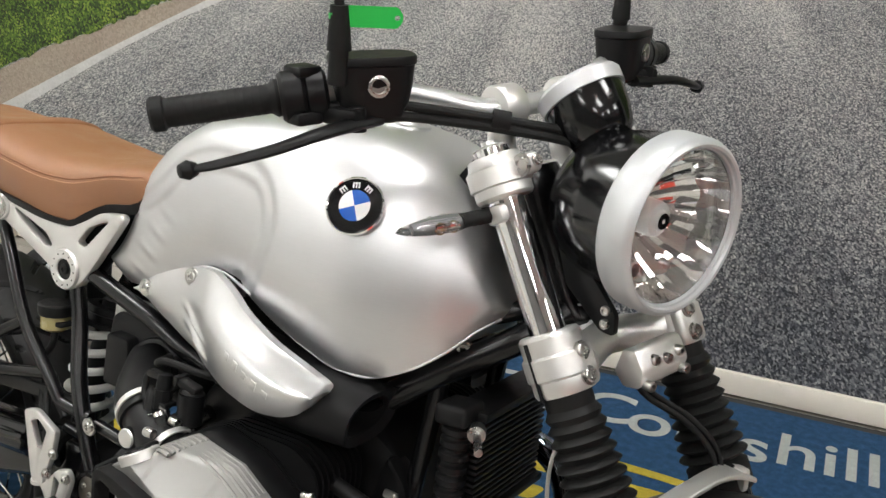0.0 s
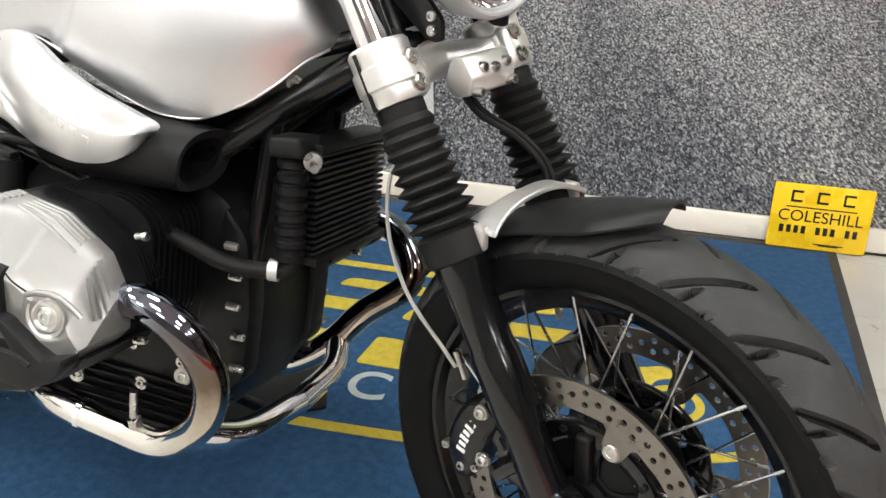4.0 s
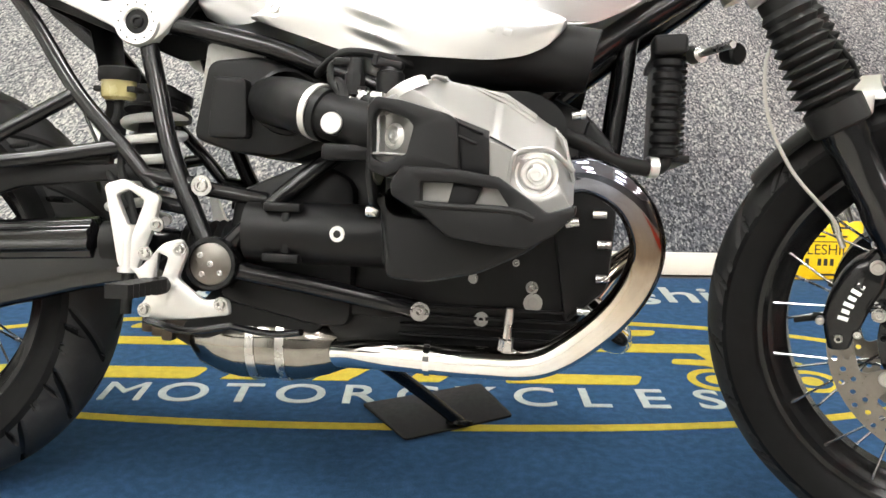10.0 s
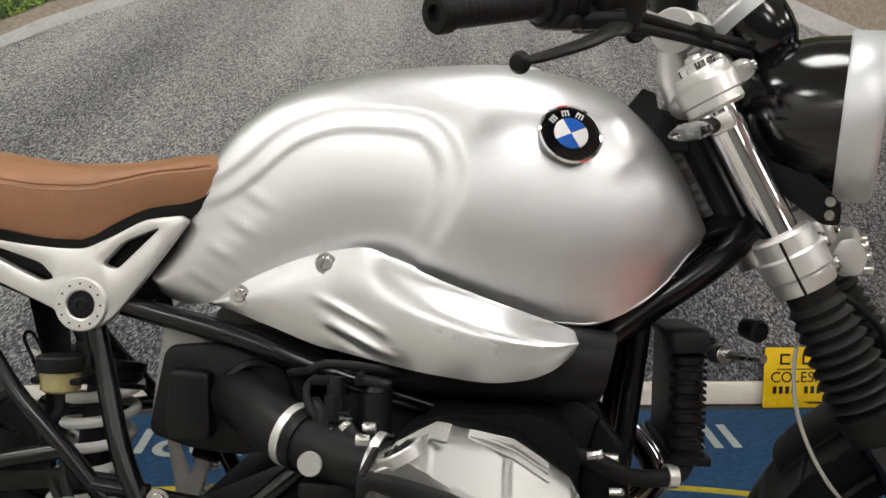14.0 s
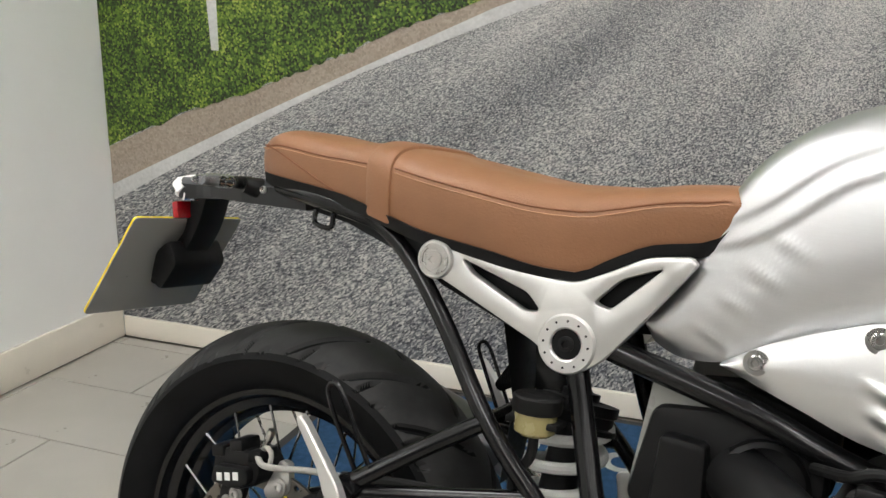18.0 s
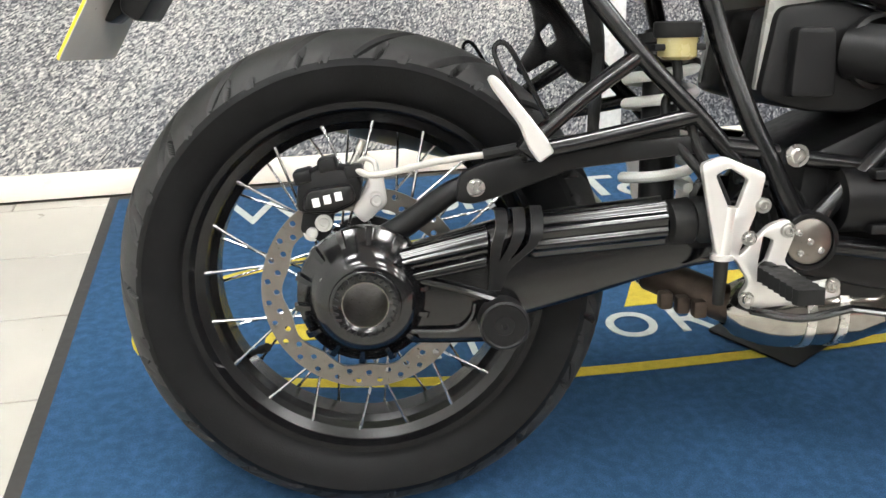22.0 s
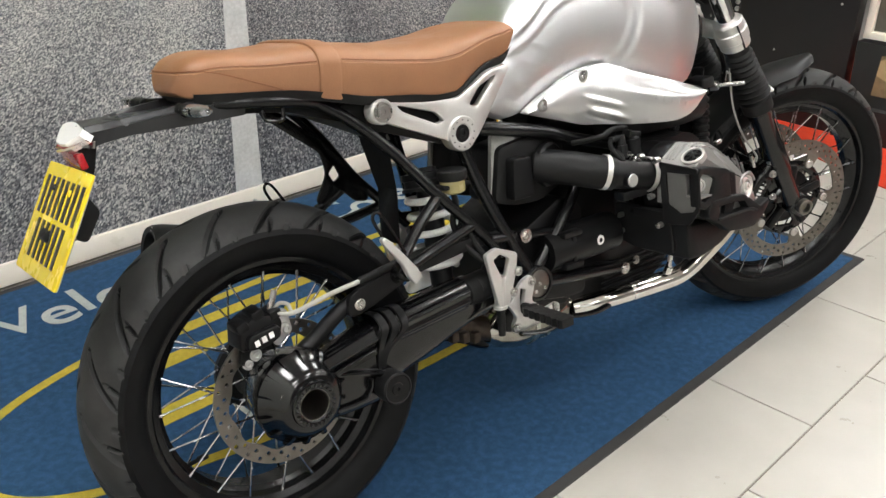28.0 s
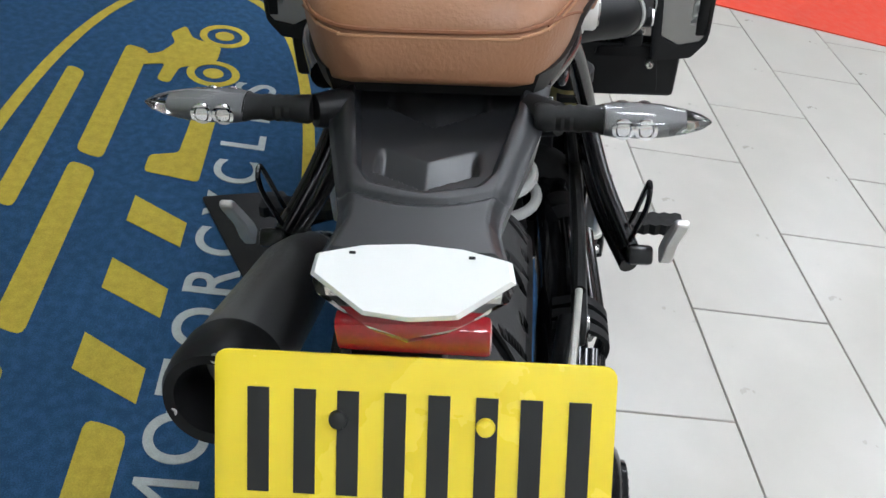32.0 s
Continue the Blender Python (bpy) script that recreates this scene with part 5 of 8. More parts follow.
# handlebar
bar = None
for s in (-1, 1):
    pts = [RISE + Vector((0, s * 0.0, 0)), RISE + Vector((0, s * 0.075, 0)), (1.115, s * 0.13, 1.083), (1.09, s * 0.20, 1.097), (1.066, s * 0.285, 1.096), (1.002, s * 0.41, 1.082)]
    bm = B()
    sweep(bm, pts, 0.0135, 16, 6, taper=0.011)
    if bar is None:
        bar = part("handlebar", bm, "silver", bike, "silver tapered handlebar with black grips", at=STEER)
    else:
        part("bar_half", bm, "silver", bar)
    g0, g1 = Vector((1.057, s * 0.30, 1.094)), Vector((0.997, s * 0.420, 1.080))
    d = (g1 - g0).normalized()
    bm = B()
    L = (g1 - g0).length
    prof = [(0.0, 0.012), (0.0, 0.020), (0.004, 0.021), (0.010, 0.0165)]
    for k in range(12):
        q = 0.012 + k * (L - 0.03) / 12
        prof += [(q, 0.0157), (q + 0.002, 0.0161), (q + 0.0075, 0.0161), (q + 0.009, 0.0157)]
    prof += [(L - 0.014, 0.0162), (L - 0.012, 0.019), (L, 0.019), (L + 0.003, 0.0165), (L + 0.003, 0.009), (L - 0.004, 0.008), (L - 0.004, 0)]
    lathe(bm, prof, g0, d, 28)
    part("grip", bm, "rubber", bar, "black ribbed rubber grip")
    bm = B()                                            # switch housing
    lathe(bm, [(-0.052, 0.0), (-0.052, 0.022), (-0.048, 0.026), (-0.03, 0.027), (-0.028, 0.024), (-0.024, 0.028), (-0.004, 0.028), (0, 0.025), (0, 0)], g0, d, 26)
    box(bm, g0 - d * 0.026 + Vector((0, 0, 0.026)), (0.036, 0.03, 0.012), None, 0.004)
    box(bm, g0 - d * 0.02 + Vector((0.012, 0, -0.022)), (0.03, 0.034, 0.016), None, 0.005)
    part("switch_housing", bm, "satin", bar)
    bm = B()                                            # fluid reservoir with a lid and a sight glass
    rc = Vector((1.108 if s < 0 else 1.098, s * 0.213, 1.109))
    rm = Matrix.Rotation(radians(s * 22), 3, "Z")

    def pot_ring(k_, dz_, n_=28):
        return [rc + rm @ Vector((0.033 * k_ * abs(math.cos(a)) ** 0.6 * (1 if math.cos(a) > 0 else -1), 0.046 * k_ * abs(math.sin(a)) ** 0.6 * (1 if math.sin(a) > 0 else -1), dz_)) for a in (2 * math.pi * q / n_ for q in range(n_))]
    loft(bm, [pot_ring(k_, dz_) for k_, dz_ in ((0.70, -0.036), (0.74, -0.030), (0.84, -0.022), (0.93, -0.006), (0.985, 0.016), (0.99, 0.020), (1.04, 0.0215), (1.05, 0.028), (1.02, 0.0305))])
    box(bm, rc + Vector((-0.01, 0, -0.036)), (0.040, 0.06, 0.018), rm, 0.004)
    res = part("reservoir", bm, "satin", bar, "black brake fluid reservoir")
    rn = Matrix.Rotation(radians(s * 22), 3, "Z") @ Vector((1, 0, 0))
    bm = B()
    lathe(bm, [(-0.004, 0.0), (-0.004, 0.012), (0.003, 0.012), (0.004, 0.0105), (0.004, 0.008), (0.0, 0.0075), (0.0, 0)], rc + rn * 0.031 + Vector((0, 0, 0.0)), rn, 24)
    part("sight_glass", bm, "steel", bar)
    bm = B()                                            # lever, its perch and the pivot
    lv = [(1.118, s * 0.215, 1.070), (1.124, s * 0.26, 1.068), (1.128, s * 0.30, 1.064), (1.116, s * 0.35, 1.052), (1.092, s * 0.395, 1.041), (1.080, s * 0.416, 1.037)]
    sweep(bm, lv, 0.0135, 12, 5, taper=0.0065, flat=0.6)
    lathe(bm, [(-0.011, 0), (-0.009, 0.007), (0, 0.0105), (0.009, 0.007), (0.011, 0)], (1.077, s * 0.420, 1.036), (0, 1, 0), 16)
    box(bm, (1.10, s * 0.235, 1.076), (0.05, 0.055, 0.02), Matrix.Rotation(radians(s * -20), 3, "Z"), 0.006)
    lathe(bm, [(-0.014, 0), (-0.014, 0.010), (0.012, 0.010), (0.014, 0.008), (0.014, 0)], (1.120, s * 0.242, 1.074), (0, 0, 1), 20)
    part("lever", bm, "satin", bar)
    bm = B()                                            # mirror stem
    mb = Vector((1.114 if s < 0 else 1.062, s * (0.262 if s < 0 else 0.245), 1.112))
    rod(bm, mb, mb + Vector((0.003, -s * 0.002, 0.04)), 0.011, 0.010)
    rod(bm, mb + Vector((0.003, -s * 0.002, 0.036)), mb + Vector((0.006, -s * 0.002, 0.082)), 0.0135, 0.0095)
    sweep(bm, [mb + Vector((0.005, -s * 0.002, 0.07)), mb + Vector((0.006, 0, 0.10)), mb + Vector((-0.005, s * 0.015, 0.13)), mb + Vector((-0.03, s * 0.05, 0.20))], 0.0055, 12, 6)
    part("mirror_stem", bm, "rubber", bar)
bm = B()                                                # green tag tied to the stem
tg = Vector((1.120, -0.260, 1.183))
tr = Matrix.Rotation(radians(62), 3, "Z") @ Matrix.Rotation(radians(3), 3, "Y")
plate(bm, round_poly([(0.008, -0.011), (0.060, -0.011), (0.066, -0.004), (0.066, 0.004), (0.060, 0.011), (0.008, 0.011)], 0.003), -0.0008, 0.0008, [circle(0.060, 0, 0.0028, 12)])
box(bm, (0.004, 0, 0), (0.010, 0.004, 0.005))
tag = part("key_tag", bm, "green", bar, "green plastic tag tied on")
tag.matrix_basis = Matrix.Translation(tg) @ tr.to_4x4()
bm = B()
lathe(bm, [(-0.003, 0.0075), (-0.003, 0.0105), (0.003, 0.0105), (0.003, 0.0075)], tg + Vector((-0.002, 0, 0)), (0, 0, 1), 20, True)
part("tie", bm, "green", bar)

# cables and hoses to the bar
for k, (pts, r_) in enumerate((([(1.09, -0.27, 1.085), (1.12, -0.20, 1.085), (1.19, -0.08, 1.062), (1.24, -0.02, 1.045), (1.27, 0.0, 1.0), (1.24, 0.0, 0.93)], 0.0055),
                               ([(1.10, -0.25, 1.070), (1.13, -0.18, 1.070), (1.20, -0.07, 1.050), (1.25, -0.01, 1.03), (1.275, 0.01, 0.985), (1.25, 0.01, 0.92)], 0.006),
                               ([(1.09, 0.24, 1.085), (1.13, 0.15, 1.075), (1.21, 0.05, 1.055), (1.26, 0.02, 1.03), (1.265, 0.01, 0.95)], 0.0055),
                               ([(1.26, -0.012, 1.03), (1.285, -0.02, 1.0), (1.28, -0.03, 0.95), (1.25, -0.03, 0.91)], 0.005))):
    bm = B()
    sweep(bm, pts, r_, 10, 8)
    part("cable", bm, "rubber", bike, "black control cable", at=STEER)
bm = B()
rod(bm, (1.178, -0.098, 1.066), (1.19, -0.082, 1.062), 0.0115)
part("cable_clip", bm, "rubber", bike, at=STEER)

# headlight
HC = Vector((1.344, 0.006, 0.966))
HA = Vector((0.998, 0, -0.05)).normalized()
bm = B()
lathe(bm, [(-0.135, 0.0), (-0.134, 0.022), (-0.125, 0.048), (-0.105, 0.070), (-0.075, 0.086), (-0.04, 0.093), (-0.004, 0.095), (-0.004, 0.088), (-0.08, 0.07), (-0.1, 0)], HC, HA, 56)
lamp = part("headlight", bm, "gloss", bike, "round headlight with black bowl and silver rim", at=STEER)
bm = B()
lathe(bm, [(-0.006, 0.094), (-0.006, 0.099), (-0.002, 0.1015), (0.028, 0.1010), (0.034, 0.0985), (0.037, 0.0945), (0.036, 0.0915), (0.032, 0.0905), (0.031, 0.0885), (0.024, 0.0875), (0.02, 0.088)], HC, HA, 64)
part("rim", bm, "satinsilver", lamp, "wide silver headlight rim")
bm = B()
nfac = 64
rings = []
for h_, r_ in ((0.026, 0.087), (0.012, 0.083), (-0.008, 0.074), (-0.026, 0.060), (-0.040, 0.044), (-0.050, 0.028), (-0.052, 0.02)):
    u_, w_ = frame_of(HA)
    rings.append([HC + HA * (h_ + (0.0035 * math.cos(13 * a) if 0.03 < r_ < 0.086 else 0)) + (u_ * math.cos(a) + w_ * math.sin(a)) * r_ for a in (2 * math.pi * i / nfac for i in range(nfac))])
loft(bm, rings, caps=False)
part("reflector", bm, "mirror", lamp, smooth=12)
bm = B()
lathe(bm, [(-0.052, 0.021), (-0.01, 0.021), (-0.004, 0.019), (-0.002, 0.012), (0.002, 0.0105), (0.003, 0)], HC, HA, 28)
part("bulb_shield", bm, "alu", lamp)
bm = B()
lathe(bm, [(0.0025, 0.0), (0.0035, 0.009), (0.0025, 0.0095)], HC, HA, 20)
part("bulb_cap", bm, "gloss", lamp)
bm = B()
pl = HC + Vector((-0.012, -0.032, -0.052))
lathe(bm, [(-0.03, 0.010), (0.004, 0.0105), (0.006, 0.008), (0.002, 0.007)], pl, HA, 20)
part("side_bulb", bm, "steel", lamp)
bm = B()
lathe(bm, [(0.030, 0.0), (0.0335, 0.03), (0.032, 0.06), (0.0275, 0.087), (0.0245, 0.087), (0.029, 0.06), (0.0305, 0.03), (0.027, 0)], HC, HA, 64)
o = part("lens", bm, "glass", lamp, "clear glass headlight lens")
o.visible_shadow = False
for s in (-1, 1):                                       # brackets under the bowl
    bm = B()
    plate(bm, round_poly([(1.255, 0.93), (1.285, 0.93), (1.345, 0.87), (1.345, 0.845), (1.325, 0.845), (1.27, 0.885)], 0.006), s * 0.058 - 0.004, s * 0.058 + 0.004, (), 0.001)
    part("lamp_bracket", bm, "satin", lamp)
for s in (-1, 1):
    for z in (0.873, 0.857):
        bm = B()
        bolt(bm, (1.333, s * 0.062, z), (0, s, 0), 0.006, 0.005)
        part("bolt", bm, "steel", lamp)

# clock: black bowl with a silver bezel facing the rider
CC = Vector((1.222, 0.004, 1.083))
CA = Vector((-0.66, 0, 0.75)).normalized()
bm = B()
lathe(bm, [(-0.064, 0.0), (-0.064, 0.022), (-0.060, 0.030), (-0.050, 0.038), (-0.03, 0.0445), (-0.01, 0.0475), (0.0, 0.048), (0.0, 0)], CC, CA, 44)
clock = part("speedometer", bm, "gloss", bike, "round speedometer with black bowl and silver bezel", at=STEER)
bm = B()
lathe(bm, [(-0.002, 0.046), (-0.002, 0.051), (0.014, 0.0525), (0.018, 0.050), (0.018, 0.045), (0.013, 0.044)], CC, CA, 48)
part("bezel", bm, "satinsilver", clock)
bm = B()
lathe(bm, [(0.010, 0.0), (0.010, 0.046)], CC, CA, 32)
part("dial", bm, "gloss", clock)
bm = B()
sweep(bm, [(1.255, 0.0, 1.055), (1.262, 0.0, 1.02), (1.25, 0.0, 0.99)], 0.009, 10, 4)
part("stalk", bm, "satin", clock)

# front indicators


def indicator(base, tip, up, parent_at, label):
    d = (tip - base)
    L = d.length
    d.normalize()
    u = (up - d * up.dot(d)).normalized()
    w = d.cross(u)
    def ring(q, a_, b_, n=18):
        return [base + d * q + u * math.sin(t_) * a_ + w * math.cos(t_) * b_ for t_ in (2 * math.pi * i / n for i in range(n))]
    bm = B()
    loft(bm, [ring(L * q, a_, b_) for q, a_, b_ in ((0.0, 0.0085, 0.010), (0.02, 0.0095, 0.011), (0.10, 0.009, 0.010), (0.12, 0.0082, 0.009), (0.15, 0.0090, 0.010), (0.17, 0.0082, 0.009), (0.20, 0.0090, 0.010), (0.22, 0.0082, 0.009), (0.25, 0.0090, 0.010), (0.30, 0.0080, 0.0095), (0.36, 0.0082, 0.012), (0.39, 0.009, 0.0145))])
    ob = part("indicator", bm, "rubber", bike, label, at=parent_at)
    bm = B()
    loft(bm, [ring(L * q, a_, b_) for q, a_, b_ in ((0.38, 0.0088, 0.014), (0.45, 0.0097, 0.0165), (0.58, 0.0097, 0.0170), (0.72, 0.0088, 0.0160), (0.85, 0.0066, 0.0125), (0.94, 0.004, 0.008), (0.985, 0.0018, 0.003), (1.0, 0.0006, 0.001))])
    o_ = part("lens", bm, "glass", ob, "smoked clear indicator lens")
    o_.visible_shadow = False
    bm = B()
    loft(bm, [ring(L * q, a_, b_) for q, a_, b_ in ((0.40, 0.0068, 0.010), (0.52, 0.0078, 0.012), (0.70, 0.0065, 0.010), (0.85, 0.0035, 0.006))])
    part("housing", bm, "dullgrey", ob)
    for q in (0.50, 0.625):
        for sg in (-1, 1):
            bm = B()
            lathe(bm, [(0.0, 0.0072), (0.0022, 0.0072), (0.0022, 0.005), (0.0008, 0.004), (0.001, 0)], base + d * L * q + w * sg * 0.0116, w * sg, 18)
            part("bulb", bm, "chrome", ob)
    return ob


for s in (-1, 1):
    indicator(Vector((1.208, s * 0.112, 0.963)), Vector((1.180, s * 0.236, 0.958)), Vector((0, 0, 1)), STEER, "front indicator with black stalk")
    bm = B()
    box(bm, fp(0.965, s * 0.112, 0.0), (0.03, 0.03, 0.022), Matrix.Rotation(-RAKE, 3, "Y"), 0.006)
    part("indicator_mount", bm, "alu", bike, at=STEER)

# front mudguard and its bridge
bm = B()
rings = []
for k in range(31):
    q = k / 30
    a = radians(83 + 62 * q)
    R_ = 0.350 / math.cos(radians(min(0, 62 * q - 22)))       # straight ahead of the bridge
    hw = 0.064 * min(1, 0.30 + 3.6 * q) ** 0.8 if q < 0.25 else 0.064 - 0.012 * max(0, q - 0.6)
    drop = 0.016
    outer = [FA + Vector(((R_ - drop * (v * v) ** 1.3) * math.cos(a), v * hw, (R_ - drop * (v * v) ** 1.3) * math.sin(a))) for v in [-1 + 2 * j / 12 for j in range(13)]]
    inner = [FA + (p - FA) - Vector((math.cos(a), 0, math.sin(a))) * 0.003 for p in outer]
    rings.append(outer + inner[::-1])
loft(bm, rings)
guard = part("front_mudguard", bm, "satin", bike, "short black plastic front mudguard", at=STEER)
bm = B()
rings = []
for k in range(17):
    v = -1 + 2 * k / 16
    y = v * 0.092
    z = 0.672 - 0.022 * abs(v) ** 2.2
    x = 1.428 - 0.004 * abs(v)
    w_ = 0.010 + 0.012 * abs(v) ** 3
    rings.append([(x - w_, y, z - 0.003), (x - w_, y, z + 0.004), (x + w_ + 0.006, y, z + 0.006), (x + w_ + 0.006, y, z - 0.001)])
loft(bm, rings)
for s in (-1, 1):
    box(bm, (1.424, s * 0.092, 0.645), (0.03, 0.012, 0.03), None, 0.004)
bmesh.ops.bevel(bm, geom=[e for e in bm.edges if e.calc_face_angle(0) > 0.9], offset=0.0015, segments=1, affect="EDGES")
part("bridge", bm, "alu", guard, "cast silver mudguard bridge")

# brake hose down each leg, and the pale sensor lead
for k in (0, 1):
    bm = B()
    q = 0.011 * k
    sweep(bm, [(1.325, -0.012 + q, 0.79), (1.345, 0.004 + q, 0.752), (1.378, 0.036 + q, 0.722), (1.405, 0.056 + q, 0.688), (1.413, 0.064 + q, 0.65), (1.41, 0.075 + q, 0.58), (1.405, 0.09 + q * 0.5, 0.49)], 0.0038, 10, 8)
    part("brake_hose", bm, "rubber", bike, "black brake hose", at=STEER)
bm = B()
sweep(bm, [(1.325, -0.075, 0.735), (1.308, -0.105, 0.70), (1.316, -0.122, 0.63), (1.350, -0.127, 0.56), (1.402, -0.120, 0.50), (1.412, -0.112, 0.478)], 0.0024, 10, 8)
part("sensor_lead", bm, "lead", bike, "pale grey wheel sensor lead", at=STEER)


# ---- intake covers and ducts ----
C_TOP = [(0.590, 0.719), (0.639, 0.749), (0.728, 0.782), (0.774, 0.789), (0.811, 0.778), (0.853, 0.761), (0.909, 0.742), (0.958, 0.7265), (0.995, 0.7145), (1.008, 0.710), (1.013, 0.706), (1.0145, 0.700)]
C_LOW = [(0.590, 0.715), (0.671, 0.689), (0.726, 0.672), (0.758, 0.668), (0.820, 0.660), (0.871, 0.655), (0.920, 0.652), (0.957, 0.656), (0.985, 0.666), (1.004, 0.681), (1.012, 0.691), (1.0145, 0.698)]
C_Y = [(0.590, 0.126), (0.65, 0.138), (0.73, 0.152), (0.80, 0.186), (0.87, 0.214), (0.94, 0.226), (1.014, 0.225)]


def cover_y(x, z):
    top, low = curve(C_TOP, x), curve(C_LOW, x)
    v = (z - low) / max(1e-4, top - low)
    y = curve(C_Y, x) + 0.010 * math.sin(math.pi * max(0, min(1, v))) - 0.022 * ease((v - 0.55) / 0.45) * ease((x - 0.72) / 0.12)
    for cx, cz in ((0.763, 0.714), (0.770, 0.688)):     # two pressed fins
        u, w = (x - cx) * 0.93 - (z - cz) * 0.37, (x - cx) * 0.37 + (z - cz) * 0.93
        if abs(u) < 0.058:
            k = 1 - ease(abs(u) / 0.058)
            y += k * (0.0070 * math.exp(-(w / 0.0048) ** 2) - 0.003 * math.exp(-((w + 0.010) / 0.005) ** 2))
    return y


for s in (-1, 1):
    bm = B()
    nx, nz = 170, 46
    rings = []
    for i in range(nx + 1):
        x = 0.590 + 0.4245 * i / nx
        top, low = curve(C_TOP, x), curve(C_LOW, x)
        outer = [(x, s * cover_y(x, low + (top - low) * j / nz), low + (top - low) * j / nz) for j in range(nz + 1)]
        rings.append([(x, s * (abs(outer[0][1]) - 0.014), low + 0.002)] + outer + [(x, s * (abs(outer[-1][1]) - 0.014), top - 0.002)])
    loft(bm, rings)
    cover = part("intake_cover", bm, "silver", bike, "silver moulded intake side cover", smooth=50)
    for x, z in ((0.729, 0.769), (0.625, 0.727)):
        bm = B()
        bolt(bm, (x, s * (cover_y(x, z) + 0.0005), z), (0, s, 0.05), 0.008, 0.004, washer=0.0125)
        part("screw", bm, "steel", cover)
    for k in range(5):                                  # raised maker's marking, as plain bars
        x = 0.868 + 0.019 * k
        z = 0.708 - 0.0062 * k
        e_ = 0.004
        n_ = Vector((-(cover_y(x + e_, z) - cover_y(x - e_, z)) / (2 * e_), 1, -(cover_y(x, z + e_) - cover_y(x, z - e_)) / (2 * e_))).normalized()
        n_.y *= s
        al = Vector((0.95, 0, -0.31))
        al = (al - n_ * al.dot(n_)).normalized()
        bm = B()
        box(bm, (x, s * cover_y(x, z), z), (0.010, 0.0010, 0.012 if k % 2 else 0.009), Matrix((al, n_, al.cross(n_))).transposed(), 0.0005)
        part("marking", bm, "silver", cover)
    bm = B()                                            # black duct running ahead of the cover
    rings, inner = [], []
    for i in range(15):
        q = i / 14
        x = 0.80 + 0.250 * q
        zc = 0.676 - 0.012 * q
        hh = 0.050 - 0.012 * q ** 1.5
        yo = curve(C_Y, min(x, 1.0)) - 0.013 - 0.008 * ease((x - 1.0) / 0.07)
        yi = 0.10
        yc, hw = (yo + yi) / 2, (yo - yi) / 2
        ring = []
        for k in range(28):
            a = 2 * math.pi * k / 28
            ca, sa = math.cos(a), math.sin(a)
            ring.append((x + 0.010 * sa * q, s * (yc + hw * abs(ca) ** 0.75 * (1 if ca > 0 else -1)), zc + hh * abs(sa) ** 0.8 * (1 if sa > 0 else -1)))
        rings.append(ring)
        inner.append([(p[0] - 0.006, s * yc + (p[1] - s * yc) * 0.72, zc + (p[2] - zc) * 0.72) for p in ring])
    loft(bm, rings + inner[:4:-1], caps=True)
    part("intake_duct", bm, "matte", bike, "matte black intake duct open to the front", smooth=50)

# ---- frame tubes ----
frame_ = None


def frame_tube(pts, r=0.0135, n=6, mat="frame", name="frame_tube", seg=14):
    bm = B()
    sweep(bm, pts, r, seg, n)
    return part(name, bm, mat, bike)


bm = B()
lathe(bm, [(0, 0), (0, 0.038), (0.01, 0.041), (0.03, 0.036), (0.17, 0.036), (0.185, 0.041), (0.2, 0.038), (0.2, 0)], Vector((1.673 - 0.543 * 0.805 - 0.0, 0, 0.805)) , AX, 32)
head = part("steering_head", bm, "frame", bike, "black steering head with a printed label")
hc = Vector((1.673 - 0.543 * 0.90, 0, 0.90))
bm = B()
lathe(bm, [(-0.055, 0.0366), (0.055, 0.0366)], hc, AX, 10, False, radians(108), radians(140))
part("label", bm, "dullgrey", head, "silver printed label")
for q in (-0.042, -0.028, -0.014, 0.016, 0.03, 0.043):
    bm = B()
    lathe(bm, [(q - 0.004, 0.0371), (q + 0.004, 0.0371)], hc, AX, 8, False, radians(113), radians(135))
    part("label_bar", bm, "plateback", head)

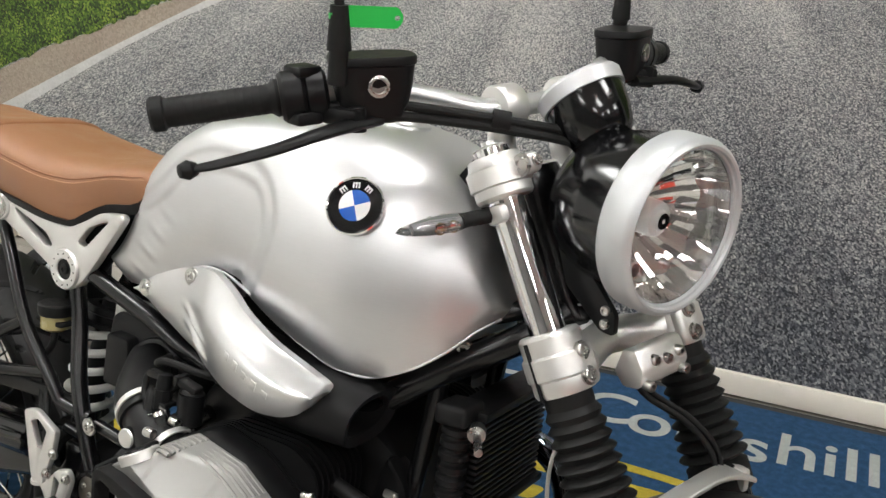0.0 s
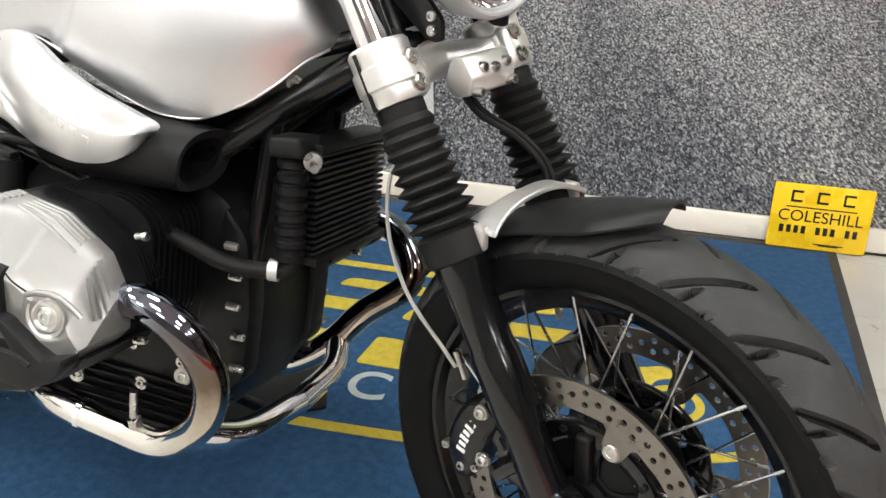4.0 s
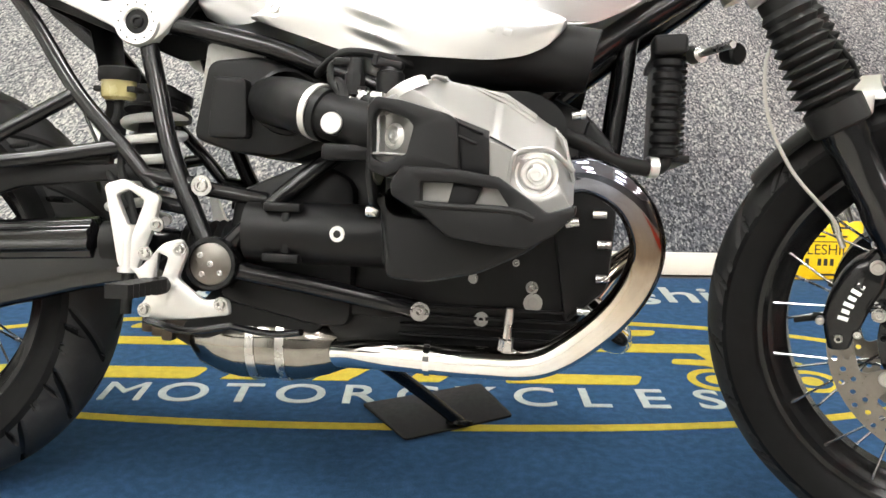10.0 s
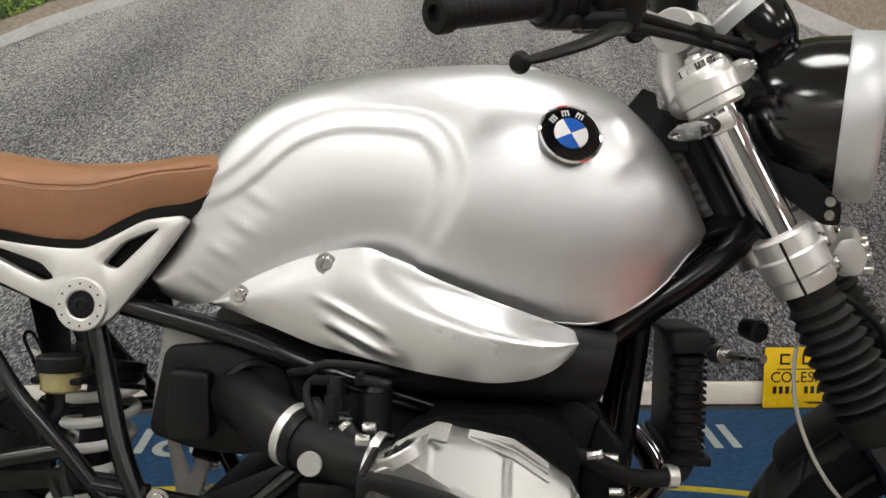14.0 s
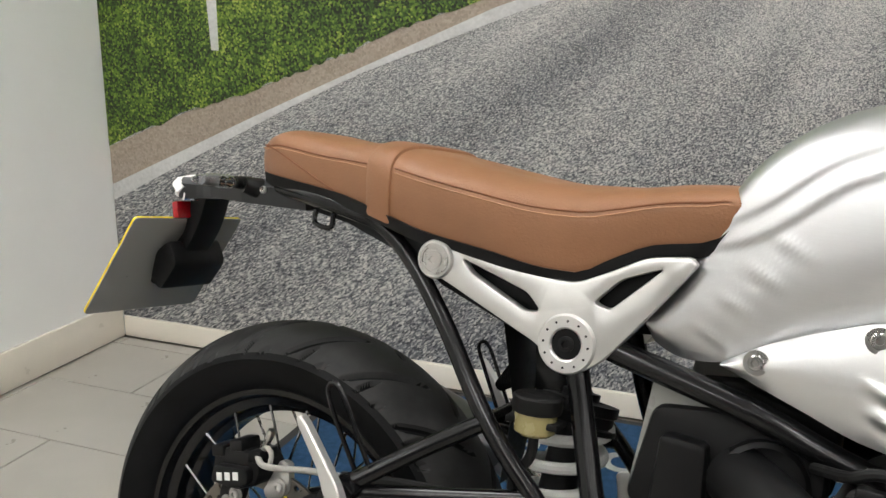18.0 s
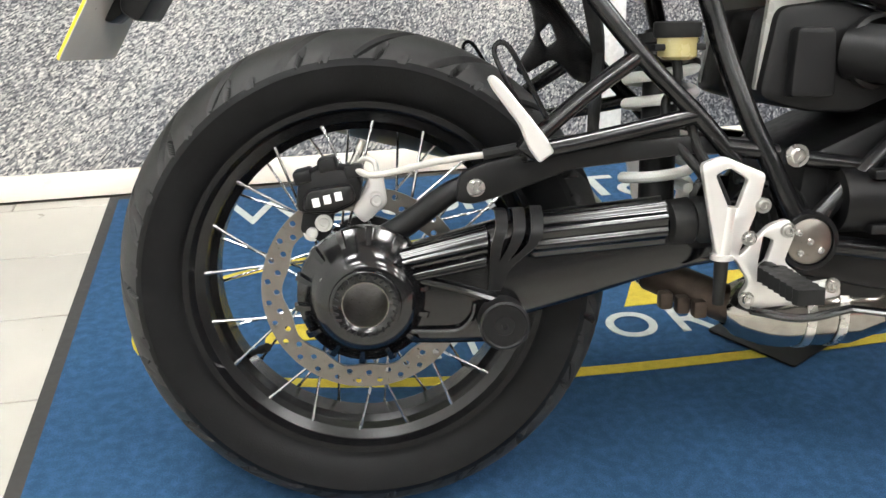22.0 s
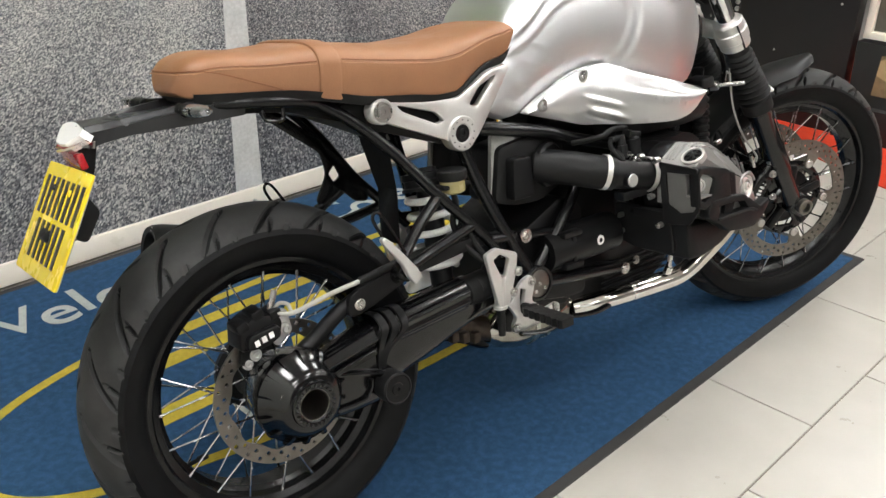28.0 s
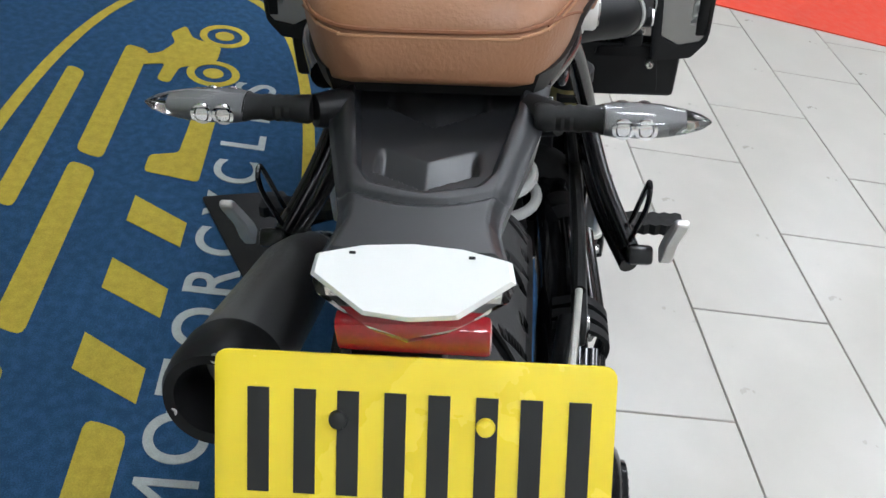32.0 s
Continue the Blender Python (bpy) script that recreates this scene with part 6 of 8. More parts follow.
for s in (-1, 1):
    frame_tube([(1.235, s * 0.03, 0.825), (1.19, s * 0.062, 0.785), (1.10, s * 0.085, 0.722), (1.02, s * 0.10, 0.66), (0.95, s * 0.10, 0.60)], 0.0185)
    frame_tube([(1.215, s * 0.03, 0.83), (1.13, s * 0.072, 0.80), (1.0, s * 0.09, 0.76)], 0.0125)
    frame_tube([(1.10, s * 0.08, 0.72), (1.085, s * 0.085, 0.58), (1.07, s * 0.09, 0.45)], 0.0125)
    frame_tube([(0.43, s * 0.112, 0.705), (0.455, s * 0.122, 0.62), (0.483, s * 0.14, 0.538), (0.515, s * 0.15, 0.47), (0.552, s * 0.155, 0.395)], 0.0132)
    frame_tube([(0.44, s * 0.105, 0.715), (0.50, s * 0.118, 0.703), (0.63, s * 0.128, 0.674), (0.71, s * 0.128, 0.645), (0.86, s * 0.115, 0.60)], 0.0138)
    frame_tube([(0.535, s * 0.145, 0.483), (0.624, s * 0.14, 0.470)], 0.0105)
    frame_tube([(0.560, s * 0.15, 0.392), (0.63, s * 0.145, 0.462), (0.70, s * 0.13, 0.524), (0.74, s * 0.11, 0.56)], 0.0125)
    frame_tube([(0.575, s * 0.150, 0.376), (0.70, s * 0.142, 0.356), (0.835, s * 0.13, 0.332)], 0.013)
    # rear subframe
    frame_tube([(-0.02, s * 0.075, 0.834), (0.06, s * 0.098, 0.826), (0.125, s * 0.101, 0.815), (0.163, s * 0.096, 0.802), (0.213, s * 0.106, 0.766), (0.273, s * 0.124, 0.705), (0.351, s * 0.146, 0.607), (0.428, s * 0.150, 0.527), (0.470, s * 0.150, 0.478)], 0.0108, 8)
    frame_tube([(0.345, s * 0.146, 0.604), (0.28, s * 0.165, 0.562), (0.216, s * 0.195, 0.517)], 0.0105)
    frame_tube([(0.415, s * 0.15, 0.535), (0.30, s * 0.168, 0.514), (0.205, s * 0.195, 0.501)], 0.0105)
    frame_tube([(0.455, s * 0.150, 0.497), (0.52, s * 0.145, 0.488)], 0.011)
    frame_tube([(0.472, s * 0.150, 0.462), (0.51, s * 0.145, 0.455)], 0.010)
    for p, r_ in (((0.839, 0.142, 0.331), 0.013), ((0.539, 0.162, 0.486), 0.014)):
        bm = B()
        bolt(bm, (p[0], s * p[1], p[2]), (0, s, 0), 0.009, 0.005, washer=r_)
        part("frame_bolt", bm, "steel", bike)
    bm = B()
    bolt(bm, (1.128, s * 0.082, 0.76), (0.1, s, 0), 0.009, 0.007, washer=0.0115)
    part("frame_bolt", bm, "steel", bike)
    # round swingarm pivot cover
    bm = B()
    lathe(bm, [(-0.03, 0), (-0.03, 0.036), (0.0, 0.037), (0.004, 0.035), (0.004, 0.0295), (-0.002, 0.029), (-0.002, 0)], (0.558, s * 0.168, 0.382), (0, s, 0), 36)
    pv = part("pivot_ring", bm, "frame", bike, "black pivot ring with bare metal plug")
    bm = B()
    lathe(bm, [(-0.003, 0.0285), (0.001, 0.0285), (0.002, 0.027), (0.002, 0)], (0.558, s * 0.168, 0.382), (0, s, 0), 32)
    part("plug", bm, "disc", pv)
    for k in range(4):
        a = k * math.pi / 2 + 0.9
        bm = B()
        bolt(bm, (0.558 + (0.018 if k else 0) * math.cos(a), s * 0.170, 0.382 + (0.018 if k else 0) * math.sin(a)), (0, s, 0), 0.0042, 0.003)
        part("screw", bm, "steel", pv)

    # silver seat bracket with two windows
    bm = B()
    out = [(0.243, 0.795), (0.275, 0.797), (0.33, 0.785), (0.389, 0.776), (0.429, 0.775), (0.465, 0.792), (0.503, 0.813), (0.548, 0.819), (0.556, 0.812), (0.545, 0.796), (0.500, 0.735), (0.468, 0.695), (0.445, 0.678), (0.412, 0.677), (0.395, 0.70), (0.33, 0.728), (0.262, 0.757), (0.240, 0.765), (0.234, 0.782)]
    w1 = round_poly([(0.292, 0.782), (0.375, 0.756), (0.392, 0.738), (0.375, 0.735), (0.305, 0.768)], 0.006, 3)
    w2 = round_poly([(0.522, 0.803), (0.478, 0.785), (0.452, 0.757), (0.470, 0.752)], 0.006, 3)
    plate(bm, round_poly(out, 0.012, 4), s * 0.116, s * 0.132, [w1, w2], 0.004)
    lathe(bm, [(-0.012, 0.017), (-0.012, 0.033), (0.012, 0.033), (0.015, 0.031), (0.015, 0.019), (0.013, 0.017)], (0.428, s * 0.122, 0.708), (0, s, 0), 40, True)
    lathe(bm, [(-0.01, 0), (-0.01, 0.023), (0.012, 0.023), (0.0145, 0.021), (0.0145, 0)], (0.258, s * 0.122, 0.777), (0, s, 0), 36)
    br = part("seat_bracket", bm, "alu", bike, "silver forged seat bracket with two windows", smooth=40)
    bm = B()
    lathe(bm, [(0.0, 0.0185), (0.002, 0.0185), (0.002, 0.015), (0.001, 0.0145), (0.001, 0.011), (0.003, 0.0105), (0.003, 0.005), (0.0005, 0.0045), (0.0005, 0)], (0.258, s * 0.1365, 0.777), (0, s, 0), 32)
    part("pivot_screw", bm, "steel", br)
    bm = B()                                            # dark disc standing for the shade inside the pivot's bore
    lathe(bm, [(0.0, 0.0168), (0.0012, 0.0168), (0.0012, 0.0)], (0.428, s * 0.1325, 0.708), (0, s, 0), 32)
    part("bore_shade", bm, "engine", br)
    bm = B()
    lathe(bm, [(0.0, 0.009), (0.002, 0.009), (0.003, 0.0075), (0.003, 0.0045), (0.001, 0.004), (0.001, 0)], (0.428, s * 0.1335, 0.708), (0, s, 0), 20)
    part("pivot_screw", bm, "satin", br)
    for k in range(12):
        a = 2 * math.pi * k / 12
        bm = B()
        lathe(bm, [(0, 0.0014), (0.0006, 0.0014), (0.0006, 0)], (0.428 + 0.0255 * math.cos(a), s * 0.137, 0.708 + 0.0255 * math.sin(a)), (0, s, 0), 8)
        part("pin", bm, "engine", br)
    bm = B()                                            # dark mesh behind the windows
    plate(bm, [(0.28, 0.79), (0.40, 0.765), (0.44, 0.77), (0.52, 0.81), (0.53, 0.80), (0.46, 0.742), (0.40, 0.73), (0.30, 0.76)], s * 0.104, s * 0.108)
    part("mesh", bm, "matte", br)
    bm = B()                                            # black panel below the seat
    plate(bm, round_poly([(0.20, 0.80), (0.42, 0.782), (0.46, 0.79), (0.56, 0.815), (0.47, 0.70), (0.40, 0.69), (0.25, 0.745), (0.19, 0.79)], 0.01), s * 0.092, s * 0.102, (), 0.002)
    part("side_panel", bm, "satin", bike, "black panel under the seat")

# under-tray, hugger and inner guard between wheel and engine
bm = B()
loft(bm, [[(x, -w, z), (x, -w * 0.9, z + 0.03), (x, w * 0.9, z + 0.03), (x, w, z)] for x, w, z in ((-0.02, 0.06, 0.815), (0.10, 0.085, 0.80), (0.22, 0.085, 0.76), (0.315, 0.050, 0.71), (0.335, 0.034, 0.60), (0.328, 0.034, 0.50))])
part("inner_mudguard", bm, "matte", bike, "black inner rear mudguard")

# ---- engine ----
bm = B()
out = [(0.70, 0.29), (0.75, 0.255), (0.96, 0.25), (1.03, 0.29), (1.075, 0.37), (1.08, 0.50), (1.06, 0.60), (0.98, 0.635), (0.80, 0.635), (0.72, 0.60), (0.68, 0.50), (0.68, 0.36)]
plate(bm, round_poly(out, 0.03), -0.100, 0.100, (), 0.012)
crank = part("engine_block", bm, "engine", bike, "black cast engine block with fins")
for k in range(6):                                       # cast fins along the sump
    z = 0.268 + 0.0135 * k
    for s in (-1, 1):
        bm = B()
        box(bm, (0.90 + 0.008 * k, s * 0.103, z), (0.20 + 0.012 * k, 0.008, 0.0045), None, 0.001, 1)
        part("fin", bm, "engine", crank)
for s in (-1, 1):
    bm = B()                                            # front cover with its ribs
    plate(bm, round_poly([(1.03, 0.32), (1.085, 0.37), (1.092, 0.47), (1.085, 0.56), (1.05, 0.60), (1.01, 0.45)], 0.012), s * 0.07, s * 0.108, (), 0.006)
    part("case_lug", bm, "engine", crank)
    for p in ((0.987, 0.347, 0.013), (0.918, 0.321, 0.010), (0.985, 0.368, 0.0085), (0.905, 0.376, 0.007), (0.962, 0.40, 0.005)):
        bm = B()
        bolt(bm, (p[0], s * 0.104, p[1]), (0, s, 0), p[2] * 0.62, 0.004, washer=p[2])
        part("plug", bm, "steel", crank)
    for x, z in ((1.075, 0.47), (1.083, 0.43), (1.083, 0.385), (1.07, 0.55), (1.078, 0.51), (1.06, 0.34)):
        bm = B()
        rod(bm, (x - 0.014, s * 0.112, z), (x, s * 0.112, z), 0.0055, seg=10)
        bolt(bm, (x, s * 0.112, z), (1, 0, 0), 0.0052, 0.004)
        part("case_bolt", bm, "steel", crank)
bm = B()                                                 # gearbox and clutch housing behind the block
plate(bm, round_poly([(0.55, 0.33), (0.69, 0.30), (0.74, 0.30), (0.74, 0.50), (0.68, 0.53), (0.57, 0.48)], 0.02), -0.12, 0.12, (), 0.01)
part("gearbox", bm, "engine", bike, "black gearbox housing")
bm = B()                                                 # starter motor housing
rod(bm, (0.60, -0.135, 0.428), (0.80, -0.135, 0.428), 0.042, seg=28)
st_ = part("starter_motor", bm, "engine", bike, "black starter motor housing")
for c_, s_ in (((0.66, -0.168, 0.428), (0.012, 0.012, 0.055)), ((0.655, -0.166, 0.462), (0.05, 0.022, 0.012)), ((0.655, -0.166, 0.395), (0.05, 0.022, 0.012))):
    bm = B()
    box(bm, c_, s_, None, 0.003)
    part("lug", bm, "satin", st_)
bm = B()
bolt(bm, (0.731, -0.172, 0.43), (0, -1, 0), 0.0105, 0.006, washer=0.0145)
part("bolt", bm, "white", st_)
for x, z in ((0.633, 0.462), (0.633, 0.395), (0.80, 0.465), (0.80, 0.43)):
    bm = B()
    rod(bm, (x, -0.166, z), (x + 0.012, -0.166, z), 0.0055, seg=10)
    part("bolt", bm, "steel", st_)
bm = B()                                                 # rubber bellows of the drive shaft
prof = []
for k in range(6):
    prof += [(k * 0.012, 0.042), (k * 0.012 + 0.006, 0.050)]
lathe(bm, prof + [(0.074, 0.042)], (0.50, -0.10, 0.385), (1, 0, 0.1), 28)
part("shaft_bellows", bm, "rubber", bike, "ribbed rubber shaft bellows")

COV = [(0.812, 0.575), (0.838, 0.604), (0.872, 0.616), (0.949, 0.602), (1.008, 0.563), (1.028, 0.520), (1.030, 0.476), (1.0, 0.448), (0.95, 0.438), (0.86, 0.446), (0.818, 0.49)]
for s in (-1, 1):
    dx = 0.0 if s < 0 else 0.035                         # the cylinders are staggered
    bm = B()
    lathe(bm, [(0.09, 0.0), (0.09, 0.060), (0.22, 0.060), (0.22, 0)], (0.925 + dx, 0, 0.53), (0, s, 0), 36)
    cyl = part("cylinder", bm, "engine", bike, "black finned cylinder")
    for k in range(9):
        bm = B()
        y = s * (0.118 + 0.0112 * k)
        plate(bm, round_poly([(0.835 + dx, 0.455), (1.015 + dx, 0.455), (1.022 + dx, 0.59), (0.98 + dx, 0.618), (0.85 + dx, 0.612)], 0.025, 4), y, y + s * 0.0035)
        part("fin", bm, "engine", cyl)
    bm = B()                                            # head
    plate(bm, round_poly([(x + dx + (0.92 - x) * 0.03, z) for x, z in COV], 0.014, 4), s * 0.216, s * 0.262, (), 0.003)
    for k in range(5):
        plate(bm, round_poly([(x + dx, z) for x, z in COV[:6]] + [(0.95 + dx, 0.53)], 0.010, 3), s * (0.195 + 0.006 * k), s * (0.1975 + 0.006 * k))
    part("cylinder_head", bm, "engine", bike, "black finned cylinder head")
    # rocker cover: its top slopes out and down to the guard
    bm = B()
    rise = [(0.812, 0.582), (0.872, 0.616), (0.949, 0.603), (1.008, 0.566), (1.032, 0.52)]
    top_y = [(0.812, 0.352), (0.850, 0.346), (0.874, 0.316), (0.94, 0.284)]
    pocket = (0.527, 0.571)                              # cut into the outer rear corner for the second screw

    def face_y(x, z):
        drop = max(0.0, lerp(rise, x) - z)
        y_ = min(0.352 - 0.25 * max(0.0, x - 0.985), lerp(top_y, x) + 1.15 * drop)
        if x < 0.857 and pocket[0] < z < pocket[1]:
            y_ = min(y_, 0.334)
        # hollow round the front screw
        d_ = math.hypot((x - 0.992) * 1.0, (z - 0.509) * 1.1)
        return y_ - 0.004 * ease((0.030 - d_) / 0.012)
    foot_ = [(0.812, 0.505), (0.845, 0.496), (0.868, 0.474), (0.90, 0.446), (0.95, 0.438), (1.0, 0.448), (1.031, 0.480)]
    rings = []
    for i in range(93):
        x = 0.812 + 0.219 * i / 92
        z1, z0 = lerp(rise, x), lerp(foot_, x)
        crease = max(z0 + 0.004, z1 - 0.003 - (0.352 - 0.25 * max(0.0, x - 0.985) - lerp(top_y, x)) / 1.15)
        zs = [z0 + (crease - z0) * j / 34 for j in range(35)] + [crease + (z1 - crease) * j / 10 for j in range(1, 11)]
        ring = [(x + dx, s * 0.262, z0)] + [(x + dx, s * (face_y(x, z) - (0.004 if j in (0, 44) else 0.0)), z) for j, z in enumerate(zs)] + [(x + dx, s * 0.262, z1)]
        rings.append(ring)
    loft(bm, rings)
    rc = part("rocker_cover", bm, "cover", bike, "grey cast rocker cover with black guard", smooth=30)
    seat_prof = [(-0.006, 0.0165), (0.0025, 0.016), (0.0025, 0.0135), (-0.001, 0.011), (0.0, 0.0085), (0.002, 0.008), (0.0035, 0.007), (0.0035, 0.0036), (0.001, 0.0033), (0.001, 0)]
    bm = B()                                            # dished screw seat ahead, with its raised hood
    lathe(bm, [(-0.006, 0.024), (0.0015, 0.0235), (0.001, 0.022), (-0.0035, 0.0185)] + seat_prof[1:], (0.990 + dx, s * 0.3475, 0.510), (0.12, s, 0.03), 36)
    part("screw_seat", bm, "alu", rc)
    bm = B()
    sweep(bm, [(0.960 + dx, s * 0.349, 0.492), (0.963 + dx, s * 0.350, 0.522), (0.970 + dx, s * 0.350, 0.533), (0.990 + dx, s * 0.348, 0.537), (1.008 + dx, s * 0.344, 0.534), (1.029 + dx, s * 0.337, 0.515)], 0.0036, 8, 2)
    part("hood", bm, "cover", rc)
    # rear face: a bare plate, and the pocket with the second screw
    bm = B()
    plate(bm, round_poly([(s * y, z) for y, z in ((0.290, 0.570), (0.336, 0.573), (0.336, 0.526), (0.366, 0.523), (0.366, 0.508), (0.356, 0.499), (0.322, 0.492), (0.294, 0.507))], 0.002, 2), 0.810 + dx, 0.8145 + dx, axis="x")
    part("rear_plate", bm, "cover", rc, "bare grey plate on the rear face")
    bm = B()
    box(bm, (0.834 + dx, s * 0.351, 0.5255), (0.046, 0.034, 0.003), None, 0.001, 1)
    box(bm, (0.840 + dx, s * 0.350, 0.549), (0.046, 0.003, 0.045), Matrix.Rotation(radians(s * 36), 3, "Z"), 0.001, 1)
    part("pocket_wall", bm, "cover", rc)
    bm = B()
    lathe(bm, [(-0.016, 0.0135), (0.0, 0.0145)] + [(h + 0.001, r * 0.80) for h, r in seat_prof[2:]], (0.833 + dx, s * 0.348, 0.546), (-0.55, s * 0.83, 0.05), 26)
    part("screw_seat", bm, "alu", rc)
    # black guard: rear frame, and the side panel that is open at the pocket
    bm = B()
    plate(bm, round_poly([(s * y, z) for y, z in ((0.272, 0.591), (0.366, 0.586), (0.368, 0.500), (0.345, 0.470), (0.280, 0.462))], 0.005, 3), 0.8065 + dx, 0.8125 + dx,
          [round_poly([(s * y, z) for y, z in ((0.289, 0.571), (0.3615, 0.574), (0.3615, 0.508), (0.354, 0.498), (0.322, 0.491), (0.293, 0.506))], 0.003, 2)], 0.0015, axis="x")
    part("guard_rear", bm, "matte", rc, "matte black plastic guard")
    bm = B()
    plate(bm, round_poly([(x + dx, z) for x, z in ((0.809, 0.508), (0.806, 0.576), (0.815, 0.587), (0.842, 0.584), (0.895, 0.570), (0.903, 0.565), (0.909, 0.510), (0.846, 0.508), (0.828, 0.500))], 0.003, 2), s * 0.346, s * 0.370,
          [round_poly([(x + dx, z) for x, z in ((0.814, 0.520), (0.813, 0.566), (0.820, 0.574), (0.850, 0.564), (0.857, 0.556), (0.850, 0.526), (0.828, 0.516))], 0.003, 2)], 0.003)
    part("guard_side", bm, "matte", rc, "matte black plastic guard")

    def patch(c00, c10, c11, c01, off, mat, name, n_=10):
        """A panel that follows the cover's face, with turned-in edges."""
        bm_ = B()
        rows_ = []
        for j in range(-1, n_ + 2):
            v_ = min(max(j / n_, 0.0), 1.0)
            row = []
            for i in range(-1, n_ + 2):
                u_ = min(max(i / n_, 0.0), 1.0)
                x_ = (c00[0] * (1 - u_) + c10[0] * u_) * (1 - v_) + (c01[0] * (1 - u_) + c11[0] * u_) * v_
                z_ = (c00[1] * (1 - u_) + c10[1] * u_) * (1 - v_) + (c01[1] * (1 - u_) + c11[1] * u_) * v_
                edge_ = i in (-1, n_ + 1) or j in (-1, n_ + 1)
                soft_ = 0.0015 if i in (0, n_) or j in (0, n_) else 0.0
                row.append(bm_.verts.new((x_ + dx, s * (face_y(x_, z_) + (-0.008 if edge_ else off - soft_)), z_)))
            rows_.append(row)
        for r0_, r1_ in zip(rows_, rows_[1:]):
            for k_ in range(len(r0_) - 1):
                bm_.faces.new((r0_[k_], r0_[k_ + 1], r1_[k_ + 1], r1_[k_]))
        bmesh.ops.remove_doubles(bm_, verts=bm_.verts[:], dist=1e-6)
        return part(name, bm_, mat, rc, smooth=30)
    for k in range(8):                                   # ribs down the rear slope of the top
        bm = B()
        y = 0.264 + 0.0088 * k
        x0_ = 0.830 if k < 4 else 0.868
        sweep(bm, [(x + dx, s * y, lerp(rise, x) - 0.0008) for x in (x0_, 0.872, 0.886)], 0.0027, 6, 1)
        part("rib", bm, "cover", rc)
    for k in range(5):                                   # and along the ridge ahead
        bm = B()
        y = 0.266 + 0.0075 * k
        sweep(bm, [(x + dx, s * y, lerp(rise, x) - 0.0008 - 1.15 ** -1 * max(0.0, y - lerp(top_y, x))) for x in (0.905, 0.925, 0.949, 0.968, 0.985)], 0.0022, 6, 1)
        part("rib", bm, "cover", rc)
    for k in range(5):                                   # ribs at the front corner
        bm = B()
        q = k * 0.010
        sweep(bm, [(1.006 + dx + 0.003 * k, s * (0.278 + q * 0.9), 0.567 - 0.004 * k), (1.022 + dx, s * (0.280 + q * 0.9), 0.535), (1.030 + dx, s * (0.281 + q * 0.9), 0.505)], 0.0024, 6, 4)
        part("rib", bm, "cover", rc)
    if s < 0:
        bm = B()                                        # oil filler cap in its raised ring
        fd = (-0.49, 0.0, 0.87)
        fc_ = Vector((0.842, -0.330, 0.6005))
        lathe(bm, [(-0.008, 0.0245), (0.003, 0.0245), (0.0045, 0.023), (0.0045, 0.0195), (0.001, 0.019)], fc_, fd, 36)
        part("filler_ring", bm, "alu", rc)
        bm = B()
        lathe(bm, [(-0.004, 0.0185), (0.002, 0.0185), (0.003, 0.017), (0.001, 0.0155), (0.001, 0.0)], fc_, fd, 26)
        u2, w2 = frame_of(fd)
        for a in (0.3, 1.35, 2.4):
            v2 = u2 * math.cos(a) + w2 * math.sin(a)
            c2 = fc_ + Vector(fd).normalized() * 0.003
            rod(bm, c2 - v2 * 0.015, c2 + v2 * 0.015, 0.0030, seg=8)
        part("filler_cap", bm, "satin", rc)
    # black guard over the lower half
    g_lo = [(0.846, 0.514), (0.907, 0.512), (0.951, 0.505), (0.978, 0.487), (1.004, 0.469), (1.034, 0.479), (1.034, 0.469), (1.012, 0.446), (0.983, 0.430), (0.940, 0.433), (0.899, 0.439), (0.870, 0.462), (0.836, 0.481), (0.834, 0.494)]
    g_win = [(0.868, 0.497), (0.906, 0.497), (0.950, 0.492), (0.963, 0.474), (0.925, 0.4735), (0.868, 0.476)]
    bm = B()
    plate(bm, round_poly([(x + dx, z) for x, z in g_lo], 0.003, 2), s * 0.345, s * 0.372, [round_poly([(x + dx, z) for x, z in g_win], 0.002, 2)], 0.003)
    part("guard_lower", bm, "matte", rc, "matte black plastic guard")
    bm = B()                                            # sloping bar across its window
    plate(bm, [(0.902 + dx, 0.499), (0.934 + dx, 0.495), (0.924 + dx, 0.472), (0.896 + dx, 0.474)], s * 0.346, s * 0.361, (), 0.002)
    part("guard_strut", bm, "matte", rc)
    bm = B()                                            # folded lip along its lower bar
    sweep(bm, [(x + dx, s * 0.371, z) for x, z in ((0.862, 0.473), (0.905, 0.4715), (0.966, 0.470), (0.990, 0.462))], 0.0040, 8, 3)
    part("guard_edge", bm, "matte", rc)
    bm = B()                                            # parting line ahead of the vent
    sweep(bm, [(x + dx, s * (face_y(x, z) + 0.0002), z) for x, z in ((0.938, 0.549), (0.950, 0.543), (0.968, 0.534))], 0.0011, 6, 3)
    part("parting_line", bm, "matte", rc)
    patch((0.908, 0.509), (0.940, 0.507), (0.937, 0.555), (0.899, 0.568), 0.008, "satin", "guard_vent")
    for x, z, w_ in ((0.916, 0.557, 0.034), (0.914, 0.544, 0.024)):
        bm = B()
        box(bm, (x + dx, s * (face_y(x, z) + 0.0085), z), (w_, 0.004, 0.0035), Matrix.Rotation(radians(22), 3, "Y"), 0.001, 1)
        part("vent_bar", bm, "matte", rc)
    bm = B()                                            # skid part under the head
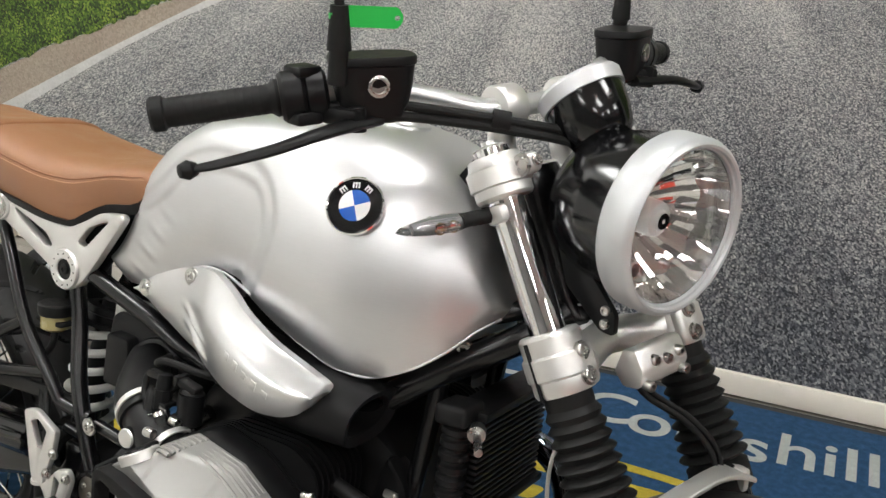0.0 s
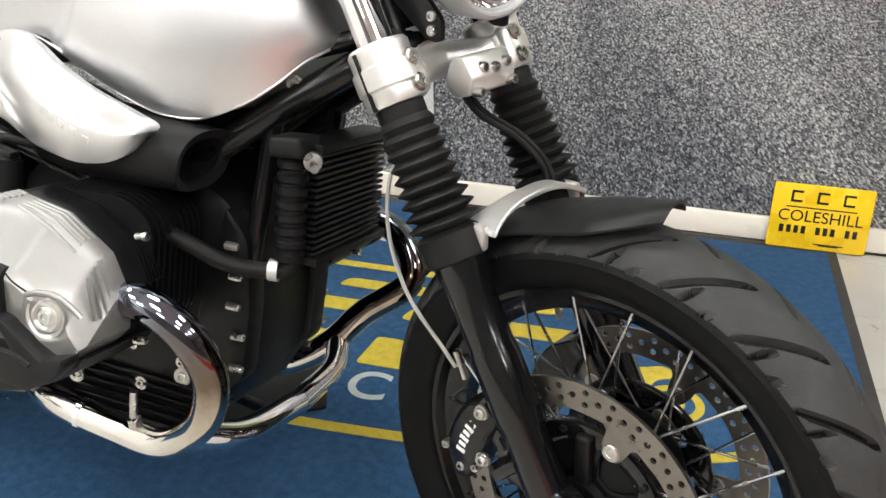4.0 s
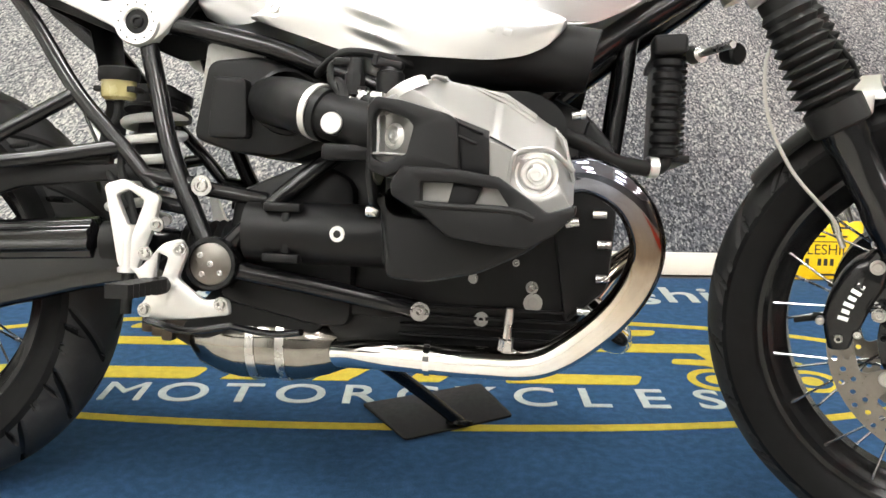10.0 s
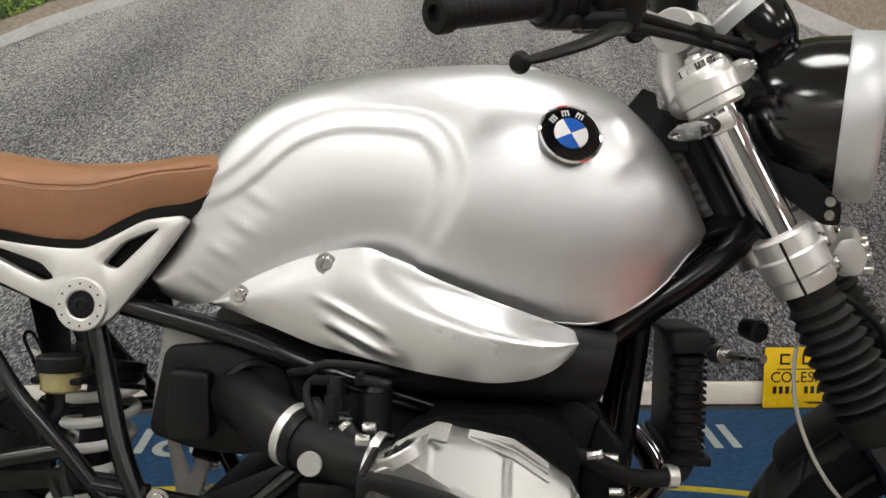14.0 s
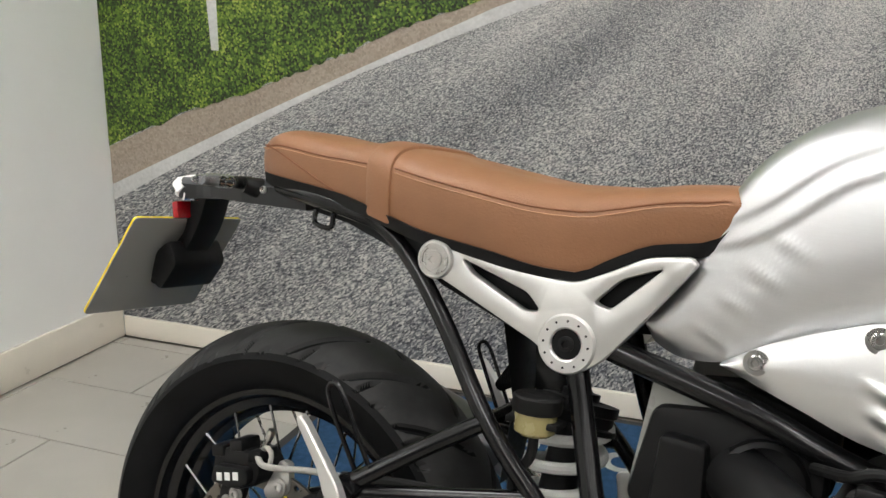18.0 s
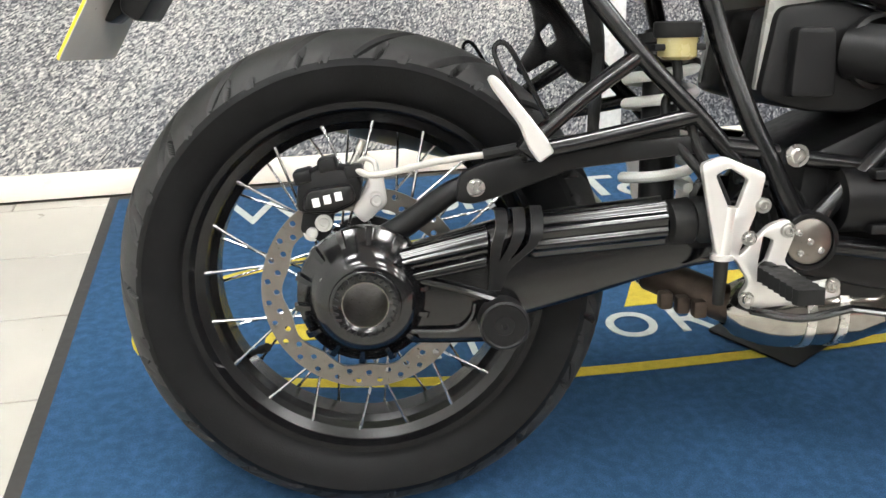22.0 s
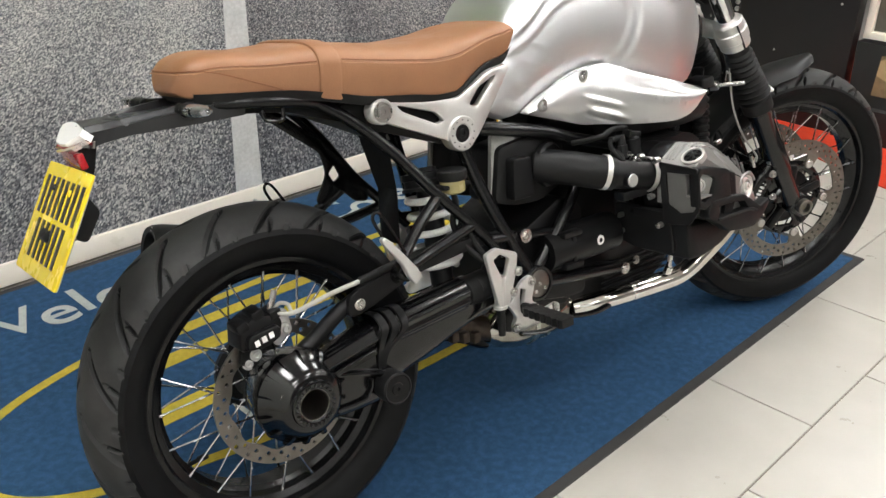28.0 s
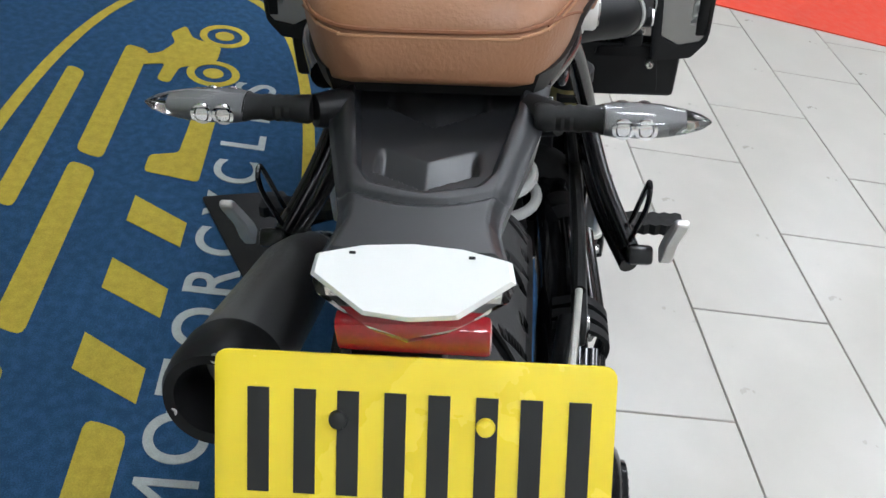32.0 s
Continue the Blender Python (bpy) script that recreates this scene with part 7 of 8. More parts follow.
    plate(bm, round_poly([(0.812 + dx, 0.49), (0.83 + dx, 0.46), (0.99 + dx, 0.452), (1.025 + dx, 0.462), (0.985 + dx, 0.425), (0.93 + dx, 0.398), (0.87 + dx, 0.385), (0.825 + dx, 0.388)], 0.01, 3), s * 0.19, s * 0.330, (), 0.008)
    part("guard_base", bm, "matte", rc)
    for x, z in ((1.028, 0.458), (1.03, 0.585)):
        bm = B()
        bolt(bm, (x + dx, s * 0.245, z), (-1 if x < 0.9 else 1, 0, 0.2), 0.0055, 0.012)
        part("head_bolt", bm, "steel", rc)
    for y, z in ((0.276, 0.597), (0.278, 0.462), (0.235, 0.600), (0.258, 0.520)):      # bare screw heads on the rear face
        bm = B()
        bolt(bm, (0.800 + dx, s * y, z), (-1, 0, 0), 0.0068, 0.010)
        part("head_bolt", bm, "steel", rc)
    # plate with slots behind the head, seen from the rear
    bm = B()
    plate(bm, round_poly([(-0.30, 0.40), (-0.20, 0.395), (-0.14, 0.41), (-0.14, 0.49), (-0.29, 0.49)], 0.012, 3) if s < 0 else round_poly([(0.30, 0.40), (0.20, 0.395), (0.14, 0.41), (0.14, 0.49), (0.29, 0.49)], 0.012, 3),
          0.815 + dx, 0.822 + dx, (), 0.002, axis="x")
    part("heat_shield", bm, "matte", bike, "black slotted shield behind the cylinder")
    # throttle body and intake tube
    bm = B()
    tube2(bm, [(0.618 + dx, s * 0.118, 0.606), (0.660 + dx, s * 0.170, 0.598), (0.692 + dx, s * 0.202, 0.588), (0.728 + dx, s * 0.222, 0.578)], 0.034, 0.004, 28)
    it = part("intake_tube", bm, "satin", bike, "matte black rubber intake tube")
    bm = B()
    sweep(bm, [(0.712 + dx, s * 0.216, 0.582), (0.77 + dx, s * 0.236, 0.568), (0.82 + dx, s * 0.246, 0.560)], 0.030, 24, 4)
    box(bm, (0.760 + dx, s * 0.238, 0.533), (0.07, 0.03, 0.02), None, 0.005)
    rod(bm, (0.742 + dx, s * 0.21, 0.568), (0.740 + dx, s * 0.2615, 0.566), 0.015, seg=20)
    part("throttle_body", bm, "satin", it, "black throttle body")
    bm = B()
    lathe(bm, [(0, 0.0), (0, 0.0135), (0.003, 0.0125), (0.003, 0)], (0.740 + dx, s * 0.2625, 0.566), (0, s, 0), 24)
    part("cap", bm, "alu", it, "round metal cap")
    for p, d in (((0.712 + dx, s * 0.214, 0.5835), (0.06, s * 0.030, -0.017)), ((0.806 + dx, s * 0.243, 0.5625), (0.05, s * 0.010, -0.010))):
        bm = B()
        lathe(bm, [(-0.005, 0.0335), (-0.005, 0.0358), (0.005, 0.0358), (0.005, 0.0335)], p, d, 36, True)
        part("hose_clip", bm, "alu", it)
    # sensor, actuator and short hoses above the throttle body
    bm = B()
    rod(bm, (0.757 + dx, s * 0.222, 0.604), (0.757 + dx, s * 0.220, 0.630), 0.013, 0.013, 8)
    rod(bm, (0.757 + dx, s * 0.220, 0.630), (0.757 + dx, s * 0.218, 0.650), 0.0105, 0.0095, 18)
    box(bm, (0.759 + dx, s * 0.222, 0.612), (0.032, 0.020, 0.006), None, 0.001, 1)
    sensor = part("pressure_sensor", bm, "satin", bike, "black plastic pressure sensor")
    bm = B()
    box(bm, (0.742 + dx, s * 0.219, 0.646), (0.026, 0.014, 0.010), None, 0.003, 2)
    part("plug", bm, "satin", sensor)
    bm = B()
    lathe(bm, [(-0.003, 0.0), (-0.003, 0.0025), (0.0, 0.0025), (0.0, 0.0)], (0.766 + dx, s * 0.232, 0.609), (0, s, 0), 12)
    box(bm, (0.772 + dx, s * 0.2325, 0.6085), (0.012, 0.001, 0.0015))
    part("spring_clip", bm, "steel", sensor)
    bm = B()
    rod(bm, (0.800 + dx, s * 0.212, 0.592), (0.800 + dx, s * 0.210, 0.634), 0.0175, 0.0175, 24)
    rod(bm, (0.800 + dx, s * 0.210, 0.634), (0.800 + dx, s * 0.209, 0.642), 0.0165, 0.012, 24)
    sweep(bm, [(0.788 + dx, s * 0.212, 0.586), (0.808 + dx, s * 0.228, 0.583), (0.822 + dx, s * 0.222, 0.590)], 0.004, 8, 4)
    actuator = part("idle_actuator", bm, "satin", bike, "round black idle actuator")
    bm = B()
    box(bm, (0.799 + dx, s * 0.214, 0.645), (0.036, 0.018, 0.011), Matrix.Rotation(radians(10), 3, "Y"), 0.004, 2)
    box(bm, (0.782 + dx, s * 0.214, 0.649), (0.007, 0.021, 0.014), Matrix.Rotation(radians(10), 3, "Y"), 0.001, 1)
    part("plug", bm, "satin", actuator)
    bm = B()
    bolt(bm, (0.812 + dx, s * 0.232, 0.592), (0, s, 0.2), 0.0045, 0.004)
    part("screw", bm, "steel", actuator)
    for a, b_, r_ in (((0.771, 0.236, 0.601), (0.797, 0.248, 0.577), 0.0085), ((0.756, 0.238, 0.594), (0.776, 0.250, 0.572), 0.0065), ((0.804, 0.240, 0.586), (0.822, 0.250, 0.572), 0.0075)):
        a, b_ = Vector((a[0] + dx, s * a[1], a[2])), Vector((b_[0] + dx, s * b_[1], b_[2]))
        bm = B()
        rod(bm, a, b_, r_, r_, 16)
        hose = part("short_hose", bm, "rubber", bike, "short black hose with bright ferrules")
        bm = B()
        rod(bm, a - (b_ - a) * 0.05, a.lerp(b_, 0.12), r_ * 1.08, r_ * 1.08, 16)
        part("ferrule", bm, "steel", hose)
    for pts, r_ in (([(0.735, 0.218, 0.646), (0.726, 0.220, 0.640), (0.728, 0.226, 0.622), (0.740, 0.232, 0.606), (0.748, 0.236, 0.590)], 0.0045),
                    ([(0.690, 0.150, 0.640), (0.722, 0.200, 0.652), (0.745, 0.205, 0.661), (0.790, 0.195, 0.657), (0.860, 0.150, 0.640)], 0.0055),
                    ([(0.732, 0.216, 0.620), (0.742, 0.226, 0.612), (0.745, 0.232, 0.596)], 0.009)):
        bm = B()
        sweep(bm, [(x + dx, s * y, z) for x, y, z in pts], r_, 10, 6)
        part("lead", bm, "rubber", bike)

# airbox
for s in (-1, 1):
    bm = B()
    plate(bm, round_poly([(0.505, 0.552), (0.525, 0.66), (0.60, 0.668), (0.70, 0.64), (0.70, 0.56), (0.63, 0.53), (0.56, 0.535)], 0.015), s * 0.03, s * 0.118, (), 0.008)
    ab = part("airbox", bm, "matte", bike, "matte black airbox half")
    bm = B()
    plate(bm, round_poly([(0.536, 0.553), (0.541, 0.636), (0.588, 0.634), (0.592, 0.553)], 0.008), s * 0.11, s * 0.140, (), 0.004)
    part("airbox_cover", bm, "satin", ab)
    bm = B()
    lathe(bm, [(0, 0.040), (0.012, 0.046), (0.02, 0.045), (0.024, 0.040)], (0.640, s * 0.112, 0.605), (0.25, s, 0), 36)
    part("airbox_socket", bm, "satin", ab)
    bm = B()                                            # bare grey panel behind
    plate(bm, round_poly([(0.505, 0.56), (0.52, 0.685), (0.60, 0.685), (0.60, 0.66), (0.545, 0.66), (0.53, 0.56)], 0.006), s * 0.095, s * 0.105)
    part("battery_panel", bm, "plateback", ab)

# oil cooler with its ribbed end tank
bm = B()
box(bm, (1.148, -0.112, 0.692), (0.044, 0.05, 0.026), Matrix.Rotation(radians(-4), 3, "Y"), 0.006, 3)
cool = part("oil_cooler", bm, "matte", bike, "black oil cooler with stacked tubes")
bm = B()
prof = [(0, 0.0)]
for k in range(8):
    prof += [(k * 0.0165, 0.0155), (k * 0.0165 + 0.003, 0.0195), (k * 0.0165 + 0.010, 0.0195), (k * 0.0165 + 0.013, 0.0155)]
lathe(bm, prof + [(0.132, 0.0)], (1.148, -0.112, 0.548), (0, 0, 1), 20)
part("end_tank", bm, "satin", cool)
for k in range(16):
    bm = B()
    box(bm, (1.158, -0.005, 0.556 + 0.0082 * k), (0.034, 0.19, 0.0045), None, 0.001, 1)
    part("cooler_tube", bm, "engine", cool)
bm = B()
box(bm, (1.150, -0.005, 0.618), (0.02, 0.188, 0.135))
box(bm, (1.158, -0.005, 0.548), (0.05, 0.20, 0.01), None, 0.002)
box(bm, (1.158, -0.005, 0.690), (0.05, 0.20, 0.012), None, 0.003)
part("cooler_core", bm, "engine", cool)
bm = B()
rod(bm, (1.178, -0.118, 0.679), (1.186, -0.134, 0.680), 0.011, seg=18)
rod(bm, (1.184, -0.130, 0.680), (1.216, -0.184, 0.684), 0.005, seg=12)
part("sensor", bm, "steel", cool, "small metal temperature probe")
bm = B()
sweep(bm, [(0.99, -0.17, 0.575), (1.04, -0.165, 0.56), (1.085, -0.145, 0.538), (1.138, -0.118, 0.534), (1.152, -0.112, 0.552)], 0.0105, 12, 6)
part("oil_hose", bm, "rubber", cool, "black rubber oil hose")
bm = B()
lathe(bm, [(-0.006, 0.0115), (-0.006, 0.014), (0.006, 0.014), (0.006, 0.0115)], (1.133, -0.121, 0.5345), (1, 0.3, 0), 22, True)
part("hose_clip", bm, "alu", cool)
bm = B()                                                 # plain round body standing in for the brake switch cluster
lathe(bm, [(0, 0), (0, 0.012), (0.012, 0.014), (0.024, 0.015), (0.028, 0.012), (0.028, 0)], (1.235, -0.02, 0.70), (0.5, -0.8, -0.1), 26)
part("switch_body", bm, "satin", bike, "small black body in place of the brake switch cluster")

# black lower frame casting under the gearbox
bm = B()
plate(bm, round_poly([(0.553, 0.358), (0.682, 0.356), (0.793, 0.351), (0.837, 0.340), (0.835, 0.323), (0.787, 0.316), (0.716, 0.319), (0.686, 0.288), (0.613, 0.294), (0.525, 0.271), (0.493, 0.283), (0.516, 0.316)], 0.006, 3), -0.11, -0.085, (), 0.003)
part("frame_casting", bm, "engine", bike, "black lower frame casting")

# ---- exhaust ----
for s in (-1, 1):
    dx = 0.0 if s < 0 else 0.05
    bm = B()
    tube2(bm, [(0.985 + dx, s * 0.255, 0.500), (1.045 + dx, s * 0.262, 0.515), (1.098 + dx, s * 0.255, 0.488), (1.122 + dx, s * 0.235, 0.432), (1.105, s * 0.212, 0.372), (1.06, s * 0.185, 0.318), (1.0, s * 0.165, 0.278), (0.92, s * 0.15, 0.270), (0.80, s * 0.13, 0.269), (0.72, s * 0.09, 0.262)], 0.0215, 0.002, 30, 8)
    ex = part("exhaust_pipe", bm, "header", bike, "polished chrome exhaust header")
    bm = B()
    lathe(bm, [(-0.004, 0.0215), (-0.004, 0.0238), (0.004, 0.0238), (0.004, 0.0215)], (0.852, s * 0.139, 0.2695), (1, 0, 0), 32, True)
    part("weld_ring", bm, "chrome", ex)
    bm = B()
    tube2(bm, [(1.072, s * 0.19, 0.325), (1.10, s * 0.12, 0.305), (1.11, s * 0.0, 0.300)], 0.018, 0.002, 24, 6)
    part("balance_pipe", bm, "chrome", ex)
    if s < 0:
        bm = B()                                        # lambda sensor
        rod(bm, (0.955, -0.160, 0.288), (0.957, -0.166, 0.306), 0.010, seg=6)
        rod(bm, (0.957, -0.166, 0.306), (0.960, -0.170, 0.345), 0.0062, 0.0052, 14)
        part("lambda_sensor", bm, "steel", ex)
bm = B()
lathe(bm, [(-0.02, 0.02), (-0.005, 0.036), (0.03, 0.050), (0.055, 0.0545), (0.15, 0.0545), (0.185, 0.045), (0.225, 0.030), (0.245, 0.024)], (0.515, -0.06, 0.266), (1, 0, 0.02), 36)
cat = part("collector_box", bm, "darkchrome", bike, "mottled chrome exhaust collector box, dark reflection in its colour")
for q in (0.075, 0.118):
    bm = B()
    lathe(bm, [(q, 0.0547), (q, 0.0565), (q + 0.012, 0.0565), (q + 0.012, 0.0547)], (0.515, -0.06, 0.266), (1, 0, 0.02), 36, True)
    part("band", bm, "steel", cat)
bm = B()
sweep(bm, [(0.53, -0.06, 0.262), (0.47, -0.04, 0.285), (0.42, 0.02, 0.30)], 0.026, 18, 5)
for k in range(3):
    box(bm, (0.46 - 0.02 * k, -0.07 + 0.01 * k, 0.272 + 0.004 * k), (0.018, 0.02, 0.024), None, 0.004)
part("valve_housing", bm, "rust", cat, "rust-stained exhaust valve housing")
bm = B()                                                 # pipe up to the silencer on the far side
sweep(bm, [(0.42, 0.02, 0.30), (0.38, 0.10, 0.34), (0.31, 0.165, 0.42), (0.24, 0.173, 0.468)], 0.024, 20, 6)
part("link_pipe", bm, "steel", bike, "steel link pipe to the silencer")
SIL = Vector((-0.078, 0.183, 0.557))
sd = Vector((-0.94, 0.03, 0.26)).normalized()
bm = B()
lathe(bm, [(-0.055, 0.0), (-0.055, 0.0475), (-0.05, 0.0490), (-0.015, 0.0490), (0.0, 0.047), (0.008, 0.043), (0.006, 0.034), (-0.01, 0.029), (-0.07, 0.026), (-0.07, 0)], SIL, sd, 44)
cap_bm = bm
bm = B()
lathe(bm, [(-0.34, 0.024), (-0.30, 0.036), (-0.26, 0.043), (-0.054, 0.0465), (-0.054, 0.0)], SIL, sd, 40)
mf = part("silencer", bm, "darksteel", bike, "steel silencer with a black end cap")
part("end_cap", cap_bm, "satin", mf, "black end cap")
for k in range(3):
    a = 2 * math.pi * k / 3 + 0.4
    u_, w_ = frame_of(sd)
    bm = B()
    bolt(bm, SIL + sd * 0.004 + (u_ * math.cos(a) + w_ * math.sin(a)) * 0.040, sd, 0.005, 0.003)
    part("screw", bm, "steel", mf)
bm = B()                                                 # hanger plate for the silencer
plate(bm, round_poly([(0.145, 0.79), (0.175, 0.785), (0.27, 0.70), (0.36, 0.60), (0.36, 0.56), (0.33, 0.565), (0.295, 0.60), (0.25, 0.575), (0.24, 0.585), (0.27, 0.635), (0.262, 0.68), (0.15, 0.77)], 0.012), 0.115, 0.121, [round_poly([(0.275, 0.635), (0.29, 0.65), (0.30, 0.625), (0.285, 0.615)], 0.004, 2)], 0.0015)
part("silencer_hanger", bm, "frame", bike, "black steel silencer hanger")

# ---- swingarm and final drive on the near side ----
bm = B()
SA = [(0.050, 0.276, 0.378, 0.026), (0.075, 0.264, 0.386, 0.030), (0.12, 0.262, 0.398, 0.031), (0.165, 0.262, 0.409, 0.032), (0.195, 0.282, 0.416, 0.032), (0.217, 0.296, 0.420, 0.032), (0.30, 0.318, 0.427, 0.030), (0.36, 0.334, 0.430, 0.028), (0.43, 0.348, 0.430, 0.026), (0.50, 0.354, 0.424, 0.024)]
rings = []
for x, z0, z1, w in SA:
    c, h = (z0 + z1) / 2, (z1 - z0) / 2
    yc = -0.130 + 0.06 * max(0, x - 0.30)
    ring = []
    for k in range(32):
        a = 2 * math.pi * k / 32
        ca, sa = math.cos(a), math.sin(a)
        ring.append((x, yc + w * abs(ca) ** 0.45 * (1 if ca > 0 else -1), c + h * abs(sa) ** 0.6 * (1 if sa > 0 else -1)))
    rings.append(ring)
loft(bm, rings)
swing = part("swingarm", bm, "gloss", bike, "black cast single-sided swingarm", smooth=40)


def fluted(name, p0, p1, r0, r1, ry, n, deep):
    """A tapering bulge along the arm with lengthwise flutes and rounded ends."""
    bm_ = B()
    rings_ = []
    for j in range(21):
        q = j / 20
        e_ = min(1.0, math.sin(min(1.0, q / 0.07) * math.pi / 2), math.sin(min(1.0, (1 - q) / 0.05) * math.pi / 2)) * 0.94 + 0.06
        c_ = Vector(p0).lerp(Vector(p1), q)
        r_ = (r0 + (r1 - r0) * q) * e_
        rings_.append([(c_.x, c_.y + math.cos(a) * ry * (1 + deep * math.cos(n * a)) * e_, c_.z + math.sin(a) * r_ * (1 + deep * math.cos(n * a))) for a in (2 * math.pi * i / 72 for i in range(72))])
    loft(bm_, rings_)
    return part(name, bm_, "gloss", swing, smooth=60)


fluted("upper_bulge", (0.046, -0.150, 0.368), (0.172, -0.156, 0.3955), 0.013, 0.0165, 0.021, 6, 0.09)
fluted("lower_bulge", (0.050, -0.153, 0.349), (0.170, -0.158, 0.372), 0.008, 0.010, 0.017, 5, 0.06)
fluted("shaft_tube", (0.205, -0.150, 0.396), (0.392, -0.140, 0.4085), 0.027, 0.029, 0.031, 9, 0.07)
bm = B()                                                 # dark rubber sleeve ahead of the tube
lathe(bm, [(0.0, 0.020), (0.004, 0.028), (0.030, 0.030), (0.034, 0.026), (0.040, 0.030), (0.062, 0.030), (0.066, 0.022)], (0.388, -0.136, 0.404), (1, 0.1, 0.02), 32)
part("shaft_sleeve", bm, "rubber", swing)
for k in range(3):                                       # three flat straps, gathered below and fanned out above
    bm = B()
    x1 = 0.176 + 0.021 * k
    mid = smooth_pts([(0.171 + 0.004 * k, -0.1640, 0.333), (0.174 + 0.008 * k, -0.1675, 0.362), (x1, -0.1795, 0.392), (x1 + 0.006, -0.1785, 0.412), (x1 + 0.008, -0.152, 0.4275 + 0.002 * k), (x1 + 0.008, -0.12, 0.426)], 6)
    n_ = len(mid) - 1
    loft(bm, [[(p[0] + w_ * (0.0035 + 0.0035 * min(1.0, 2.2 * q / n_)), p[1] + y_, p[2] + z_) for w_, y_, z_ in ((-1, 0.004, -0.002), (-1, -0.0012, 0.0006), (1, -0.0012, 0.0006), (1, 0.004, -0.002))] for q, p in enumerate(mid)])
    part("strap", bm, "matte", swing)
bm = B()                                                 # raised triangle of ribs before the pivot
sweep(bm, [(0.086, -0.163, 0.349), (0.130, -0.166, 0.338), (0.176, -0.168, 0.322)], 0.0042, 8, 5, taper=0.006)
sweep(bm, [(0.060, -0.161, 0.286), (0.110, -0.163, 0.2845), (0.134, -0.164, 0.287), (0.148, -0.165, 0.302), (0.152, -0.165, 0.318)], 0.0038, 8, 5)
part("rib", bm, "gloss", swing)
HUB = Vector((0.020, -0.149, 0.329))
bm = B()
lathe(bm, [(-0.085, 0.0275), (-0.085, 0.066), (-0.035, 0.081), (-0.012, 0.0845), (-0.002, 0.083), (0.004, 0.077), (0.016, 0.068), (0.030, 0.060), (0.037, 0.053), (0.040, 0.046), (0.0405, 0.0425), (0.046, 0.0415), (0.047, 0.039), (0.046, 0.031), (0.043, 0.0275)], HUB, (0, -1, 0), 72, True)
final = part("final_drive", bm, "gloss", bike, "black final drive housing with an open hollow axle")
for k in range(14):                                      # lugs round the rim
    a = 2 * math.pi * (k + 0.3) / 14
    ca, sa = math.cos(a), math.sin(a)
    bm = B()
    loft(bm, [[HUB + Vector((ca * r_ - sa * w_, y_, sa * r_ + ca * w_)) for w_, y_ in ((-h_, 0.004), (h_, 0.004), (h_ * 0.7, -d_), (-h_ * 0.7, -d_))] for r_, h_, d_ in ((0.060, 0.0030, 0.0215), (0.072, 0.0040, 0.016), (0.081, 0.0055, 0.010), (0.0865, 0.0050, 0.004))])
    part("fin", bm, "gloss", final)
for k in range(26):
    a = 2 * math.pi * k / 26
    bm = B()
    box(bm, HUB + Vector((math.cos(a) * 0.0352, -0.0468, math.sin(a) * 0.0352)), (0.0065, 0.0018, 0.0032), Matrix.Rotation(-a + 0.5, 3, "Y"), 0.0006, 1)
    part("notch", bm, "matte", final)
bm = B()
lathe(bm, [(-0.18, 0.0265), (-0.18, 0.0279), (0.0435, 0.0279), (0.0435, 0.0265)], HUB, (0, -1, 0), 40, True)
part("axle_tube", bm, "disc", final, "bare hollow axle tube")
bm = B()
bolt(bm, HUB + Vector((-0.045, -0.03, 0.025)), (-0.4, -1, 0.2), 0.008, 0.004, False)
part("drain_plug", bm, "steel", final)
bm = B()                                                 # lower pivot cap
lathe(bm, [(-0.05, 0), (-0.05, 0.028), (0.0, 0.030), (0.008, 0.030), (0.010, 0.027), (0.008, 0.025), (0.008, 0.012), (0.010, 0.011), (0.010, 0.004), (0.006, 0.003), (0.006, 0)], (0.183, -0.187, 0.298), (0, -1, 0), 36)
part("pivot_cap", bm, "satin", swing)
bm = B()                                                 # strut above, and the arm up to it
sweep(bm, [(0.03, -0.118, 0.385), (0.075, -0.122, 0.412), (0.12, -0.128, 0.445), (0.155, -0.132, 0.462)], 0.016, 14, 5, taper=0.013)
plate(bm, round_poly([(0.130, 0.440), (0.150, 0.436), (0.185, 0.445), (0.27, 0.475), (0.42, 0.490), (0.50, 0.485), (0.50, 0.505), (0.42, 0.512), (0.26, 0.506), (0.165, 0.486), (0.136, 0.474)], 0.010), -0.150, -0.135, (), 0.004)
strut = part("torque_strut", bm, "satin", bike, "black torque strut above the swingarm")
bm = B()
bolt(bm, (0.155, -0.150, 0.457), (0, -1, 0), 0.0085, 0.004, washer=0.011)
part("bolt", bm, "steel", strut)
# rear caliper with its hose
bm = B()
plate(bm, round_poly([(-0.062, 0.428), (-0.058, 0.468), (-0.03, 0.482), (0.008, 0.478), (0.022, 0.462), (0.014, 0.436), (-0.02, 0.422)], 0.010), -0.062, -0.118, (), 0.005)
plate(bm, round_poly([(-0.054, 0.430), (-0.048, 0.455), (0.008, 0.462), (0.012, 0.440), (-0.015, 0.428)], 0.009), -0.112, -0.130, (), 0.005)
rcal = part("brake_caliper", bm, "satin", bike, "black rear brake caliper with white marking")
for k in range(3):
    bm = B()
    box(bm, (-0.036 + 0.0135 * k, -0.1305, 0.441 + 0.0035 * k), (0.0085, 0.0012, 0.0105), Matrix.Rotation(radians(-10), 3, "Y"))
    part("marking", bm, "ink_w", rcal)
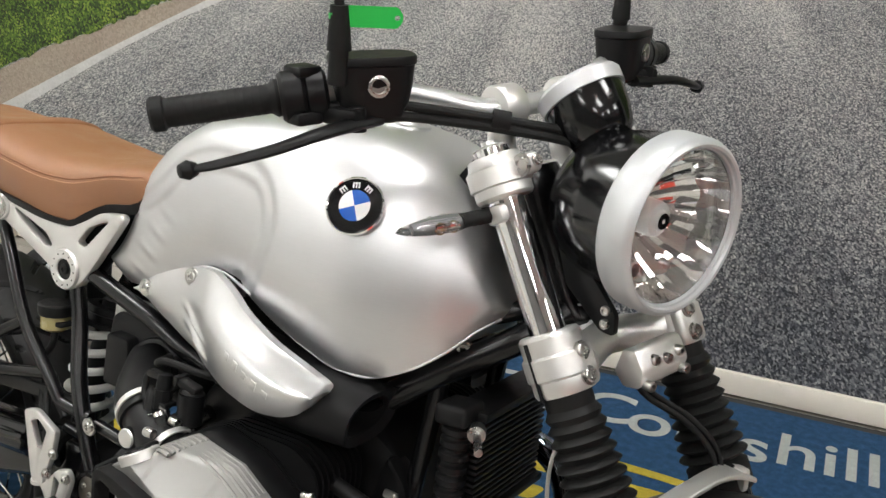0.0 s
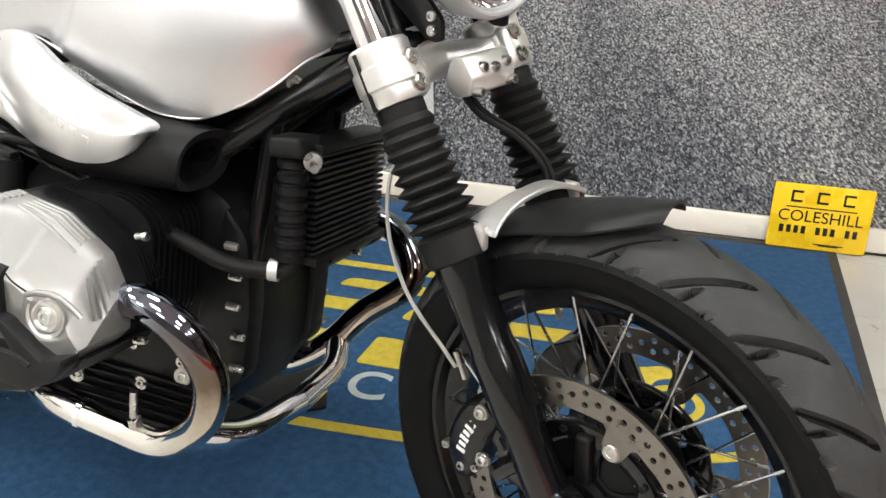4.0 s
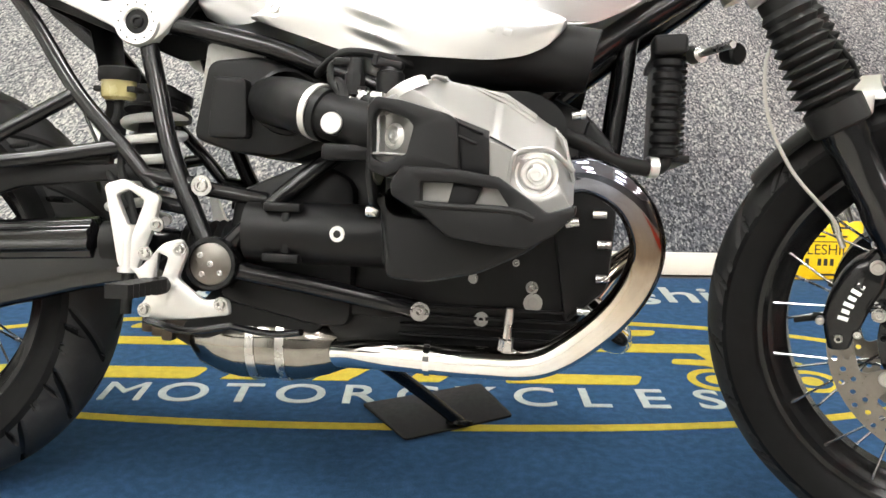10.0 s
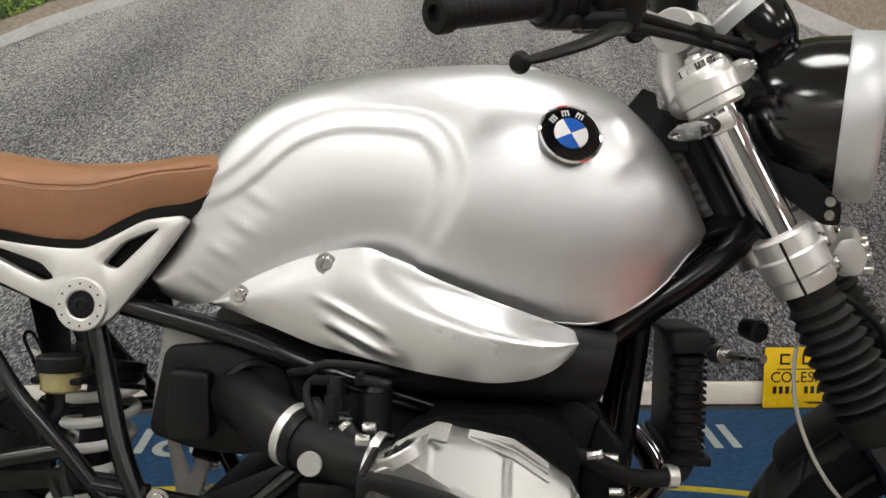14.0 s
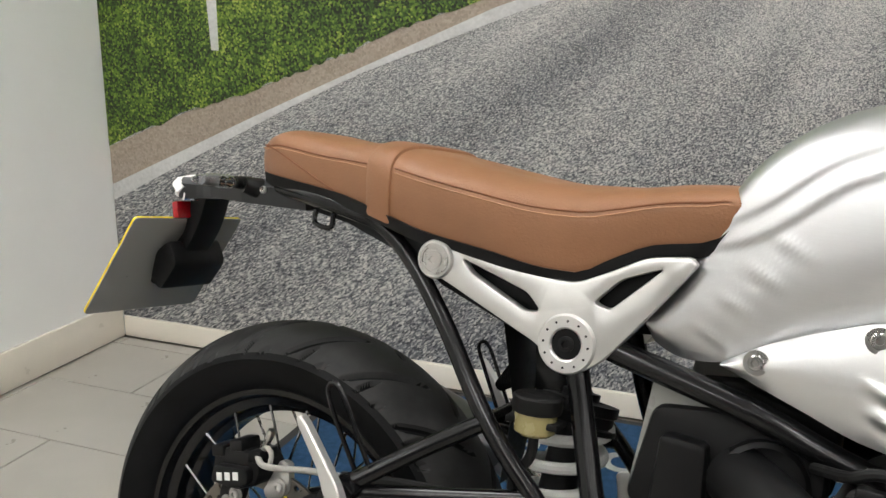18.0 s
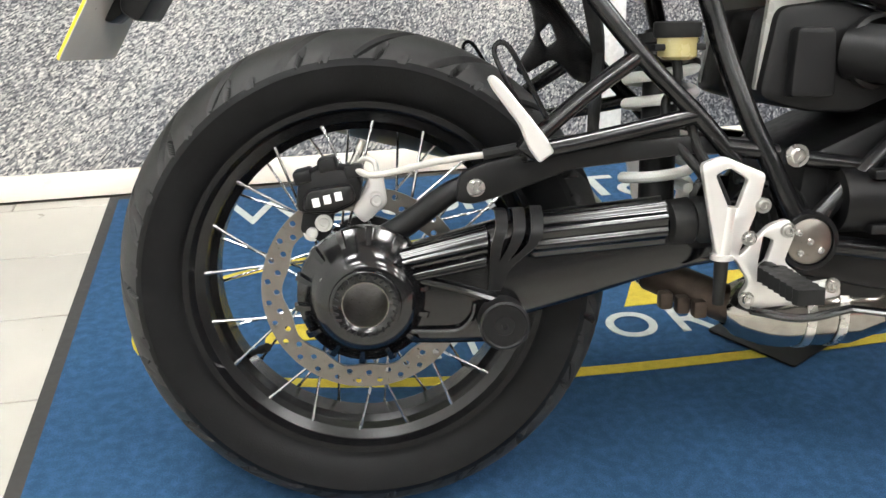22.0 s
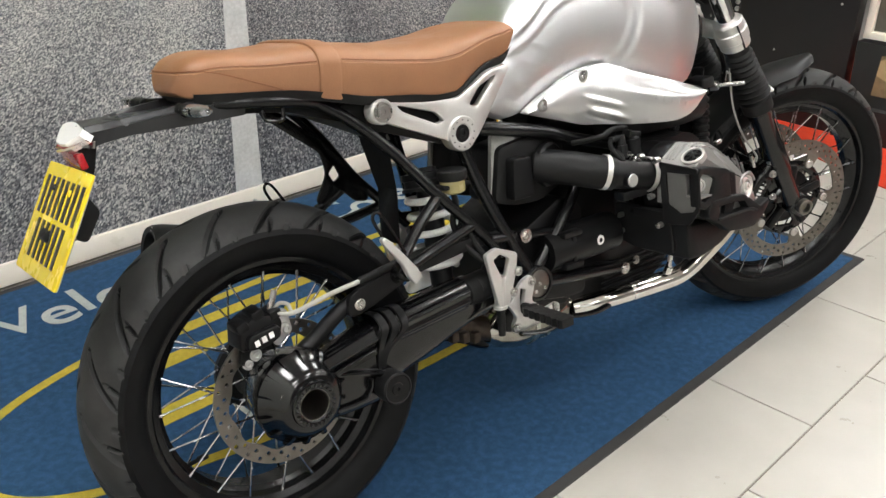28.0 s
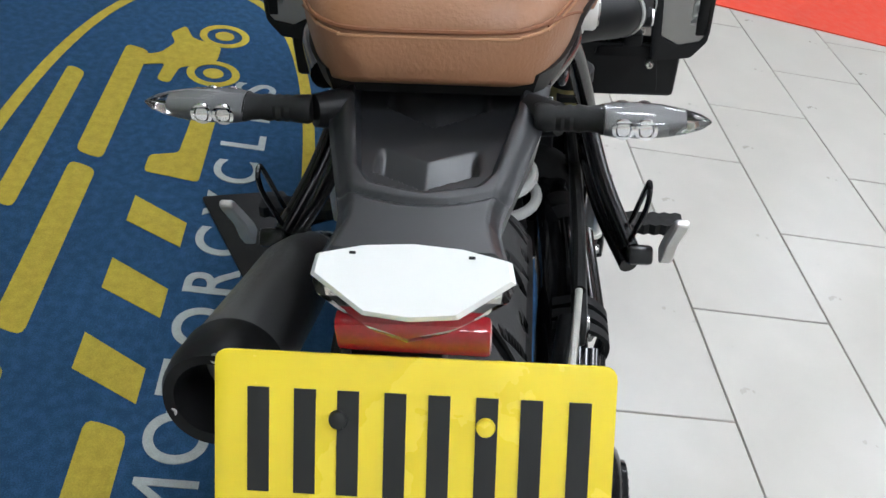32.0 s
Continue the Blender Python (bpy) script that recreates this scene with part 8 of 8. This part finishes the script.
for x, z in ((-0.052, 0.470), (0.010, 0.476), (-0.022, 0.484)):
    bm = B()
    box(bm, (x, -0.10, z), (0.022, 0.040, 0.016), Matrix.Rotation(radians(-12), 3, "Y"), 0.003)
    part("caliper_lug", bm, "satin", rcal)
bm = B()
plate(bm, round_poly([(-0.055, 0.425), (-0.06, 0.40), (-0.035, 0.385), (-0.02, 0.40), (-0.015, 0.428)], 0.006), -0.088, -0.100, (), 0.002)
part("caliper_arm", bm, "satin", rcal)
bm = B()
rod(bm, (0.005, -0.10, 0.475), (0.018, -0.10, 0.502), 0.005, seg=10)
rod(bm, (0.014, -0.10, 0.492), (0.022, -0.10, 0.512), 0.0055, seg=10)
part("bleed_nipple", bm, "steel", rcal)
bm = B()
plate(bm, round_poly([(0.005, 0.42), (0.03, 0.47), (0.045, 0.468), (0.05, 0.43), (0.02, 0.405)], 0.006), -0.075, -0.088, (), 0.002)
for p in ((0.036, -0.092, 0.435), (-0.03, -0.1, 0.41), (-0.045, -0.098, 0.398)):
    bolt(bm, p, (0, -1, 0), 0.0075, 0.006, washer=0.011)
part("caliper_bracket", bm, "alu", rcal)
bm = B()
sweep(bm, [(0.012, -0.115, 0.478), (0.03, -0.125, 0.472), (0.06, -0.13, 0.476), (0.11, -0.135, 0.487), (0.17, -0.14, 0.495)], 0.0042, 10, 6)
sweep(bm, [(0.012, -0.105, 0.478), (0.022, -0.11, 0.490), (0.035, -0.115, 0.486), (0.038, -0.12, 0.472)], 0.0035, 8, 6)
part("brake_line", bm, "lead", rcal)
bm = B()
sweep(bm, [(0.165, -0.14, 0.494), (0.26, -0.142, 0.508), (0.40, -0.14, 0.516)], 0.0075, 10, 5)
part("line_sleeve", bm, "rubber", rcal)

# rear spring and damper
S0, S1 = Vector((0.400, -0.058, 0.430)), Vector((0.412, -0.024, 0.600))
bm = B()
sweep(bm, [S0 + (S1 - S0) * (0.02 + 0.96 * a / (2 * math.pi * 5.2)) + Vector((0.043 * math.cos(a), 0.043 * math.sin(a), 0.0)) for a in [2 * math.pi * 5.2 * i / 125 for i in range(126)]], 0.0072, 10, 1)
spring = part("spring", bm, "white", bike, "white coil spring of the rear shock")
bm = B()
rod(bm, S0 - (S1 - S0) * 0.15, S1 + (S1 - S0) * 0.2, 0.023, seg=20)
lathe(bm, [(0, 0.0), (0, 0.05), (0.006, 0.05), (0.008, 0.044), (0.02, 0.044), (0.022, 0.047), (0.034, 0.047), (0.036, 0.03)], S1 - Vector((0, 0, 0.01)), S1 - S0, 32)
part("damper", bm, "satin", spring)
# brake fluid pot
bm = B()
lathe(bm, [(0, 0), (0, 0.018), (0.004, 0.0235), (0.030, 0.0245), (0.030, 0)], (0.400, -0.125, 0.600), (0, 0, 1), 28)
pot = part("fluid_pot", bm, "fluid", bike, "translucent brake fluid pot with black lid")
bm = B()
lathe(bm, [(0.026, 0.027), (0.030, 0.0285), (0.043, 0.0285), (0.045, 0.026), (0.045, 0)], (0.400, -0.125, 0.600), (0, 0, 1), 30)
box(bm, (0.40, -0.125, 0.615), (0.062, 0.03, 0.008), None, 0.002)
part("lid", bm, "rubber", pot)
bm = B()
sweep(bm, [(0.40, -0.125, 0.600), (0.40, -0.13, 0.575), (0.385, -0.135, 0.545), (0.40, -0.145, 0.50), (0.44, -0.17, 0.45)], 0.006, 10, 6)
part("pot_hose", bm, "rubber", pot)

# ---- foot pegs ----
for s in (-1, 1):
    out = [(0.414, 0.483), (0.441, 0.491), (0.493, 0.469), (0.485, 0.428), (0.463, 0.370), (0.499, 0.408), (0.523, 0.415), (0.533, 0.399), (0.520, 0.362), (0.556, 0.334), (0.590, 0.339), (0.594, 0.317), (0.536, 0.308), (0.475, 0.304), (0.467, 0.320), (0.479, 0.338), (0.460, 0.368), (0.436, 0.374)]
    h1 = [(0.432, 0.469), (0.449, 0.477), (0.471, 0.463), (0.455, 0.417)]
    h2 = [(0.493, 0.395), (0.506, 0.389), (0.498, 0.363), (0.488, 0.357)]
    bm = B()
    plate(bm, round_poly(out, 0.007, 3), s * 0.176, s * 0.188, [round_poly(h1, 0.004, 2), round_poly(h2, 0.003, 2)], 0.003)
    pg = part("footrest_plate", bm, "alu", bike, "silver forged footrest plate", smooth=40)
    for x, z in ((0.476, 0.318), (0.522, 0.401), (0.581, 0.331), (0.490, 0.432), (0.475, 0.393)):
        bm = B()
        bolt(bm, (x, s * 0.188, z), (0, s, 0), 0.0065, 0.006, washer=0.0095)
        part("bolt", bm, "steel", pg)
    bm = B()                                            # peg with toothed edges
    ring_out = []
    n = 14
    up_ = [(0.497 + (0.018 if i % 2 else 0.0145), s * (0.20 + 0.11 * i / n)) for i in range(n + 1)]
    dn_ = [(0.497 - (0.018 if i % 2 else 0.0145), s * (0.20 + 0.11 * i / n)) for i in range(n, -1, -1)]
    plate(bm, up_ + dn_, 0.345, 0.362, (), 0.0, axis="z")
    rod(bm, (0.50, s * 0.185, 0.352), (0.50, s * 0.21, 0.352), 0.012, seg=14)
    part("footrest", bm, "rubber", pg, "toothed black footrest")
    bm = B()
    sweep(bm, [(0.60, s * 0.20, 0.305), (0.66, s * 0.215, 0.30), (0.70, s * 0.22, 0.305)], 0.009, 10, 4, flat=0.5)
    sweep(bm, [(0.48, s * 0.192, 0.305), (0.54, s * 0.20, 0.295), (0.60, s * 0.20, 0.305)], 0.008, 10, 4, flat=0.6)
    part("pedal", bm, "frame", pg, "black foot pedal")
    if s < 0:
        bm = B()
        rod(bm, (0.447, -0.178, 0.37), (0.452, -0.178, 0.43), 0.012, 0.011, 18)
        rod(bm, (0.447, -0.178, 0.372), (0.447, -0.178, 0.366), 0.014, seg=18)
        part("master_cylinder", bm, "alu", pg)
        bm = B()
        rod(bm, (0.447, -0.178, 0.37), (0.445, -0.178, 0.31), 0.009, 0.007, 14)
        part("push_rod", bm, "rubber", pg)
        bm = B()
        sweep(bm, [(0.452, -0.172, 0.43), (0.44, -0.165, 0.46), (0.42, -0.15, 0.50), (0.415, -0.14, 0.53)], 0.006, 10, 5)
        part("hose", bm, "rubber", pg)
    # folded passenger footrest
    bm = B()
    loft(bm, [[(x - w, s * 0.229, z - w * 0.7), (x - w, s * 0.243, z - w * 0.7), (x + w, s * 0.243, z + w * 0.7), (x + w, s * 0.229, z + w * 0.7)]
              for x, z, w in ((0.163, 0.590, 0.003), (0.170, 0.581, 0.005), (0.200, 0.542, 0.006), (0.214, 0.518, 0.009), (0.224, 0.502, 0.008))])
    bmesh.ops.bevel(bm, geom=bm.edges[:], offset=0.002, segments=1, affect="EDGES")
    pp = part("passenger_footrest", bm, "alu", bike, "folded silver passenger footrest")
    bm = B()
    sweep(bm, [(0.215, s * 0.195, 0.53), (0.185, s * 0.20, 0.585), (0.172, s * 0.20, 0.615), (0.180, s * 0.20, 0.625), (0.195, s * 0.20, 0.61), (0.232, s * 0.195, 0.54)], 0.003, 8, 6)
    part("hook", bm, "frame", pp, "black wire luggage hook")
    bm = B()
    box(bm, (0.213, s * 0.205, 0.510), (0.03, 0.03, 0.022), Matrix.Rotation(radians(35), 3, "Y"), 0.005)
    part("hinge", bm, "frame", pp)

# ---- tail, light and number plate ----
TAIL_W = [(-0.224, 0.0565), (-0.206, 0.051), (-0.188, 0.0475), (-0.174, 0.0485), (-0.135, 0.058), (-0.085, 0.070), (-0.03, 0.076), (0.03, 0.078)]
TAIL_Z = [(-0.224, 0.830), (-0.186, 0.831), (-0.10, 0.838), (0.03, 0.846)]
WELL = [(0.06, 0.066), (-0.013, 0.064), (-0.140, 0.043), (-0.155, 0.034), (-0.164, 0.0), (-0.155, -0.034), (-0.140, -0.043), (-0.013, -0.064), (0.06, -0.066)]


def tail_top(x, y):
    """Top of the tail: raised side beams, a sunken panel with two chevron steps, a shallow seam before the lamp."""
    v = abs(y) / lerp(TAIL_W, x)
    z = curve(TAIL_Z, x) - 0.010 * ease((v - 0.80) / 0.20)
    z -= ease(inside(x, y, WELL) / 0.004) * (0.0035 + 0.0085 * ease((x + 0.168) / 0.11))
    for x0, k, half in ((-0.080, 0.72, 0.036), (-0.156, 0.55, 0.033)):
        u = x - (x0 + k * abs(y))
        if 0 < u < 0.030 and abs(y) < half:
            z -= 0.0095 * (1 - u / 0.030) * ease((half - abs(y)) / 0.006)
    u = x + 0.1725 - 6.0 * y * y
    return z - 0.0022 * math.exp(-(u / 0.0022) ** 2)


bm = B()
rings = []
for i in range(141):
    x = 0.03 - 0.246 * i / 140
    w = lerp(TAIL_W, x)
    low_ = lerp([(-0.224, 0.797), (-0.15, 0.806), (0.03, 0.808)], x)
    rings.append([(x, -w * 0.94, low_)] + [(x, w * (-1 + 2 * j / 84), tail_top(x, w * (-1 + 2 * j / 84))) for j in range(85)] + [(x, w * 0.94, low_)])
loft(bm, rings)
tail = part("tail_unit", bm, "tail", bike, "dark grey moulded plastic tail unit", smooth=40, at=pose(0, -0.009, 0))
for s in (-1, 1):
    bm = B()
    rod(bm, (-0.058, s * 0.062, 0.828), (-0.070, s * 0.082, 0.832), 0.015, 0.011, 16)
    part("indicator_socket", bm, "satin", tail)
for s in (-1, 1):
    indicator(Vector((-0.072, s * 0.074, 0.834)), Vector((-0.073, s * 0.188, 0.836)), Vector((0, 0, 1)), Matrix(), "rear indicator with black stalk")
    bm = B()
    bolt(bm, (-0.041, s * 0.074, 0.828), (0, s, 0), 0.005, 0.004)
    part("screw", bm, "steel", tail)
    bm = B()
    sweep(bm, [(0.055, s * 0.085, 0.812), (0.058, s * 0.088, 0.795), (0.085, s * 0.092, 0.792), (0.088, s * 0.092, 0.81)], 0.0035, 8, 6)
    part("strap_hook", bm, "frame", tail)
# lamp: faceted white face under a clear rim, silvered prisms below
def lamp_ring(k, x, dz):
    """Six-sided outline of the lamp, seen along it."""
    return [(-0.222 + x, 0.0535 * k, 0.8245 + dz), (-0.229 + x, 0.056 * k, 0.816 + dz), (-0.2455 + x, 0.026 * k, 0.803 + dz), (-0.2475 + x, 0.0, 0.8015 + dz),
            (-0.2455 + x, -0.026 * k, 0.803 + dz), (-0.229 + x, -0.056 * k, 0.816 + dz), (-0.222 + x, -0.0535 * k, 0.8245 + dz), (-0.2195 + x, -0.028 * k, 0.8295 + dz), (-0.2185 + x, 0.0, 0.831 + dz), (-0.2195 + x, 0.028 * k, 0.8295 + dz)]


bm = B()
loft(bm, [lamp_ring(1.0, 0.010, -0.010), lamp_ring(1.0, -0.001, 0.0), [tuple(Vector(p).lerp(Vector((-0.2335, 0, 0.8185)), 0.05) + Vector((-0.002, 0, 0.0035))) for p in lamp_ring(1.0, -0.001, 0.0)]])
tl = part("tail_light", bm, "lampface", bike, "clear tail light with white lamp face", smooth=25, at=pose(0.005, -0.010, 0.001))
for y in (-0.032, 0.032):
    bm = B()
    box(bm, (-0.2285, y, 0.8312), (0.0016, 0.0035, 0.0006), Matrix.Rotation(radians(-35), 3, "Y"))
    part("vent", bm, "satin", tl)
for k in range(7):                                       # silvered prisms along the lower edge
    y = -0.042 + 0.014 * k
    e_ = 1 - (abs(y) / 0.062) ** 1.5
    bm = B()
    loft(bm, [[(-0.222 - 0.020 * e_, y - 0.0068, 0.812 - 0.010 * e_), (-0.222 - 0.020 * e_, y + 0.0068, 0.812 - 0.010 * e_), (-0.223 - 0.019 * e_, y + 0.006, 0.806 - 0.010 * e_), (-0.223 - 0.019 * e_, y - 0.006, 0.806 - 0.010 * e_)],
              [(-0.21, y - 0.0068, 0.806), (-0.21, y + 0.0068, 0.806), (-0.212, y + 0.006, 0.795), (-0.212, y - 0.006, 0.795)]])
    part("prism", bm, "mirror", tl, smooth=10)
bm = B()                                                 # clear lower cover
rings = []
for k, dx, dz in ((1.0, 0.006, -0.012), (1.0, -0.003, -0.004), (0.92, -0.013, -0.009), (0.80, -0.012, -0.013)):
    rings.append([(-0.222 + dx - 0.022 * (1 - abs(v) ** 1.6), 0.057 * v * k, 0.816 + dz - 0.010 * (1 - abs(v) ** 1.6)) for v in (-1, -0.75, -0.45, 0, 0.45, 0.75, 1)])
loft(bm, rings, closed=False)
o = part("lower_lens", bm, "glass", tl, "clear lower lamp cover", smooth=10)
o.visible_shadow = False
bm = B()
box(bm, (-0.228, -0.010, 0.780), (0.012, 0.088, 0.026), Matrix.Rotation(radians(-12), 3, "Y"), 0.003)
part("reflector", bm, "redlens", bike, "red rectangular reflector")
# plate carrier
bm = B()
plate(bm, round_poly([(-0.19, 0.81), (-0.225, 0.80), (-0.232, 0.75), (-0.27, 0.70), (-0.300, 0.665), (-0.288, 0.655), (-0.24, 0.69), (-0.205, 0.755)], 0.012), -0.028, 0.028, (), 0.006)
plate(bm, round_poly([(-0.235, 0.735), (-0.26, 0.715), (-0.268, 0.67), (-0.245, 0.655), (-0.215, 0.70)], 0.010), -0.055, 0.055, (), 0.006)
part("plate_carrier", bm, "satin", bike, "black number plate carrier")
pm = Matrix.Translation((-0.2345, -0.0105, 0.768)) @ Matrix.Rotation(radians(30.0), 4, "Y") @ Matrix.Rotation(radians(-0.4), 4, "X")       # local z up the plate, x ahead
bm = B()
plate(bm, round_poly([(-0.1143, -0.178), (0.1143, -0.178), (0.1143, 0), (-0.1143, 0)], 0.008, 4), -0.0016, 0.0016, (), 0.0005, axis="x")
npl = part("number_plate", bm, "plate", bike, "yellow rear number plate with black characters barred")
npl.matrix_basis = pm
bm = B()
plate(bm, round_poly([(-0.1138, -0.1775), (0.1138, -0.1775), (0.1138, -0.0005), (-0.1138, -0.0005)], 0.008, 4), 0.0018, 0.003, (), 0, axis="x")
part("plate_back", bm, "plateback", npl)
for row, cols in ((-0.052, 4), (-0.122, 3)):
    for k in range(cols):
        y = 0.075 - 0.052 * k if cols == 4 else 0.052 - 0.052 * k
        for dy in (-0.0135, 0.0135):                     # each character as two upright bars
            bm = B()
            box(bm, (-0.002, y + dy, row), (0.001, 0.0125, 0.062))
            part("character_bar", bm, "black_ink", npl)
bm = B()
lathe(bm, [(0, 0.0058), (0.003, 0.005), (0.0045, 0)], (-0.002, -0.042, -0.038), (-1, 0, 0), 18)
part("screw_cap", bm, "plate", npl)
bm = B()
lathe(bm, [(0, 0.0058), (0.003, 0.005), (0.0045, 0)], (-0.002, 0.042, -0.038), (-1, 0, 0), 18)
part("screw_cap", bm, "black_ink", npl)

# side stand on the far side, down to its pad on the mat
foot = BIKE.inverted() @ Vector((0.885, 0.205, 0.010))
bm = B()
sweep(bm, [(0.66, 0.09, 0.27), Vector((0.66, 0.09, 0.27)).lerp(foot, 0.55) + Vector((0.01, 0.01, -0.005)), foot], 0.012, 12, 5)
lathe(bm, [(0, 0), (0, 0.026), (0.006, 0.026), (0.008, 0.022), (0.008, 0)], foot + Vector((0, 0, -0.004)), (0.0, 0.19, 0.98), 24)
part("side_stand", bm, "frame", bike, "black side stand, folded out")

# ---- floor tiles in half bond, each its own piece ----
TL, TW, J = 0.604, 0.3045, 0.004
tile_mesh = None
bmj = B()
for r in range(-15, 9):
    y0 = -0.586 + TW * r
    for k in range(-4, 13):
        x0 = (0.482 if r % 2 == 0 else 0.780) + TL * (k - 1)
        a, b_, c, d_ = max(x0 + J / 2, WX), min(x0 + TL - J / 2, 6.95), max(y0 + J / 2, -4.98), y0 + TW - J / 2
        if b_ - a < 0.02 or d_ > 3.1 or (a < 3.4 and y0 > WY - 0.02):
            continue
        if a < 3.4:
            d_ = min(d_, WY - 0.013)
        near = -2.6 < y0 and x0 < 3.3
        hidden = a > MX0 + 0.03 and b_ < MX1 - 0.03 and c > MY0 + 0.03 and d_ < MY1 - 0.03
        if hidden:
            continue
        whole = b_ - a > TL - J - 0.001 and d_ - c > TW - J - 0.001
        if near:
            if whole and tile_mesh is not None:
                ob = new("tile", tile_mesh)
                ob.parent = floor
                ob.matrix_basis = pose((a + b_) / 2, (c + d_) / 2, 0)
                continue
            bm = B()
            box(bm, (0, 0, -0.0095), (b_ - a, d_ - c, 0.009), None, 0.0012, 1)
            ob = part("tile", bm, "tile", floor, at=pose((a + b_) / 2, (c + d_) / 2, 0))
            if whole:
                tile_mesh = ob.data
        else:
            box(bmj, ((a + b_) / 2, (c + d_) / 2, -0.0095), (b_ - a, d_ - c, 0.009))
ob = part("far_tiles", bmj, "tile", floor)
ob["kind"] = "stuff"
